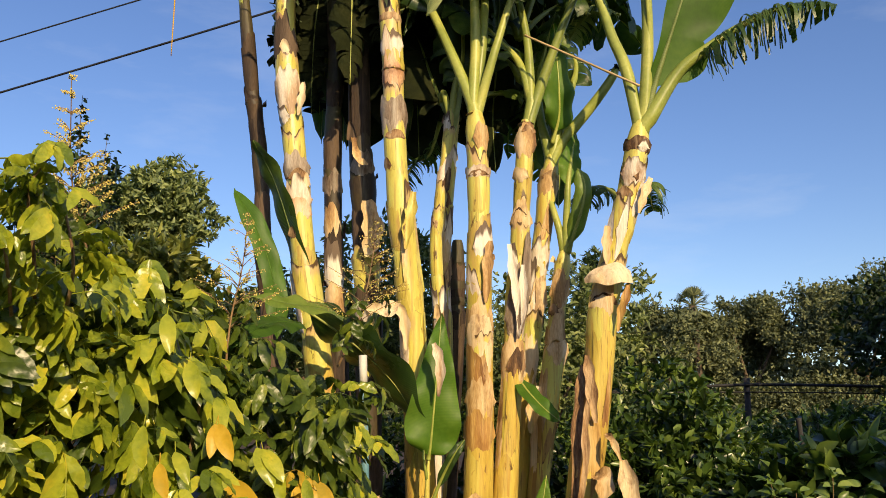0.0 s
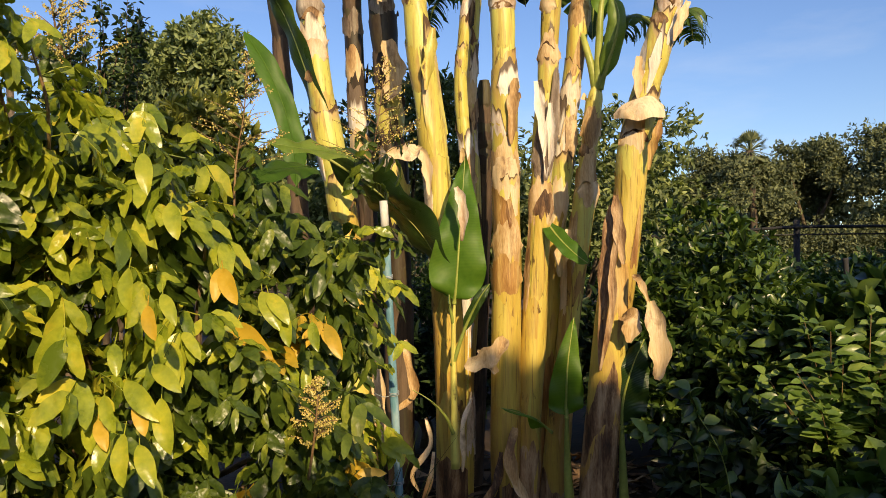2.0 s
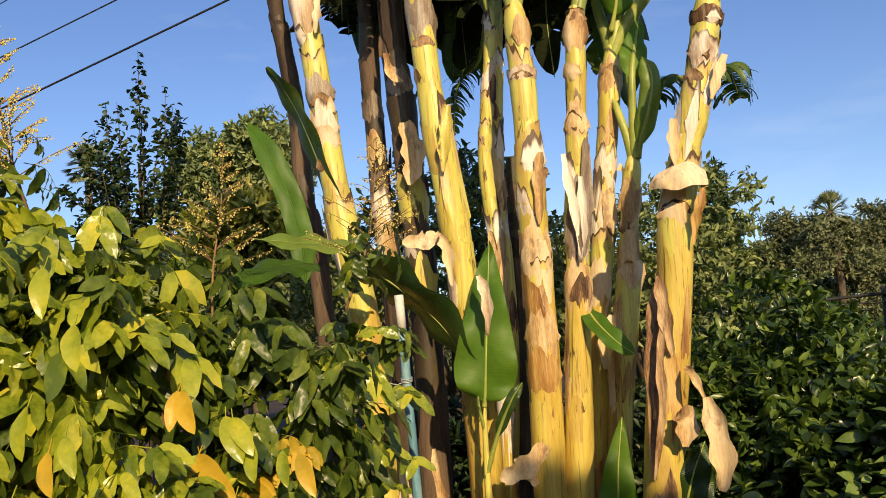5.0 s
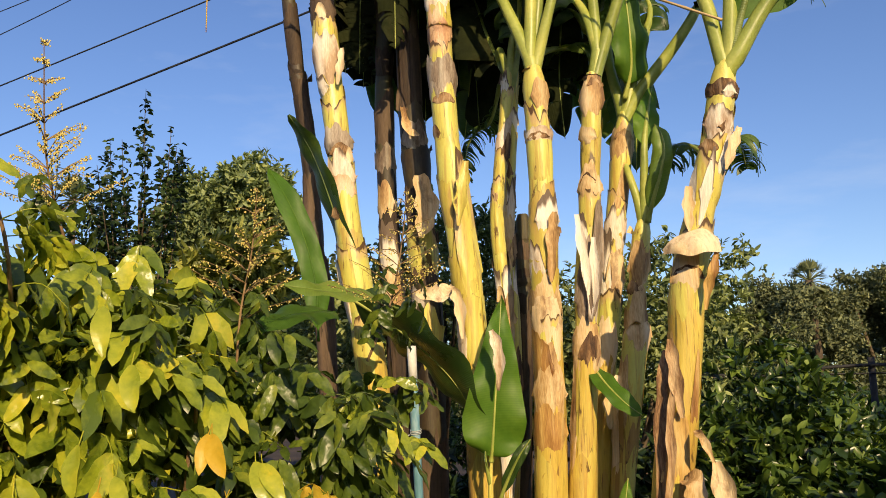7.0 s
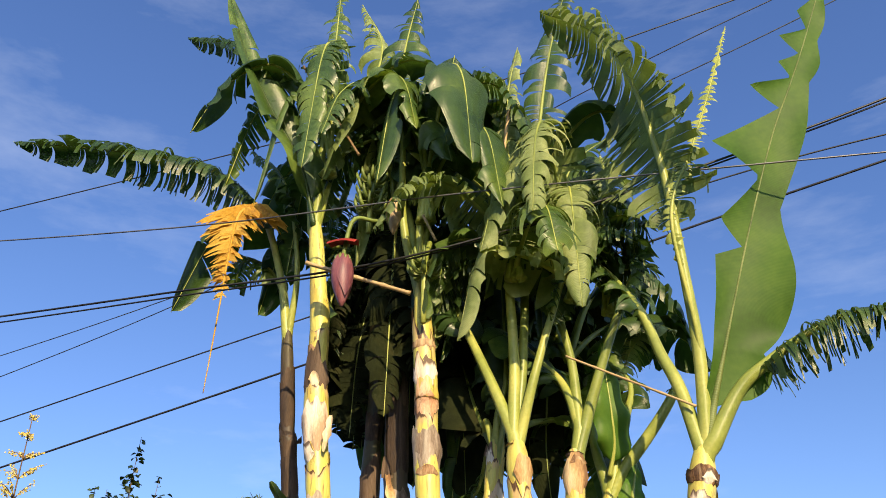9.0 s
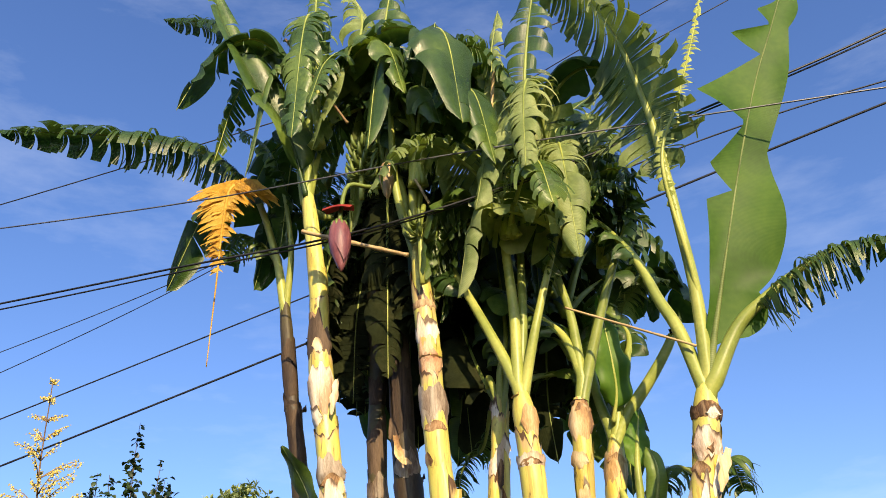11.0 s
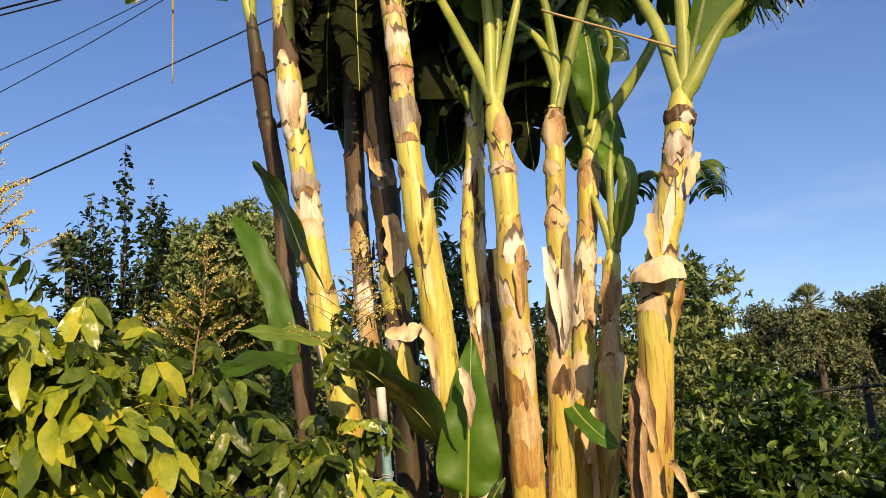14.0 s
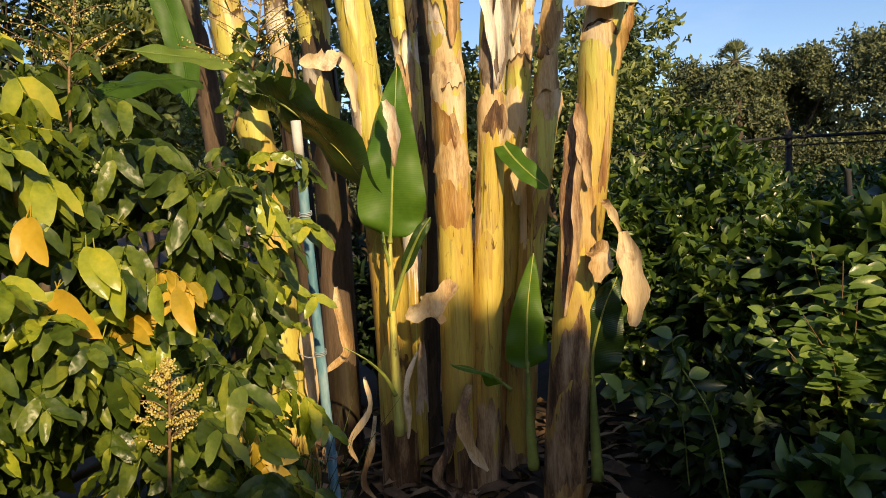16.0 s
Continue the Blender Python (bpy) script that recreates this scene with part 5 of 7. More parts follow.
# dry caps, flaps and strips that stand out on the stems
def dry_cap(owner, left, right, depth, seed=0):
    """The dried broad end of an old leaf base folded over like a cap."""
    a, b = Vector(left), Vector(right)
    rows = []
    for i in range(9):
        f = i / 8
        row = []
        for j in range(15):
            g = j / 14
            tall = 0.105 * math.sin(math.pi * (0.06 + 0.74 * g)) ** 0.8
            p = a.lerp(b, g) + UP * (tall * f - 0.02 * math.sin(g * 3.1) * (1 - f) + 0.006 * math.sin(g * 11 + seed))
            p += Vector((0, -depth * (0.35 + 0.65 * math.cos(f * 1.5)) * math.sin(math.pi * (0.1 + 0.75 * g)) + 0.02 + 0.006 * math.sin(g * 17 + f * 4), 0))
            row.append(p)
        rows.append(row)
    return part("folded_sheath", Shape().grid(rows), SHEATH, owner, "pale papery sheath end folded over")


dry_cap(stem_r, (0.764, 4.420, 2.189), (1.013, 4.420, 2.193), 0.13)
hanging_strip(stem_r, [(0.992, 4.380, 2.188), (0.969, 4.370, 2.100), (0.950, 4.390, 2.040), (0.930, 4.400, 1.930)], 0.045, RUST, seed=3)
hanging_strip(stem_r, [(0.767, 4.420, 1.808), (0.775, 4.400, 1.706), (0.784, 4.380, 1.582), (0.795, 4.380, 1.460)], 0.06, SHEATH_DARK, seed=4)
hanging_strip(stem_r, [(0.751, 4.470, 1.760), (0.721, 4.440, 1.558), (0.699, 4.430, 1.312), (0.675, 4.430, 0.923)], 0.06, SHEATH_DARK, seed=5)
hanging_strip(stem_r, [(0.760, 4.380, 1.583), (0.736, 4.370, 1.413), (0.731, 4.360, 1.247), (0.673, 4.400, 0.929)], 0.04, SHEATH_DARK, seed=6)
hanging_strip(stem_r, [(0.896, 4.420, 2.505), (0.884, 4.420, 2.399), (0.886, 4.420, 2.293)], 0.055, SHEATH, seed=7)
hanging_strip(stem_r, [(1.146, 4.440, 2.777), (1.102, 4.420, 2.679), (1.069, 4.420, 2.574)], 0.05, SHEATH, seed=8)
hanging_strip(stem_b, [(-0.176, 4.740, 2.784), (-0.197, 4.730, 2.616), (-0.220, 4.730, 2.437)], 0.07, FRESH, seed=9)
hanging_strip(stem_b, [(-0.276, 4.720, 2.128), (-0.218, 4.700, 2.023), (-0.208, 4.700, 1.852)], 0.06, SHEATH, seed=10)
hanging_strip(stem_a, [(-0.867, 4.820, 3.508), (-0.868, 4.800, 3.400), (-0.894, 4.820, 3.294)], 0.05, SHEATH, seed=11)
hanging_strip(stem_a, [(-0.268, 4.700, 2.118), (-0.313, 4.600, 2.071), (-0.427, 4.600, 2.078)], 0.09, SHEATH, "dry_leaf_flap", seed=12)
hanging_strip(stem_dim2, [(-0.512, 5.200, 2.845), (-0.472, 5.200, 2.639), (-0.509, 5.200, 2.474)], 0.13, SHEATH, seed=13)
hanging_strip(stem_dim2, [(-0.618, 5.250, 3.287), (-0.575, 5.200, 3.126), (-0.508, 5.200, 3.086)], 0.05, SHEATH, seed=14)
hanging_strip(stem_e, [(0.384, 4.820, 2.481), (0.400, 4.800, 2.328), (0.421, 4.800, 2.181), (0.443, 4.800, 1.950)], 0.05, PALE, seed=15)
hanging_strip(stem_e, [(0.464, 4.800, 2.354), (0.457, 4.800, 2.122), (0.427, 4.800, 1.922)], 0.055, PALE, seed=16)
hanging_strip(stem_g, [(0.561, 5.000, 1.653), (0.525, 4.980, 1.524), (0.508, 4.980, 1.381)], 0.08, SHEATH, seed=17)
hanging_strip(stem_c, [(0.276, 4.760, 2.490), (0.258, 4.760, 2.358), (0.242, 4.760, 2.126)], 0.06, SHEATH, seed=18)
hanging_strip(stem_c, [(0.196, 4.620, 1.069), (0.132, 4.600, 0.993), (0.053, 4.600, 0.946), (-0.028, 4.620, 0.915)], 0.10, SHEATH, "dry_leaf_flap", seed=19)
hanging_strip(stem_c, [(0.141, 4.630, 0.880), (0.100, 4.640, 0.942), (0.042, 4.660, 1.001)], 0.06, SHEATH, "dry_leaf_flap", seed=20)
hanging_strip(stem_r, [(0.789, 4.400, 1.197), (0.821, 4.340, 1.178), (0.809, 4.350, 1.073)], 0.10, SHEATH, "dry_leaf_flap", seed=21)
hanging_strip(stem_r, [(0.842, 4.380, 1.405), (0.865, 4.300, 1.373), (0.903, 4.280, 1.271)], 0.035, SHEATH, seed=22)
hanging_strip(stem_r, [(0.910, 4.280, 1.282), (0.937, 4.270, 1.146), (0.954, 4.270, 1.009), (0.933, 4.270, 0.900)], 0.10, SHEATH, "dry_leaf_end", seed=23)
for k, (x, y) in enumerate(((600, 570), (640, 730), (830, 750), (655, 800), (1000, 740), (800, 800), (740, 690))):
    px = (-0.359, 4.700, 0.813)
    cx, cz = px[0] + (x - 600) * 0.00258, px[2] - (y - 600) * 0.0027
    hanging_strip(stem_c if x > 700 else stem_a, [(cx, 4.72, cz + 0.16), (cx + rnd(-0.05, 0.05), 4.64, cz + 0.03), (cx + rnd(-0.08, 0.08), 4.62, max(0.03, cz - 0.12)), (cx + rnd(-0.12, 0.12), 4.62, max(0.02, cz - 0.22))],
                  rnd(0.025, 0.065), random.choice((SHEATH, SHEATH_DARK, SHEATH_DARK)), seed=30 + k)


hanging_strip(stem_a, [(-0.659, 4.840, 1.074), (-0.647, 4.800, 0.831), (-0.640, 4.790, 0.556), (-0.636, 4.800, 0.271)], 0.20, FRESH, "loose_sheath", seed=51)
hanging_strip(stem_a, [(-0.548, 4.800, 0.965), (-0.522, 4.760, 0.697), (-0.509, 4.760, 0.420)], 0.07, SHEATH, seed=52)


# ---- suckers in front of the clump ----
def sucker(points, r, label):
    path = spline(points, 18)
    owner = thing("banana_sucker", path[0], label, "banana sucker", "young suckers")
    part("pseudostem", Shape().tube(path, [r * (1.3 - 0.05 * i) for i in range(19)], 10), STEM if r < 0.021 else PETIOLE, owner)
    return owner


s1 = sucker([(-0.088, 4.620, 0.370), (-0.089, 4.620, 0.687), (-0.085, 4.620, 1.077), (-0.077, 4.620, 1.282)], 0.02, "young banana sucker with one broad upright leaf and a dry tip")
banana_leaf(s1, [(-0.079, 4.620, 1.257), (-0.064, 4.600, 1.359), (-0.036, 4.620, 1.683), (-0.011, 4.720, 2.061)], 0.185, bare=0.1, tears=1, droop=0.45, normal=(0.1, -1, 0.15), mat=LEAF_BRIGHT, thick=0.012, fold=0.4, tip=0.75, seed=111)
hanging_strip(s1, [(-0.046, 4.500, 1.877), (-0.018, 4.480, 1.810), (-0.005, 4.480, 1.713), (-0.020, 4.500, 1.594)], 0.055, PALE, "withered_tip", seed=41)
banana_leaf(s1, [(-0.095, 4.620, 0.923), (-0.020, 4.600, 1.128), (0.058, 4.550, 1.281), (0.118, 4.550, 1.365)], 0.03, bare=0.3, tears=1, droop=0.5, normal=(0, -1, 0.2), thick=0.012, seed=112)
banana_leaf(s1, [(-0.094, 4.600, 0.562), (-0.132, 4.550, 0.667), (-0.206, 4.500, 0.759), (-0.296, 4.500, 0.814)], 0.012, bare=0.3, tears=1, droop=0.5, thick=0.01, seed=113)
banana_leaf(s1, [(-0.085, 4.620, 1.154), (-0.098, 4.600, 1.234), (-0.102, 4.600, 1.323)], 0.012, bare=0.4, tears=1, thick=0.010, seed=114)
s2 = sucker([(0.516, 4.600, 0.200), (0.509, 4.600, 0.436), (0.511, 4.600, 0.695)], 0.022, "young banana sucker with a narrow bright green leaf")
banana_leaf(s2, [(0.509, 4.600, 0.644), (0.508, 4.600, 0.734), (0.523, 4.600, 0.950), (0.560, 4.640, 1.177)], 0.092, bare=0.08, tears=1, droop=0.3, tip=0.6, normal=(0, -1, 0.1), mat=LEAF_BRIGHT, thick=0.012, seed=115)
s3 = sucker([(0.790, 4.500, 0.179), (0.786, 4.500, 0.458), (0.785, 4.500, 0.659)], 0.022, "young banana sucker with a broad dull green leaf")
banana_leaf(s3, [(0.783, 4.500, 0.609), (0.792, 4.480, 0.762), (0.839, 4.460, 0.935), (0.901, 4.460, 1.077)], 0.125, bare=0.06, tears=1, droop=0.4, tip=0.6, normal=(-0.2, -1, 0.2), mat=LEAF, thick=0.012, seed=116)
banana_leaf(stem_g, [(0.422, 4.950, 1.719), (0.484, 4.800, 1.618), (0.569, 4.720, 1.523), (0.646, 4.700, 1.460)], 0.055, bare=0.05, tears=1, droop=0.3, normal=(0.2, -1, 0.5), mat=LEAF_BRIGHT, thick=0.009, seed=117)
banana_leaf(stem_c, [(0.432, 4.600, 0.569), (0.348, 4.550, 0.650), (0.265, 4.500, 0.691), (0.167, 4.500, 0.720)], 0.045, bare=0.1, tears=2, droop=0.7, mat=LEAF_BRIGHT, thick=0.008, seed=118)


# ---- stake with ties ----
def stake():
    foot, top = Vector((-0.362, 4.420, 0.215)), Vector((-0.422, 4.440, 1.811))
    foot = top + (foot - top) * ((top.z + 0.02) / (top.z - foot.z))
    owner = thing("garden_stake", foot, "weathered blue garden stake with a white top, tied beside the clump", "garden stake")
    cut = top.lerp(foot, 0.085)
    rng = random.Random(5)
    pts = [foot.lerp(cut, i / 16) + Vector((rng.uniform(-1, 1), rng.uniform(-1, 1), 0)) * 0.0015 for i in range(17)]
    part("shaft", Shape().tube(pts, [0.0215 + 0.001 * math.sin(i) for i in range(17)], 10), POLE_BLUE, owner)
    part("white_top", Shape().tube([cut, cut.lerp(top, 0.5), top], 0.022, 10), POLE_WHITE, owner, "chalky white painted top")
    for f in (0.22, 0.55, 0.80):
        p = top.lerp(foot, f)
        loop = Shape()
        for w in range(3):
            ring = [p + Vector((math.cos(a) * 0.026, math.sin(a) * 0.026, 0.007 * w + 0.006 * math.sin(a))) for a in (math.tau * k / 12 for k in range(13))]
            loop.tube(ring, 0.0022, 5)
        loop.tube(spline([p, p + Vector((-0.05, -0.01, -0.012)), p + Vector((-0.11, 0.02, 0.004))], 8), 0.0022, 5)
        part("tie", loop, STRING, owner, "pale twine tie")
    return owner


stake()


# ---- overhead cables ----
def cable(points, r, mat, label, n=60):
    pts = spline(points, n)
    owner = thing("overhead_cable", pts[0], label, "cable", "overhead cables")
    return part("strand", Shape().tube(pts, r, 6), mat, owner)


BLACK = "thin black overhead power cable against the sky"
cable([(-18.141, 15.000, 12.484), (-8.898, 14.200, 13.453), (-0.946, 13.500, 14.505), (7.325, 13.000, 16.736)], 0.016, CABLE, BLACK)
cable([(-6.187, 5.600, 5.575), (-2.209, 4.800, 4.925), (0.010, 4.400, 4.712), (2.458, 4.200, 4.598)], 0.0055, CABLE_GREY, "grey service cable running close past the banana crowns")
cable([(-5.784, 5.600, 4.647), (-2.267, 4.900, 4.452), (-0.237, 4.550, 4.415), (1.933, 4.500, 5.025), (3.574, 4.500, 5.661)], 0.0075, CABLE, "thick black service cable passing through the banana crowns")
cable([(-5.757, 5.600, 4.584), (-2.273, 4.920, 4.424), (-0.240, 4.570, 4.408), (1.934, 4.520, 5.016), (3.575, 4.520, 5.642)], 0.006, CABLE, "black service cable lashed to a thicker one")
cable([(-19.661, 18.000, 9.398), (-7.806, 16.000, 11.454), (2.247, 13.000, 13.315), (8.382, 12.000, 15.531)], 0.012, CABLE, BLACK)
cable([(-19.236, 18.000, 8.417), (-7.783, 16.000, 11.268), (1.937, 13.000, 13.939), (7.367, 12.000, 15.720)], 0.012, CABLE, BLACK)
cable([(-17.740, 17.000, 7.165), (-4.491, 14.500, 9.620), (3.739, 13.000, 11.136), (8.901, 12.000, 11.512)], 0.016, CABLE, BLACK)
cable([(-17.281, 17.000, 6.107), (-4.213, 14.500, 8.640), (3.027, 13.000, 10.122), (9.040, 11.000, 10.793)], 0.022, CABLE, BLACK)


# ---- the leafy hedge tree in front ----
def compound_leaf(seed, size, pairs, droop, rows_n=8, cols=(-1, -0.5, 0, 0.5, 1)):
    """A pinnate leaf of drooping glossy leaflets along +y, hanging towards -z."""
    rng = random.Random(seed)
    shape = Shape()
    n = 8
    stalk = spline([(0, 0, 0), (0, size * 0.5, size * 0.10), (0, size, -size * 0.22 * droop)], n)
    shape.tube(stalk, [0.0032 - 0.00025 * i for i in range(n + 1)], 4, cap=False)
    spots = []
    for k in range(pairs):
        f = 0.3 + 0.7 * k / max(1, pairs - 1)
        for s in (-1, 1):
            spots.append((f + rng.uniform(-0.04, 0.04), s))
    for f, s in spots:
        p = stalk[min(n, int(f * n))]
        L = size * rng.uniform(0.42, 0.70)
        W = L * rng.uniform(0.18, 0.245)
        out = Vector((s * rng.uniform(0.35, 1.0), rng.uniform(0.1, 0.7), -rng.uniform(0.4, 1.3) * droop)).normalized()
        side = out.cross(Vector((rng.uniform(-0.5, 0.5), 0.9, 0.55 + rng.uniform(-0.4, 0.4)))).normalized()
        nn = side.cross(out)
        bend, wav, fold = rng.uniform(0.05, 0.4), rng.uniform(0, 6), rng.uniform(0.08, 0.3)
        rows = []
        for i in range(rows_n + 1):
            g = i / rows_n
            w = W * (math.sin(math.pi * min(1, 0.04 + 0.93 * g ** 0.92)) ** 0.6) if 0 < i < rows_n else W * (0.12 if i == 0 else 0.03)
            c = p + out * L * g * (1 - 0.12 * bend * g) - nn * L * bend * g * g * 0.6 - UP * L * 0.25 * droop * g * g
            rows.append([c + side * w * q + nn * (abs(q) * w * fold + 0.20 * w * math.sin(g * 15 + wav + q * 2)) for q in cols])
        shape.grid(rows)
    return shape


VARIANTS, PLAIN = {}, {}   # leaves of the hedge's face, and plainer ones for its depth
for kind, mat, size in (("green", LITCHI, 0.185), ("yellow", LITCHI_YELLOW_LIT, 0.205), ("gold", LITCHI_GOLD, 0.19)):
    for store, detail in ((VARIANTS, {}), (PLAIN, {"rows_n": 5, "cols": (-1, 0, 1)})):
        store[kind] = []
        for k in range(6):
            me = compound_leaf(k * 13 + len(kind), size * (0.85 + 0.06 * k), 3 + k % 2, (0.2, 0.4, 0.6, 0.75, 0.95, 1.15)[k], **detail).mesh("leaf_" + kind)
            me.materials.append(mat)
            store[kind].append(me)


def hedge_top(x):
    """Height of the hedge's upper surface along x."""
    for (x0, z0), (x1, z1) in zip(HEDGE_LINE, HEDGE_LINE[1:]):
        if x0 <= x <= x1:
            return z0 + (z1 - z0) * (x - x0) / (x1 - x0)
    return HEDGE_LINE[0][1] if x < HEDGE_LINE[0][0] else HEDGE_LINE[-1][1]


HEDGE_LINE = [(-3.6, 1.95), (-1.5, 2.02), (-1.15, 2.02), (-1.0, 1.88), (-0.88, 1.70), (-0.70, 1.62), (-0.55, 1.60), (-0.30, 1.54), (-0.22, 1.2), (-0.14, 0.8)]


def hedge_front(x):
    return max(2.25, 3.45 + 1.25 * (x + 0.4)) if x < -0.4 else 3.45


def hedge():
    rng = random.Random(11)
    owner = thing("litchi_tree", (-1.3, 3.6, 0), "bushy tree with glossy drooping yellow-green leaflets and flower panicles", "tree")
    base = Vector((-1.3, 3.7, 0))
    part("trunk", Shape().tube(spline([base - UP * 0.1, base + Vector((0.03, 0, 0.4)), base + Vector((-0.02, 0, 0.8))], 8), [0.06 - 0.002 * i for i in range(9)], 9), BARK, owner)
    ends = []
    for k in range(26):
        x = -3.0 + 2.6 * (k + 0.5) / 26 + rng.uniform(-0.1, 0.1)
        z = hedge_top(x) * rng.uniform(0.45, 0.97)
        y = hedge_front(x) + rng.uniform(0.05, 0.5)
        end = Vector((x, y, z))
        start = base + Vector((0, 0, rng.uniform(0.2, 0.75)))
        mid = start.lerp(end, 0.55) + Vector((0, 0.05, -0.12))
        part("branch", Shape().tube(spline([start, mid, end], 10), [0.02 - 0.0014 * i for i in range(11)], 6), TWIG, owner)
        ends.append(end)
    rest = {k: ([], [], []) for k in VARIANTS}
    count = 0
    for k in range(720):
        x = rng.uniform(-3.3, -0.16)
        top = hedge_top(x)
        z = top * (1 - rng.random() ** 1.3 * 0.98)
        depth = rng.random() ** 1.4 * 0.8
        y = hedge_front(x) + depth + 0.25 * max(0, z - 1.2) - 0.12 * math.sin(x * 9 + z * 7) - 0.10 * math.sin(x * 4 - z * 11)
        if x > -0.37 - 0.24 * (y - 3.4):
            continue
        # yellower leaves to the left paint in the sun there, besides real yellowing
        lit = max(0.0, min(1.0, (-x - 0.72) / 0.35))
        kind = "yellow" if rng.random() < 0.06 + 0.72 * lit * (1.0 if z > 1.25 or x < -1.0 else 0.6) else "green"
        if rng.random() < 0.015 and z < 1.5:
            kind = "gold"
        turn = rng.uniform(0, math.tau)
        for q in range(rng.randint(4, 7)):
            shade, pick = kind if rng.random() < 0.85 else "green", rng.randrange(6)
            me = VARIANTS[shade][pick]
            yaw = turn + q * 2.4 if depth > 0.35 else 3.45 + rng.gauss(0, 0.95)
            aside = Vector((rng.gauss(0, 0.05), rng.gauss(0, 0.05), rng.gauss(0, 0.06)))
            m = Matrix.Translation(Vector((x, y, z)) + aside) @ Euler((rng.gauss(-0.05, 0.35), rng.gauss(0, 0.3), yaw)).to_matrix().to_4x4() @ Matrix.Scale(rng.uniform(0.75, 1.12) * (0.88 if x > -0.9 else 1.0), 4)
            if depth < 0.3 and count < 300 and -1.9 < x < -0.25 and z > 0.45:
                ob = new("leaf", me)
                ob.parent = owner
                ob.matrix_parent_inverse = Matrix.Translation(-owner.location)
                ob.matrix_basis = m
                count += 1
            else:
                v, f, uv = rest[shade]
                if depth >= 0.3:
                    me = PLAIN[shade][pick]
                base_i = len(v)
                mv = np.array([p.co for p in me.vertices]) @ np.array(m.to_3x3()).T + np.array(m.translation)
                v.extend(map(tuple, mv))
                f.extend([tuple(i + base_i for i in p.vertices) for p in me.polygons])
    for kind, (v, f, uv) in rest.items():
        if not v:
            continue
        me = bpy.data.meshes.new("foliage_" + kind)
        me.from_pydata(v, [], f)
        me.polygons.foreach_set("use_smooth", [True] * len(me.polygons))
        me.materials.append(VARIANTS[kind][0].materials[0])
        ob = new("foliage", me)
        ob.parent = owner
        ob.matrix_parent_inverse = Matrix.Translation(-owner.location)
        tagged(ob, kind="stuff")
    return owner


litchi = hedge()


def high_branch(points, count, seed):
    """A branch that rises from the hedge with leaves hanging off its end."""
    rng = random.Random(seed)
    path = spline(points, 12)
    part("branch", Shape().tube(path, [0.008 - 0.0004 * i for i in range(13)], 6), TWIG, litchi)
    for k in range(count):
        p = path[rng.randint(5, 12)]
        ob = new("leaf", VARIANTS["yellow"][k % 6])
        ob.parent = litchi
        ob.matrix_parent_inverse = Matrix.Translation(-litchi.location)
        ob.matrix_basis = Matrix.Translation(p) @ Euler((rng.gauss(-0.1, 0.3), rng.gauss(0, 0.3), rng.uniform(0, math.tau))).to_matrix().to_4x4() @ Matrix.Scale(rng.uniform(0.6, 0.85), 4)


def gold_leaf(at, variant, turn, size, kind="gold"):
    """A yellowed leaf at the hedge's face."""
    ob = new("leaf", VARIANTS[kind][variant])
    ob.parent = litchi
    ob.matrix_parent_inverse = Matrix.Translation(-litchi.location)
    ob.matrix_basis = Matrix.Translation(at) @ Euler((0.1, 0, turn)).to_matrix().to_4x4() @ Matrix.Scale(size, 4)




def leaflet(base, tip, kind, seed):
    """One large drooping leaflet at the hedge's face, with its midrib creased and its edges waved."""
    rng = random.Random(seed)
    base, tip = Vector(base), Vector(tip)
    out = tip - base
    side = out.cross(Vector((rng.uniform(-0.2, 0.5), -1, rng.uniform(0.1, 0.5)))).normalized()
    nn = side.cross(out).normalized()
    if nn.y > 0:
        nn = -nn
    L = out.length
    W, wav = L * rng.uniform(0.165, 0.20), rng.uniform(0, 6)
    rows = []
    for i in range(11):
        g = i / 10
        w = W * (math.sin(math.pi * min(1, 0.04 + 0.93 * g ** 0.92)) ** 0.78) if 0 < i < 10 else W * (0.12 if i == 0 else 0.03)
        c = base + out * g + nn * L * 0.16 * math.sin(math.pi * g * 0.8)
        rows.append([c + side * w * q + nn * (abs(q) * w * 0.2 + 0.08 * w * math.sin(g * 14 + wav + q * 2)) for q in (-1, -0.5, 0, 0.5, 1)])
    shape = Shape().grid(rows)
    shape.tube([base - out.normalized() * 0.02 + Vector((0, 0.02, 0.01)), base + out * 0.06], 0.0018, 4, cap=False)
    part("leaf", shape, VARIANTS[kind][0].materials[0], litchi)


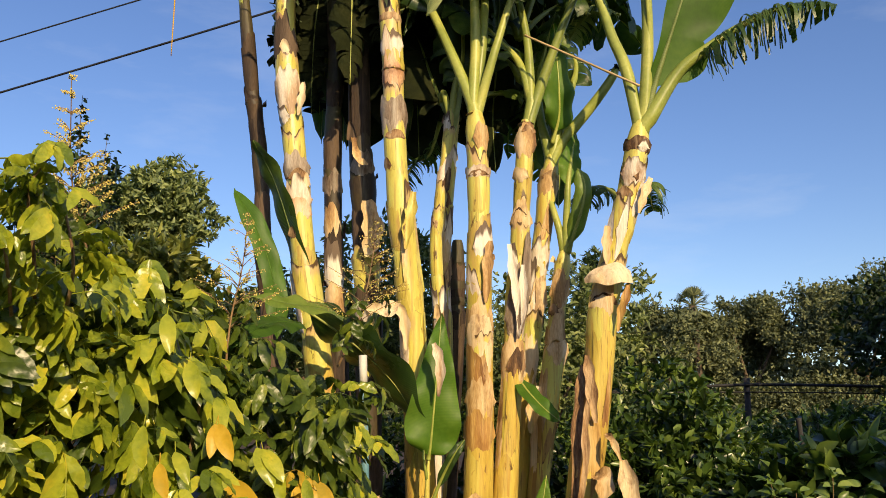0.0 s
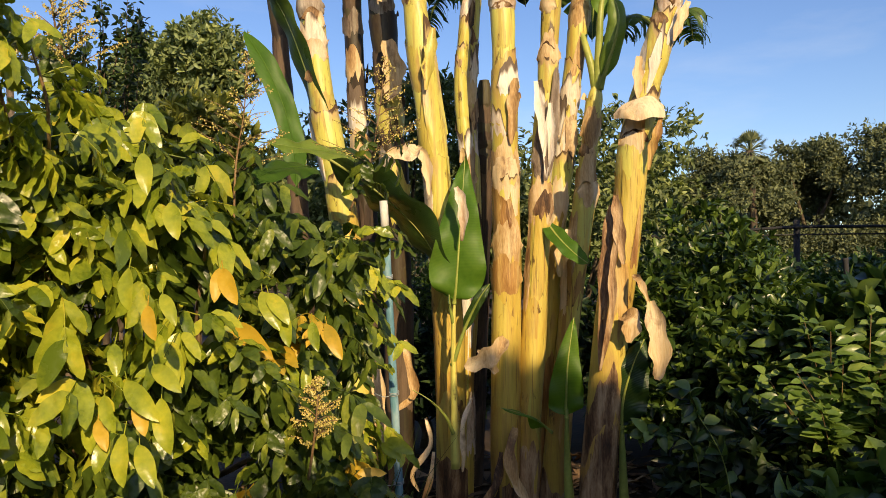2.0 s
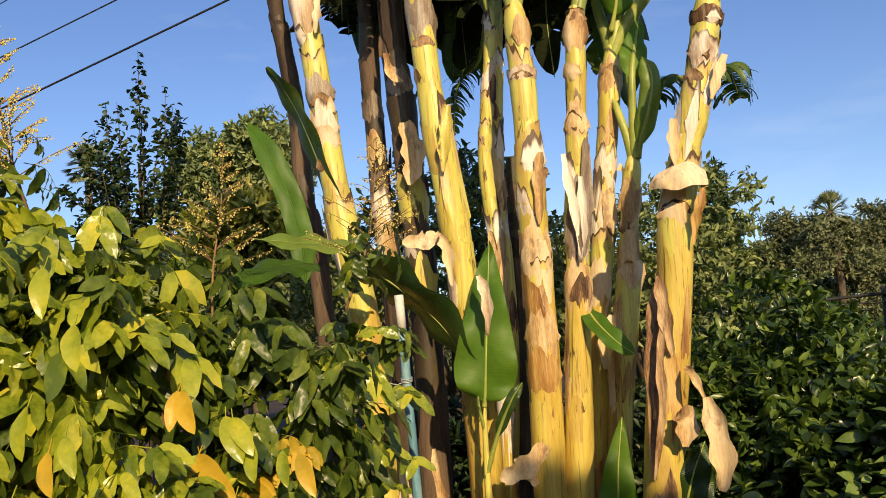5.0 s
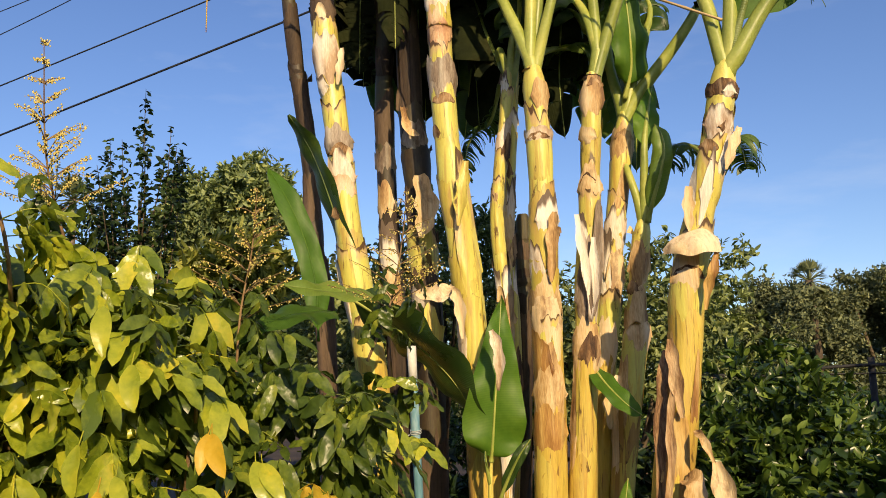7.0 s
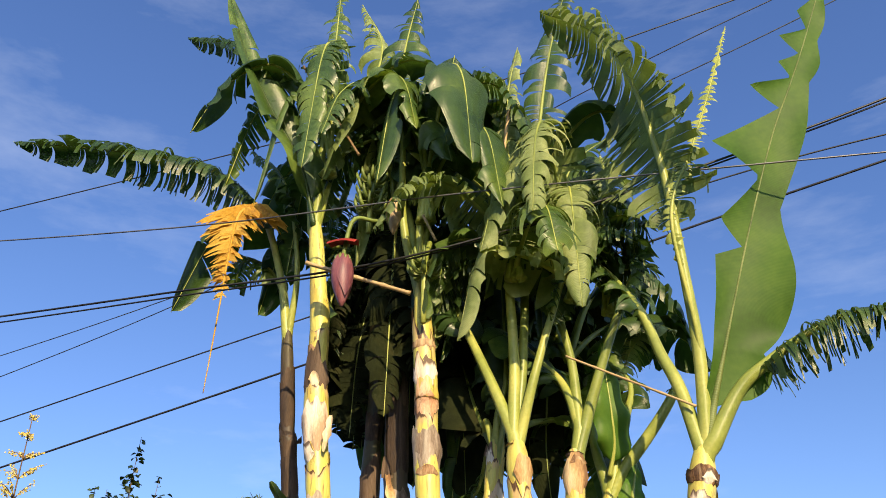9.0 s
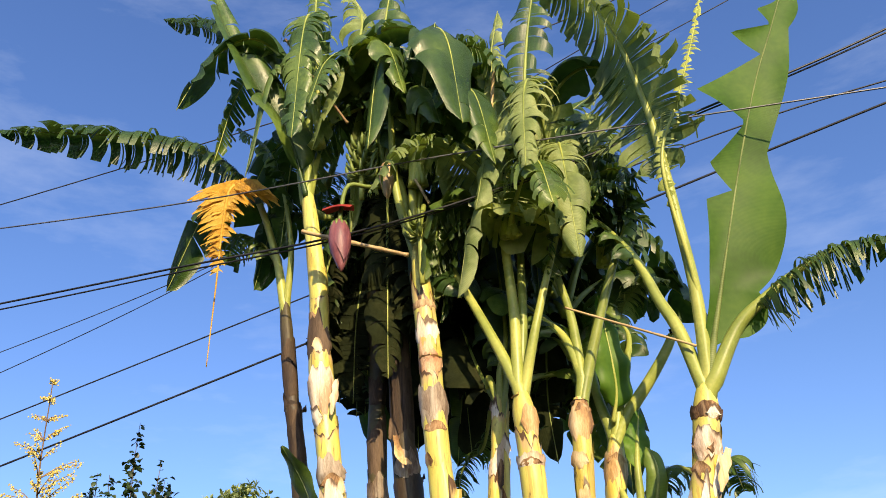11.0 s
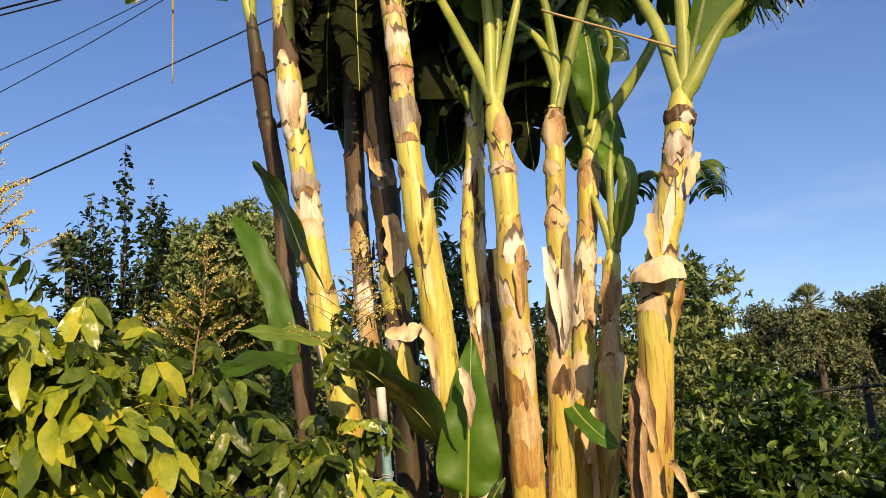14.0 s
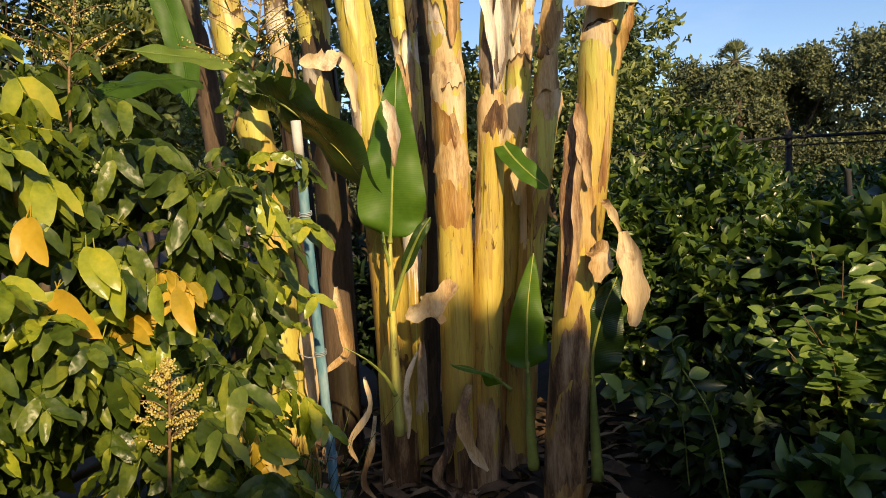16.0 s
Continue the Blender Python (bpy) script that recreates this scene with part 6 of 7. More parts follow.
LEAFLETS_LOW = (
    ((-0.741, 2.95, 1.501), (-0.742, 2.90, 1.383), "gold"), ((-0.731, 2.95, 1.500), (-0.656, 2.90, 1.374), "gold"), ((-0.687, 2.95, 1.309), (-0.802, 2.90, 1.197), "yellow"),
    ((-0.684, 2.95, 1.308), (-0.704, 2.90, 1.158), "gold"), ((-0.681, 2.95, 1.312), (-0.532, 2.90, 1.193), "gold"), ((-0.594, 2.95, 1.419), (-0.516, 2.90, 1.284), "yellow"),
    ((-0.573, 2.95, 1.414), (-0.485, 2.90, 1.303), "yellow"), ((-0.514, 2.95, 1.340), (-0.482, 2.90, 1.231), "yellow"), ((-0.421, 2.95, 1.314), (-0.384, 2.90, 1.215), "yellow"),
    ((-0.371, 2.95, 1.305), (-0.304, 2.90, 1.187), "gold"), ((-0.573, 2.95, 1.185), (-0.571, 2.90, 1.067), "yellow"), ((-0.759, 2.95, 1.134), (-0.725, 2.90, 1.029), "green"),
    ((-0.171, 2.95, 0.916), (-0.067, 2.90, 0.877), "yellow"), ((-0.187, 2.95, 0.902), (-0.111, 2.90, 0.860), "yellow"),
)
LEAFLETS_NEAR = (
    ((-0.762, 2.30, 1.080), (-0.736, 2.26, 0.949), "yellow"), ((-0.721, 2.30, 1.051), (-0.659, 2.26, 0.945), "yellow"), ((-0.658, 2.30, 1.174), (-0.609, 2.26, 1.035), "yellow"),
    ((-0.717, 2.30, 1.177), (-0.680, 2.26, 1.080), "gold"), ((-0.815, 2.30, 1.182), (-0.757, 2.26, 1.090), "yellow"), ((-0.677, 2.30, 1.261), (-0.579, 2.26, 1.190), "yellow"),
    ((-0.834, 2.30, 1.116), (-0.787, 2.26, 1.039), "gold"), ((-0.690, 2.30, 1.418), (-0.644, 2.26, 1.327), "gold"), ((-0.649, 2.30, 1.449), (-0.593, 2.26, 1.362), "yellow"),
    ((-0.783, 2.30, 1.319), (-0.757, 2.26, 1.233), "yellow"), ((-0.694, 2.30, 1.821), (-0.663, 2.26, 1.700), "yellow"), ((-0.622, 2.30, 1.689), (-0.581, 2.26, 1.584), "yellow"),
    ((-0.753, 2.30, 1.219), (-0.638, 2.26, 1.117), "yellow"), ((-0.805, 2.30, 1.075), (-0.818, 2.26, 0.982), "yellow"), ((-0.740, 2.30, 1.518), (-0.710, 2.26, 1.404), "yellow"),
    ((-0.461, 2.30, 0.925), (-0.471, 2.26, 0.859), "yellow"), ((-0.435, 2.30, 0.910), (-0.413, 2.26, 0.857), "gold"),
)
for k, (base, tip, kind) in enumerate(LEAFLETS_LOW + LEAFLETS_NEAR):
    leaflet(base, tip, kind, k)
for k, at in enumerate(((-0.397, 3.950, 1.634), (-0.373, 4.000, 1.570), (-0.446, 3.900, 1.483), (-0.390, 4.050, 1.387), (-0.439, 4.000, 1.286), (-0.421, 4.050, 1.127), (-0.483, 4.000, 1.007), (-0.445, 4.100, 0.850), (-0.497, 4.050, 0.729), (-0.441, 4.100, 0.610), (-0.499, 3.950, 0.888), (-0.496, 3.950, 1.188), (-0.546, 3.900, 0.643), (-0.476, 4.000, 0.519))):
    for q in range(2):
        gold_leaf(at, (k + 3 * q) % 6, 3.4 + 0.9 * math.sin(k * 2.3 + q * 2), 0.95, "green" if (k + q) % 3 else "yellow")
high_branch([(-1.383, 3.000, 1.402), (-1.220, 2.600, 1.774), (-1.056, 2.250, 1.983), (-1.060, 2.200, 2.148), (-1.006, 2.200, 2.251)], 12, 1)
high_branch([(-1.417, 2.950, 1.405), (-1.256, 2.550, 1.736), (-1.106, 2.200, 1.975), (-1.141, 2.150, 2.151), (-1.103, 2.100, 2.214)], 10, 2)
high_branch([(-1.347, 3.050, 1.399), (-1.165, 2.650, 1.742), (-1.016, 2.400, 1.959), (-1.018, 2.350, 2.084), (-1.016, 2.300, 2.156)], 9, 3)


def panicle(owner, points, spread, seed, dense=1.0, leaves=0):
    """An upright flower spike: stem, side twigs and many small buds."""
    rng = random.Random(seed)
    path = spline(points, 16)
    stem = part("flower_spike", Shape().tube(path, [0.006 - 0.00028 * i for i in range(17)], 6), TWIG, owner)
    buds = Shape()
    twigs = Shape()
    start = 5

    def blob(p, r):
        base = len(buds.v)
        for a, b in ((0.55, 0.8), (1.0, 0.0), (0.55, -0.8)):
            for k in range(5):
                t = k / 5 * math.tau
                buds.v.append(tuple(p + Vector((math.cos(t) * r * a, math.sin(t) * r * a, b * r))))
                buds.uv.append((k / 5, b))
        for i in range(2):
            for k in range(5):
                buds.f.append((base + i * 5 + k, base + i * 5 + (k + 1) % 5, base + i * 5 + 5 + (k + 1) % 5, base + i * 5 + 5 + k))
        buds.f.append(tuple(base + k for k in range(5))), buds.f.append(tuple(base + 14 - k for k in range(5)))

    for i in range(start, 17):
        f = (i - start) / (16 - start)
        for k in range(4):
            a = rng.uniform(0, math.tau)
            reach = spread * (1 - f) ** 0.8 * rng.uniform(0.5, 1.1) + 0.015
            d = Vector((math.cos(a), math.sin(a) * 0.8, rng.uniform(0.25, 0.7))) * reach
            end = path[i] + d
            twigs.tube(spline([path[i], path[i] + d * 0.5 + UP * 0.01, end], 4), [0.002, 0.0018, 0.0016, 0.0014, 0.001], 4)
            for q in range(int((12 + reach * 260) * dense)):
                g = rng.uniform(0.25, 1.05)
                blob(path[i] + d * g + Vector([rng.gauss(0, 0.0042) for _ in range(3)]), rng.uniform(0.0018, 0.0038))
    tagged(part("twig_spray", twigs, TWIG, stem), kind="stuff")
    tagged(part("blossom", buds, FLOWER, stem, "sprays of small yellow flower buds"), kind="stuff")
    for k in range(leaves):
        p = path[3 + k * 7 // max(1, leaves)] + Vector((math.cos(k * 2.1 + seed + math.pi / 2), math.sin(k * 2.1 + seed + math.pi / 2), 0.3)) * 0.03
        a = k * 2.1 + seed
        m = Matrix.Translation(p) @ Euler((-0.5, 0, a)).to_matrix().to_4x4() @ Matrix.Scale(0.6, 4)
        ob = new("leaf", VARIANTS["green"][k % 6])
        ob.parent = owner
        ob.matrix_parent_inverse = Matrix.Translation(-owner.location)
        ob.matrix_basis = m


panicle(litchi, [(-1.205, 2.950, 2.009), (-1.276, 2.950, 2.214), (-1.329, 2.950, 2.425), (-1.356, 2.950, 2.782)], 0.2, 1, 1.0, 9)
panicle(litchi, [(-0.854, 3.400, 1.568), (-0.839, 3.400, 1.888), (-0.800, 3.400, 2.113), (-0.782, 3.400, 2.344)], 0.22, 2, 0.34, 10)
panicle(litchi, [(-0.421, 3.600, 1.720), (-0.332, 3.600, 1.928), (-0.286, 3.600, 2.141), (-0.261, 3.600, 2.348)], 0.24, 3, 0.34, 9)
panicle(litchi, [(-0.456, 3.000, 0.764), (-0.422, 2.950, 0.901), (-0.404, 2.930, 1.010), (-0.395, 2.920, 1.120)], 0.11, 4, 0.9, 2)


# ---- bushes and trees round the clump ----
G = np.random.default_rng(4)
shrub("citrus_bush", (2.6, 7.2, 0), lumpy(G, (0, 0, 0.78), (1.6, 1.2, 0.6), 16, 0.45), 1500, 8, 0.10, 0.045, CITRUS, "dense glossy green citrus bush beyond the clump", "bush", seed=1)
shrub("citrus_bush", (1.55, 6.3, 0), lumpy(G, (0, 0, 1.0), (0.6, 0.6, 0.8), 10, 0.4), 700, 8, 0.10, 0.045, CITRUS, "upright glossy green citrus bush beside the outer stem", "bush", seed=2)
shrub("citrus_bush", (4.4, 8.4, 0), lumpy(G, (0, 0, 0.75), (1.6, 1.2, 0.55), 14, 0.45), 1100, 8, 0.10, 0.045, CITRUS, "dense citrus bush by the fence", "bush", seed=3)
shrub("garden_bush", (2.5, 4.9, 0), lumpy(G, (0, 0, 0.65), (0.95, 0.8, 0.6), 14, 0.36), 900, 7, 0.155, 0.075, CITRUS, "low broad-leaved bush beside the path, half in shade", "bush", seed=4, outline=FULL_LEAF)
shrub("garden_bush", (2.15, 3.7, 0), lumpy(G, (0, 0, 0.28), (0.75, 0.6, 0.26), 12, 0.24), 520, 7, 0.155, 0.075, CITRUS, "low broad-leaved bush in the near shade", "bush", seed=5, outline=FULL_LEAF)
shrub("garden_bush", (1.85, 5.5, 0), lumpy(G, (0, 0, 0.6), (0.6, 0.5, 0.65), 10, 0.32), 620, 7, 0.105, 0.05, CITRUS, "leafy bush filling the shade behind the outer stem", "bush", seed=14)
shrub("garden_bush", (1.45, 5.9, 0), lumpy(G, (0, 0, 0.5), (0.5, 0.4, 0.6), 8, 0.3), 500, 7, 0.105, 0.05, CITRUS, "leafy bush behind the outer stem", "bush", seed=17)
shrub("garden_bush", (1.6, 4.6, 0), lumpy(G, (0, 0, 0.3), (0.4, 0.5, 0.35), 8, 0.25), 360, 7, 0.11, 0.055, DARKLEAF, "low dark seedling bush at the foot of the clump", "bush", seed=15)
for k, (x, y) in enumerate(((3.2, 12.5), (6.2, 13.0), (9.3, 13.5), (0.0, 12.5))):
    shrub("citrus_bush", (x, y, 0), lumpy(G, (0, 0, 0.9), (1.9, 1.2, 0.7), 14, 0.55), 900, 8, 0.12, 0.055, CITRUS, "citrus bush in the orchard beyond the fence", "bush", seed=70 + k, group="orchard row")
# no shadow reaches this tree; its shade is in the leaf colour
shrub("shade_tree", (5.0, 8.0, 0), lumpy(G, (0, 0, 1.9), (1.1, 1.2, 1.1), 14, 0.6), 1400, 8, 0.10, 0.045, DARKLEAF, "small dense tree, shade put into its dark leaf colour", "tree", trunk_r=0.08, seed=6)
shrub("orchard_bush", (0.9, 8.6, 0), lumpy(G, (0, 0, 2.0), (1.3, 1.0, 1.2), 18, 0.55), 1700, 8, 0.08, 0.036, GREENLEAF, "tall olive-green orchard bush behind the stems", "bush", seed=7)
shrub("orchard_bush", (-0.9, 8.2, 0), lumpy(G, (0, 0, 2.15), (1.3, 1.0, 1.4), 20, 0.55), 1800, 8, 0.08, 0.036, GREENLEAF, "tall olive-green orchard bush behind the stems", "bush", seed=8)
# two bushes added low down, with shade as dark leaf colour
shrub("garden_bush", (-0.5, 6.5, 0), lumpy(G, (0, 0, 0.6), (0.9, 0.4, 0.7), 12, 0.36), 800, 7, 0.10, 0.045, DARKLEAF, "low bush behind the clump, shade put into its dark leaf colour", "bush", seed=18)
shrub("garden_bush", (0.8, 6.7, 0), lumpy(G, (0, 0, 0.6), (0.8, 0.4, 0.7), 12, 0.36), 800, 7, 0.10, 0.045, DARKLEAF, "low bush behind the clump, shade put into its dark leaf colour", "bush", seed=19)
X, Y, Z = (-4.582, 12.000, 3.906)
shrub("orchard_bush", (X, Y, 0), lumpy(G, (0, 0, Z * 0.66), (1.25, 0.9, Z * 0.40), 18, 0.6), 1500, 7, 0.24, 0.085, OLIVELEAF, "bushy small tree with upright yellow-green shoots", "tree", seed=9, upward=1.0)
X, Y, Z = (-6.637, 16.500, 6.958)
shrub("garden_tree", (X, Y, 0), lumpy(G, (0, 0, Z * 0.72), (1.5, 1.2, Z * 0.24), 24, 0.55), 2000, 7, 0.17, 0.07, GREENLEAF, "rounded dense green tree against the sky", "tree", trunk_r=0.12, seed=10)
X, Y, Z = (-5.138, 9.000, 3.099)
shrub("garden_tree", (X, Y, 0), lumpy(G, (0, 0, Z * 0.6), (1.3, 0.8, Z * 0.4), 14, 0.5), 1500, 8, 0.11, 0.05, GREENLEAF, "dark bushy tree behind the hedge", "tree", seed=11)
X, Y, Z = (-5.507, 8.000, 2.867)
shrub("garden_tree", (X, Y, 0), lumpy(G, (0, 0, Z * 0.6), (1.6, 0.8, Z * 0.4), 14, 0.5), 1300, 8, 0.11, 0.05, OLIVELEAF, "bushy garden tree behind the hedge", "tree", seed=16)
X, Y, Z = (-3.574, 7.600, 2.879)
shrub("garden_tree", (X, Y, 0), lumpy(G, (0, 0, Z * 0.55), (0.8, 0.7, Z * 0.4), 14, 0.45), 1500, 8, 0.10, 0.045, GREENLEAF, "dark bushy tree behind the hedge", "tree", seed=12)


def whip_tree(top, spread, seed):
    """A slender young tree of upright shoots set with small round leaves."""
    rng = random.Random(seed)
    top = Vector(top)
    base = Vector((top.x, top.y, 0))
    owner = thing("pear_tree", base, "slender young tree with small dark leaves on upright shoots", "tree")
    part("trunk", Shape().tube(spline([base, base.lerp(top, 0.4) + Vector((0.04, 0, 0)), base.lerp(top, 0.75)], 8), [0.04 - 0.003 * i for i in range(9)], 7), BARK, owner)
    pos, d, nrm = [], [], []
    for k in range(18):
        f = rng.uniform(0.3, 0.65)
        a = k * 2.4
        p0 = base.lerp(top, f)
        reach = spread * rng.uniform(0.35, 1.0) if k else 0.02
        end = Vector((p0.x + math.cos(a) * reach, p0.y + math.sin(a) * reach * 0.7, top.z * (1 - 0.30 * abs(reach / spread) ** 1.2) - rng.uniform(0, 0.15) * (k > 0)))
        path = spline([p0, p0.lerp(end, 0.45) + Vector((math.cos(a) * reach * 0.25, 0, 0)), end], 12)
        part("shoot", Shape().tube(path, [0.012 - 0.0008 * i for i in range(13)], 5), BARK, owner)
        for q in range(130):
            g = rng.random() ** 0.8
            i = min(11, int(g * 12))
            pos.append(path[i].lerp(path[i + 1], rng.random()) + Vector([rng.gauss(0, 0.03) for _ in range(3)]))
            d.append((rng.gauss(0, 1), rng.gauss(0, 1), rng.gauss(0.1, 0.6))), nrm.append((rng.gauss(0, 0.6), rng.gauss(-0.3, 0.6), 1))
    n = len(pos)
    g = np.random.default_rng(seed)
    v, one, n = leaf_cloud(np.array([tuple(p) for p in pos]), np.array(d), np.array(nrm), 0.075 * g.uniform(0.7, 1.2, n), 0.056 * g.uniform(0.7, 1.2, n))
    tagged(part("crown", cloud_mesh("crown", v, one, n, DARKLEAF), DARKLEAF, owner), kind="stuff")


whip_tree((-3.770, 7.800, 4.603), 0.9, 3)
whip_tree((-4.390, 8.200, 4.143), 0.35, 4)
X, Y, Z = (3.871, 25.000, 5.640)
shrub("conifer", (X, Y, 0), [((0.12 * (k % 2), 0, Z * (0.1 + 0.125 * k)), (1.35 - 0.15 * k,) * 2 + (Z * 0.1,)) for k in range(8)], 2600, 7, 0.22, 0.07, DARKLEAF, "tall dark conifer beyond the orchard", "tree", trunk_r=0.2, seed=13)
for k, (x, y, w, h) in enumerate(((7.6, 30, 2.6, 5.3), (10.6, 31, 2.8, 5.7), (14.2, 30, 3.6, 6.7), (18.3, 31, 3.4, 6.3), (23, 32, 4.2, 6.6), (29, 34, 4.5, 7.4), (4.0, 31, 3.0, 5.0), (0, 32, 3.0, 4.6), (-4, 32, 4, 5), (-10, 33, 4, 5), (-17, 34, 5, 5.4), (-25, 36, 6, 6), (37, 38, 6, 8))):
    shrub("distant_tree", (x, y, 0), lumpy(G, (0, 0, h * 0.6), (w * 0.75, w * 0.7, h * 0.42), 30, w * 0.25) + [((dx * w, -0.5, h * 0.16), (w * 0.45, w * 0.4, h * 0.26)) for dx in (-0.8, -0.4, 0, 0.4, 0.8)], 6500 if 5 < x < 20 else 1200, 7, 0.15, 0.085, FARLEAF_HAZED, "distant broad dull green tree on the skyline", "tree", limbs=3, trunk_r=0.14, seed=20 + k, group="skyline trees", shoot_len=0.4, inner=0.6, outline=FAR_LEAF)


def palm(top, crown_r, seed):
    rng = random.Random(seed)
    top = Vector(top)
    owner = thing("distant_palm", Vector((top.x, top.y, 0)), "distant fan palm with a round head above the trees", "palm tree")
    part("trunk", Shape().tube([Vector((top.x, top.y, 0)), Vector((top.x + 0.1, top.y, top.z * 0.5)), top], [0.13, 0.12, 0.12], 8), BARK, owner)
    for k in range(38):
        a, b = rng.uniform(0, math.tau), rng.uniform(-0.9, 1.4)
        d = Vector((math.cos(a) * math.cos(b), math.sin(a) * math.cos(b), math.sin(b)))
        fan = Shape()
        c = top + d * crown_r * 0.55
        side = d.cross(UP).normalized() if abs(d.z) < 0.98 else Vector((1, 0, 0))
        fan.tube([top, c], 0.02, 4)
        for q in range(11):
            t = (q / 10 - 0.5) * 2.4
            e = c + (d * math.cos(t) + side * math.sin(t)) * crown_r * 0.45 - UP * crown_r * 0.08 * abs(t)
            w = (side * math.cos(t) - d * math.sin(t)) * crown_r * 0.035
            fan.grid([[c - w * 0.3, c + w * 0.3], [c.lerp(e, 0.6) - w, c.lerp(e, 0.6) + w], [e - w * 0.1, e + w * 0.1]])
        part("frond", fan, FARLEAF_HAZED, owner)


shrub("distant_hedge", (4, 36, 0), [((x * 3.0, 0.4 * (x % 3), 1.4), (2.2, 1.0, 1.9)) for x in range(-13, 14)], 9000, 7, 0.45, 0.28, FARLEAF_HAZED, "low distant hedge along the far side of the orchard", "hedge", trunk_r=0.1, seed=60, limbs=0, outline=FAR_LEAF)


palm((8.038, 29.000, 4.720), 0.75, 5)
palm((-16.738, 26.000, 8.253), 0.9, 6)


# ---- fence and far stake ----
def fence():
    foot = Vector((3.234, 9.400, 1.738))
    owner = thing("garden_fence", (foot.x, foot.y, 0), "dark weathered post and rail garden fence among bushes", "fence")
    for dx in (0, 2.4, -2.4):
        part("post", Shape().tube([Vector((foot.x + dx, 9.4, -0.05)), Vector((foot.x + dx, 9.4, 0.9)), Vector((foot.x + dx + 0.01, 9.4, foot.z + 0.06))], [0.038, 0.036, 0.034], 8), FENCE, owner)
    part("rail", Shape().tube(spline([(foot.x - 2.5, 9.36, foot.z - 0.05), (foot.x - 1.2, 9.36, foot.z - 0.09), (foot.x, 9.36, foot.z - 0.02), (foot.x + 2.5, 9.36, foot.z - 0.06)], 20), 0.017, 7), FENCE, owner)
    part("wire", Shape().tube(spline([(foot.x - 2.5, 9.35, foot.z - 0.12), (foot.x, 9.35, foot.z - 0.10), (foot.x + 2.5, 9.35, foot.z - 0.13)], 16), 0.008, 5), CABLE, owner)


fence()
cane("garden_stick", (2.652, 6.500, 1.432), (2.698, 6.500, 0.803), 0.02, "dark stake standing among the bushes", FENCE)

# ---- grass tuft beside the stake ----
def grass_tuft(at, count, tall, seed):
    rng = random.Random(seed)
    at = Vector(at)
    shape = Shape()
    for k in range(count):
        p = Vector((at.x + rng.gauss(0, 0.09), at.y + rng.gauss(0, 0.06), 0.0))
        h = tall * rng.uniform(0.5, 1.1)
        d = Vector((rng.gauss(0, 0.25), rng.gauss(0, 0.2), 1)) * h
        side = Vector((1, rng.gauss(0, 0.4), 0)).normalized() * 0.0028
        mid = p + d * 0.55
        end = p + d + Vector((rng.gauss(0, 0.05), 0, -0.03))
        shape.grid([[p - side, p + side], [mid - side * 0.8, mid + side * 0.8], [end - side * 0.1, end + side * 0.1]])
    return tagged(part("grass_tuft", shape, CITRUS), "thin green grass tuft at the foot of the clump", "grass", kind="stuff")


grass_tuft((-0.546, 4.300, 0.416), 110, 0.62, 3)


# ---- climbing weed ----
def weed(points, count, size, seed):
    rng = np.random.default_rng(seed)
    path = spline(points, 20)
    owner = thing("weed_vine", path[0], "thin weed vine with small bright green leaves", "weed")
    part("stem", Shape().tube(path, 0.003, 5), PETIOLE, owner)
    at = np.array([tuple(path[i]) for i in rng.integers(3, 21, count)])
    v, one, n = leaf_cloud(at, rng.normal(0, 1, (count, 3)) * np.array([1, 0.6, 0.7]), rng.normal(0, 0.4, (count, 3)) + np.array([0.3, -0.6, 0.8]), size * rng.uniform(0.6, 1.2, count), size * 0.6 * rng.uniform(0.7, 1.2, count), outline=FULL_LEAF)
    tagged(part("foliage", cloud_mesh("foliage", v, one, n, CITRUS), CITRUS, owner), kind="stuff")


weed([(1.141, 4.300, 0.224), (1.096, 4.250, 0.571), (0.936, 4.200, 0.660), (0.814, 4.200, 0.641)], 26, 0.09, 1)
weed([(1.247, 4.100, 0.255), (1.192, 4.100, 0.568), (1.072, 4.100, 0.792), (1.054, 4.100, 0.880)], 30, 0.10, 2)



def sprig_bush(base, tips, seed):
    """An open bush of arching shoots, each ending in a rosette of broad pointed leaves."""
    rng = np.random.default_rng(seed)
    base = Vector(base)
    owner = thing("sprig_bush", base, "open broad-leaved bush with sunlit shoot tips by the path", "bush")
    pos, way, nrm, size = [], [], [], []
    for tip in tips:
        tip = Vector(tip)
        root = base + Vector((rng.normal(0, 0.08), rng.normal(0, 0.08), 0))
        path = spline([root, root.lerp(tip, 0.5) + Vector((0, 0.05, 0.12)), tip], 14)
        part("shoot", Shape().tube(path, [0.007 - 0.0004 * i for i in range(15)], 5), TWIG, owner)
        for i in range(4, 15):
            for k in range(3 if i < 13 else 5):
                a = i * 2.4 + k * 2.1 + rng.normal(0, 0.4)
                out = Vector((math.cos(a), math.sin(a), rng.uniform(0.0, 0.7)))
                pos.append(tuple(path[i] + out * 0.02)), way.append(tuple(out)), nrm.append((rng.normal(0.3, 0.35), rng.normal(-0.8, 0.35), 0.75))
                size.append(0.115 if i < 12 else 0.085)
    size = np.array(size) * rng.uniform(0.7, 1.2, len(size))
    v, one, n = leaf_cloud(np.array(pos), np.array(way), np.array(nrm), size, size * 0.5, bend=0.3, outline=FULL_LEAF)
    tagged(part("foliage", cloud_mesh("foliage", v, one, n, SPRIG), SPRIG, owner), kind="stuff")


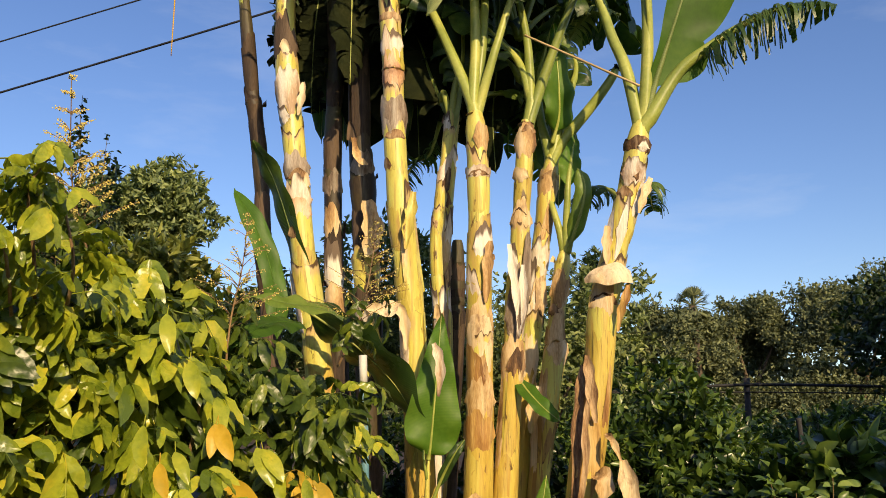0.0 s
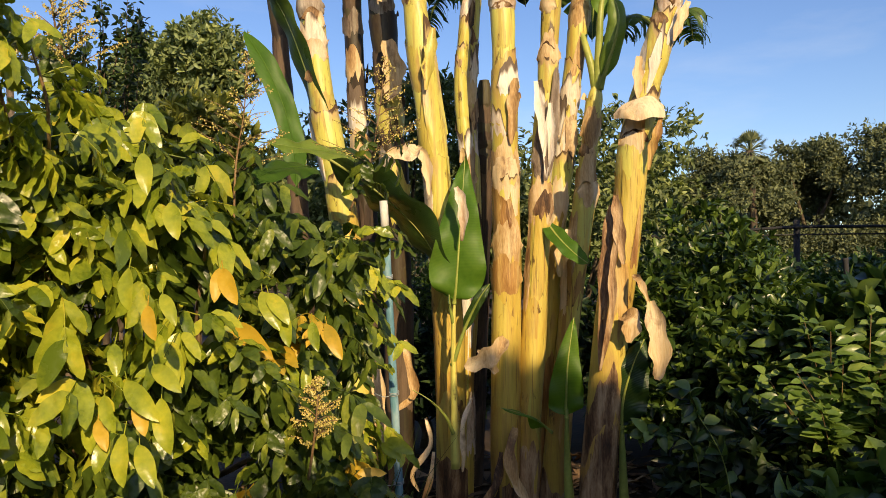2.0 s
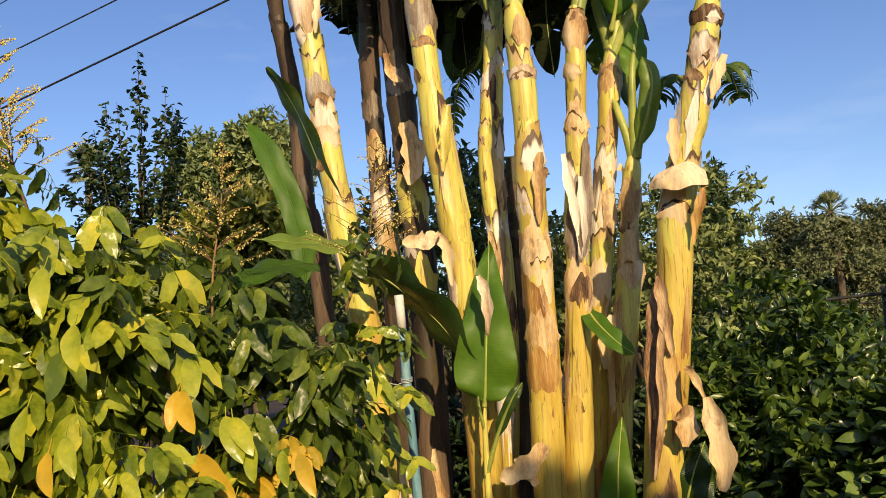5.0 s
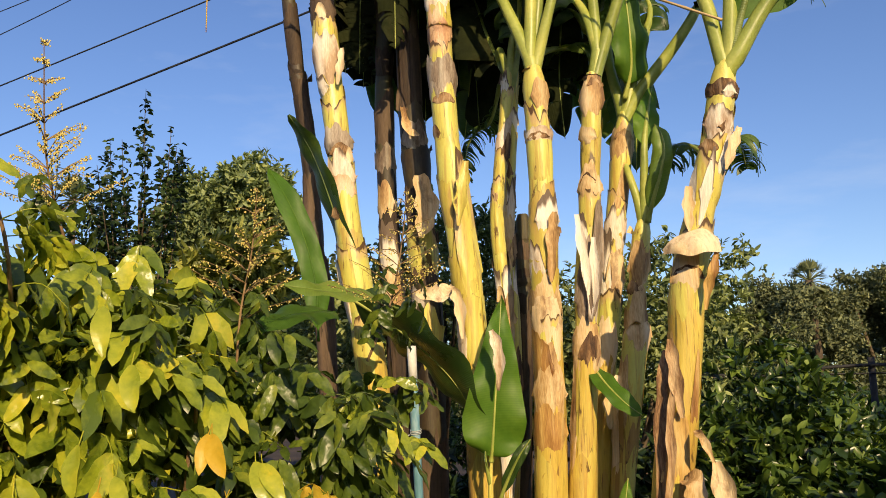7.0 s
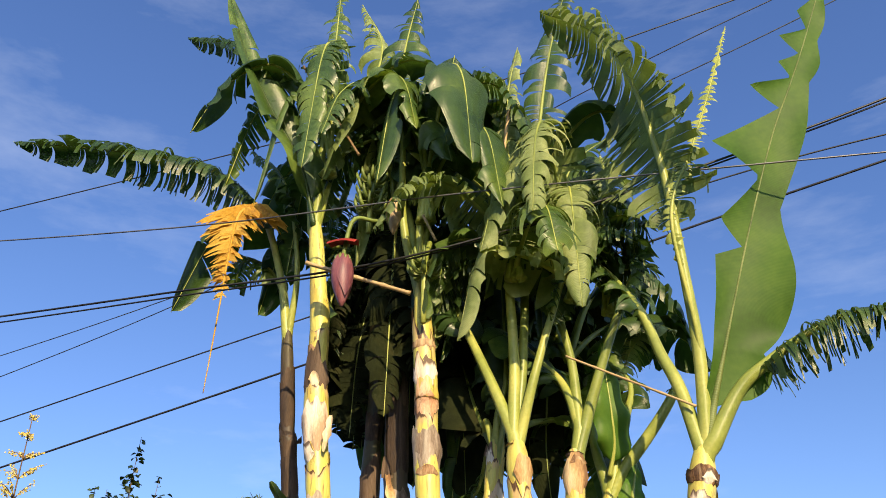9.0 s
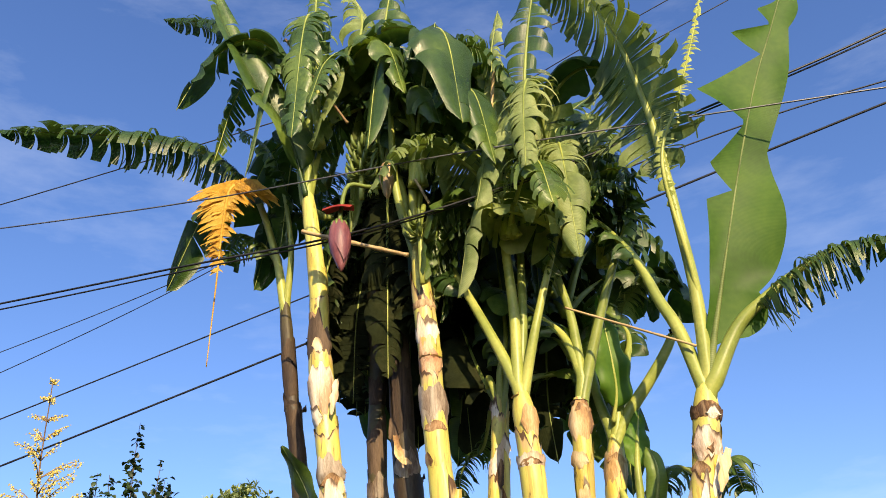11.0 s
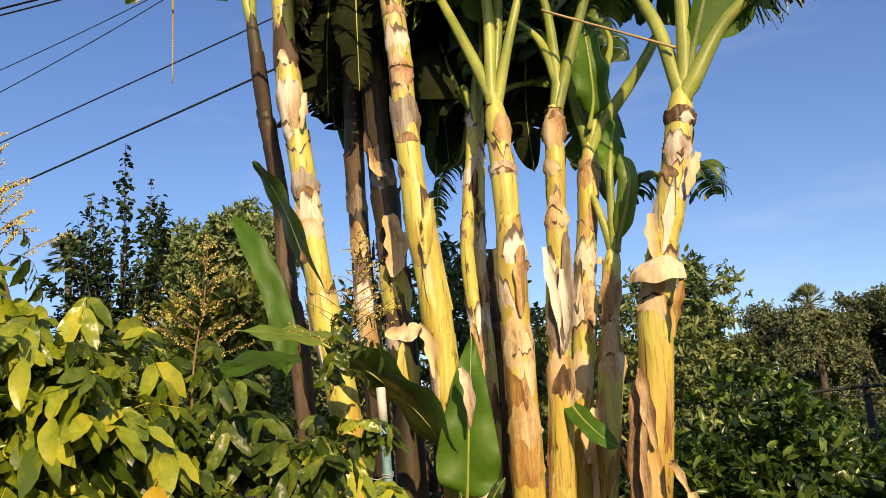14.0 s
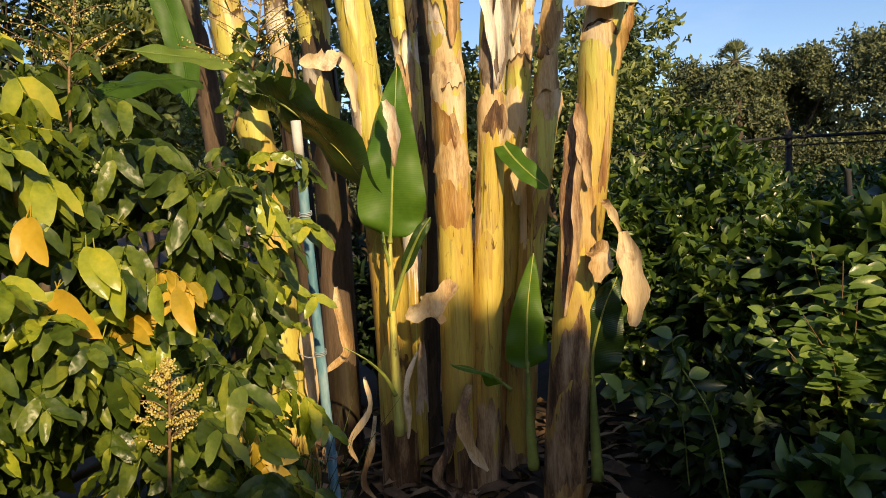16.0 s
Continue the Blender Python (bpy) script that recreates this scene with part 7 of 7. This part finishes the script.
sprig_bush((1.85, 4.35, 0), [(1.601, 4.200, 1.180), (1.770, 4.200, 0.994), (1.420, 4.180, 0.930), (1.727, 4.200, 0.772), (1.700, 4.150, 1.140), (1.900, 4.200, 1.230), (1.960, 4.150, 1.050), (1.530, 4.100, 0.960), (1.620, 4.050, 0.780), (2.050, 4.200, 1.160), (1.480, 4.120, 0.820), (1.900, 4.100, 0.860)], 6)
sprig_bush((2.25, 4.75, 0), [(2.05, 4.70, 1.20), (2.20, 4.60, 1.05), (2.35, 4.70, 1.30), (2.50, 4.60, 1.15), (2.00, 4.50, 0.92), (2.40, 4.50, 0.95), (2.60, 4.70, 1.32), (2.15, 4.60, 1.28)], 7)
weed([(1.129, 4.500, 4.346), (1.083, 4.500, 4.733), (1.228, 4.500, 5.071), (1.396, 4.500, 5.368)], 26, 0.075, 5)

# ---- leaf litter at the clump's foot ----
g = np.random.default_rng(9)
n = 900
pos = np.stack([g.uniform(-1.2, 2.2, n), g.uniform(3.9, 6.2, n), g.uniform(0.03, 0.07, n)], 1)
v, one, n = leaf_cloud(pos, g.normal(size=(n, 3)) * np.array([1, 1, 0.15]), np.tile([0.1, 0.1, 1.0], (n, 1)) + g.normal(0, 0.3, (n, 3)), g.uniform(0.08, 0.28, n), g.uniform(0.03, 0.09, n))
tagged(part("leaf_litter", cloud_mesh("leaf_litter", v, one, n, LITTER), LITTER), "brown dead leaves lying on the soil under the clump", "leaf litter", kind="stuff")

# ---- unseen trees added behind the camera to shade the low growth ----
ROW = ((2.1, 3.7), (2.8, 4.1), (3.5, 4.78), (4.5, 4.2), (5.7, 5.3), (6.6, 5.9), (7.6, 7.2), (8.7, 8.0), (9.8, 8.4), (10.9, 9.0), (12.0, 9.4))
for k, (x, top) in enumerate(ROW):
    shrub("light_blocking_tree", (x, -3.0, 0), [((0, 0, z), (0.6, 0.6, 0.8)) for z in np.linspace(0.6, top - 0.7, 7)], 800, 8, 0.30, 0.15, DARKLEAF, "unseen leafy tree added to shade the low bushes and stem feet", "tree", trunk_r=0.1, seed=50 + k, limbs=4, group="boundary trees", outline=FAR_LEAF)
# more unseen trees, added only to dim the sky light in shaded parts
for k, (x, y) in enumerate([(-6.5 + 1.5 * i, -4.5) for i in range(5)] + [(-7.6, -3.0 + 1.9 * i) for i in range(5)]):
    shrub("light_blocking_tree", (x, y, 0), [((0, 0, z), (0.8, 0.8, 0.9)) for z in np.linspace(0.7, 4.6, 5)], 380, 8, 0.36, 0.2, DARKLEAF, "unseen leafy tree added to cut sky light from behind and left", "tree", trunk_r=0.1, seed=80 + k, limbs=4, group="boundary trees", outline=FAR_LEAF)
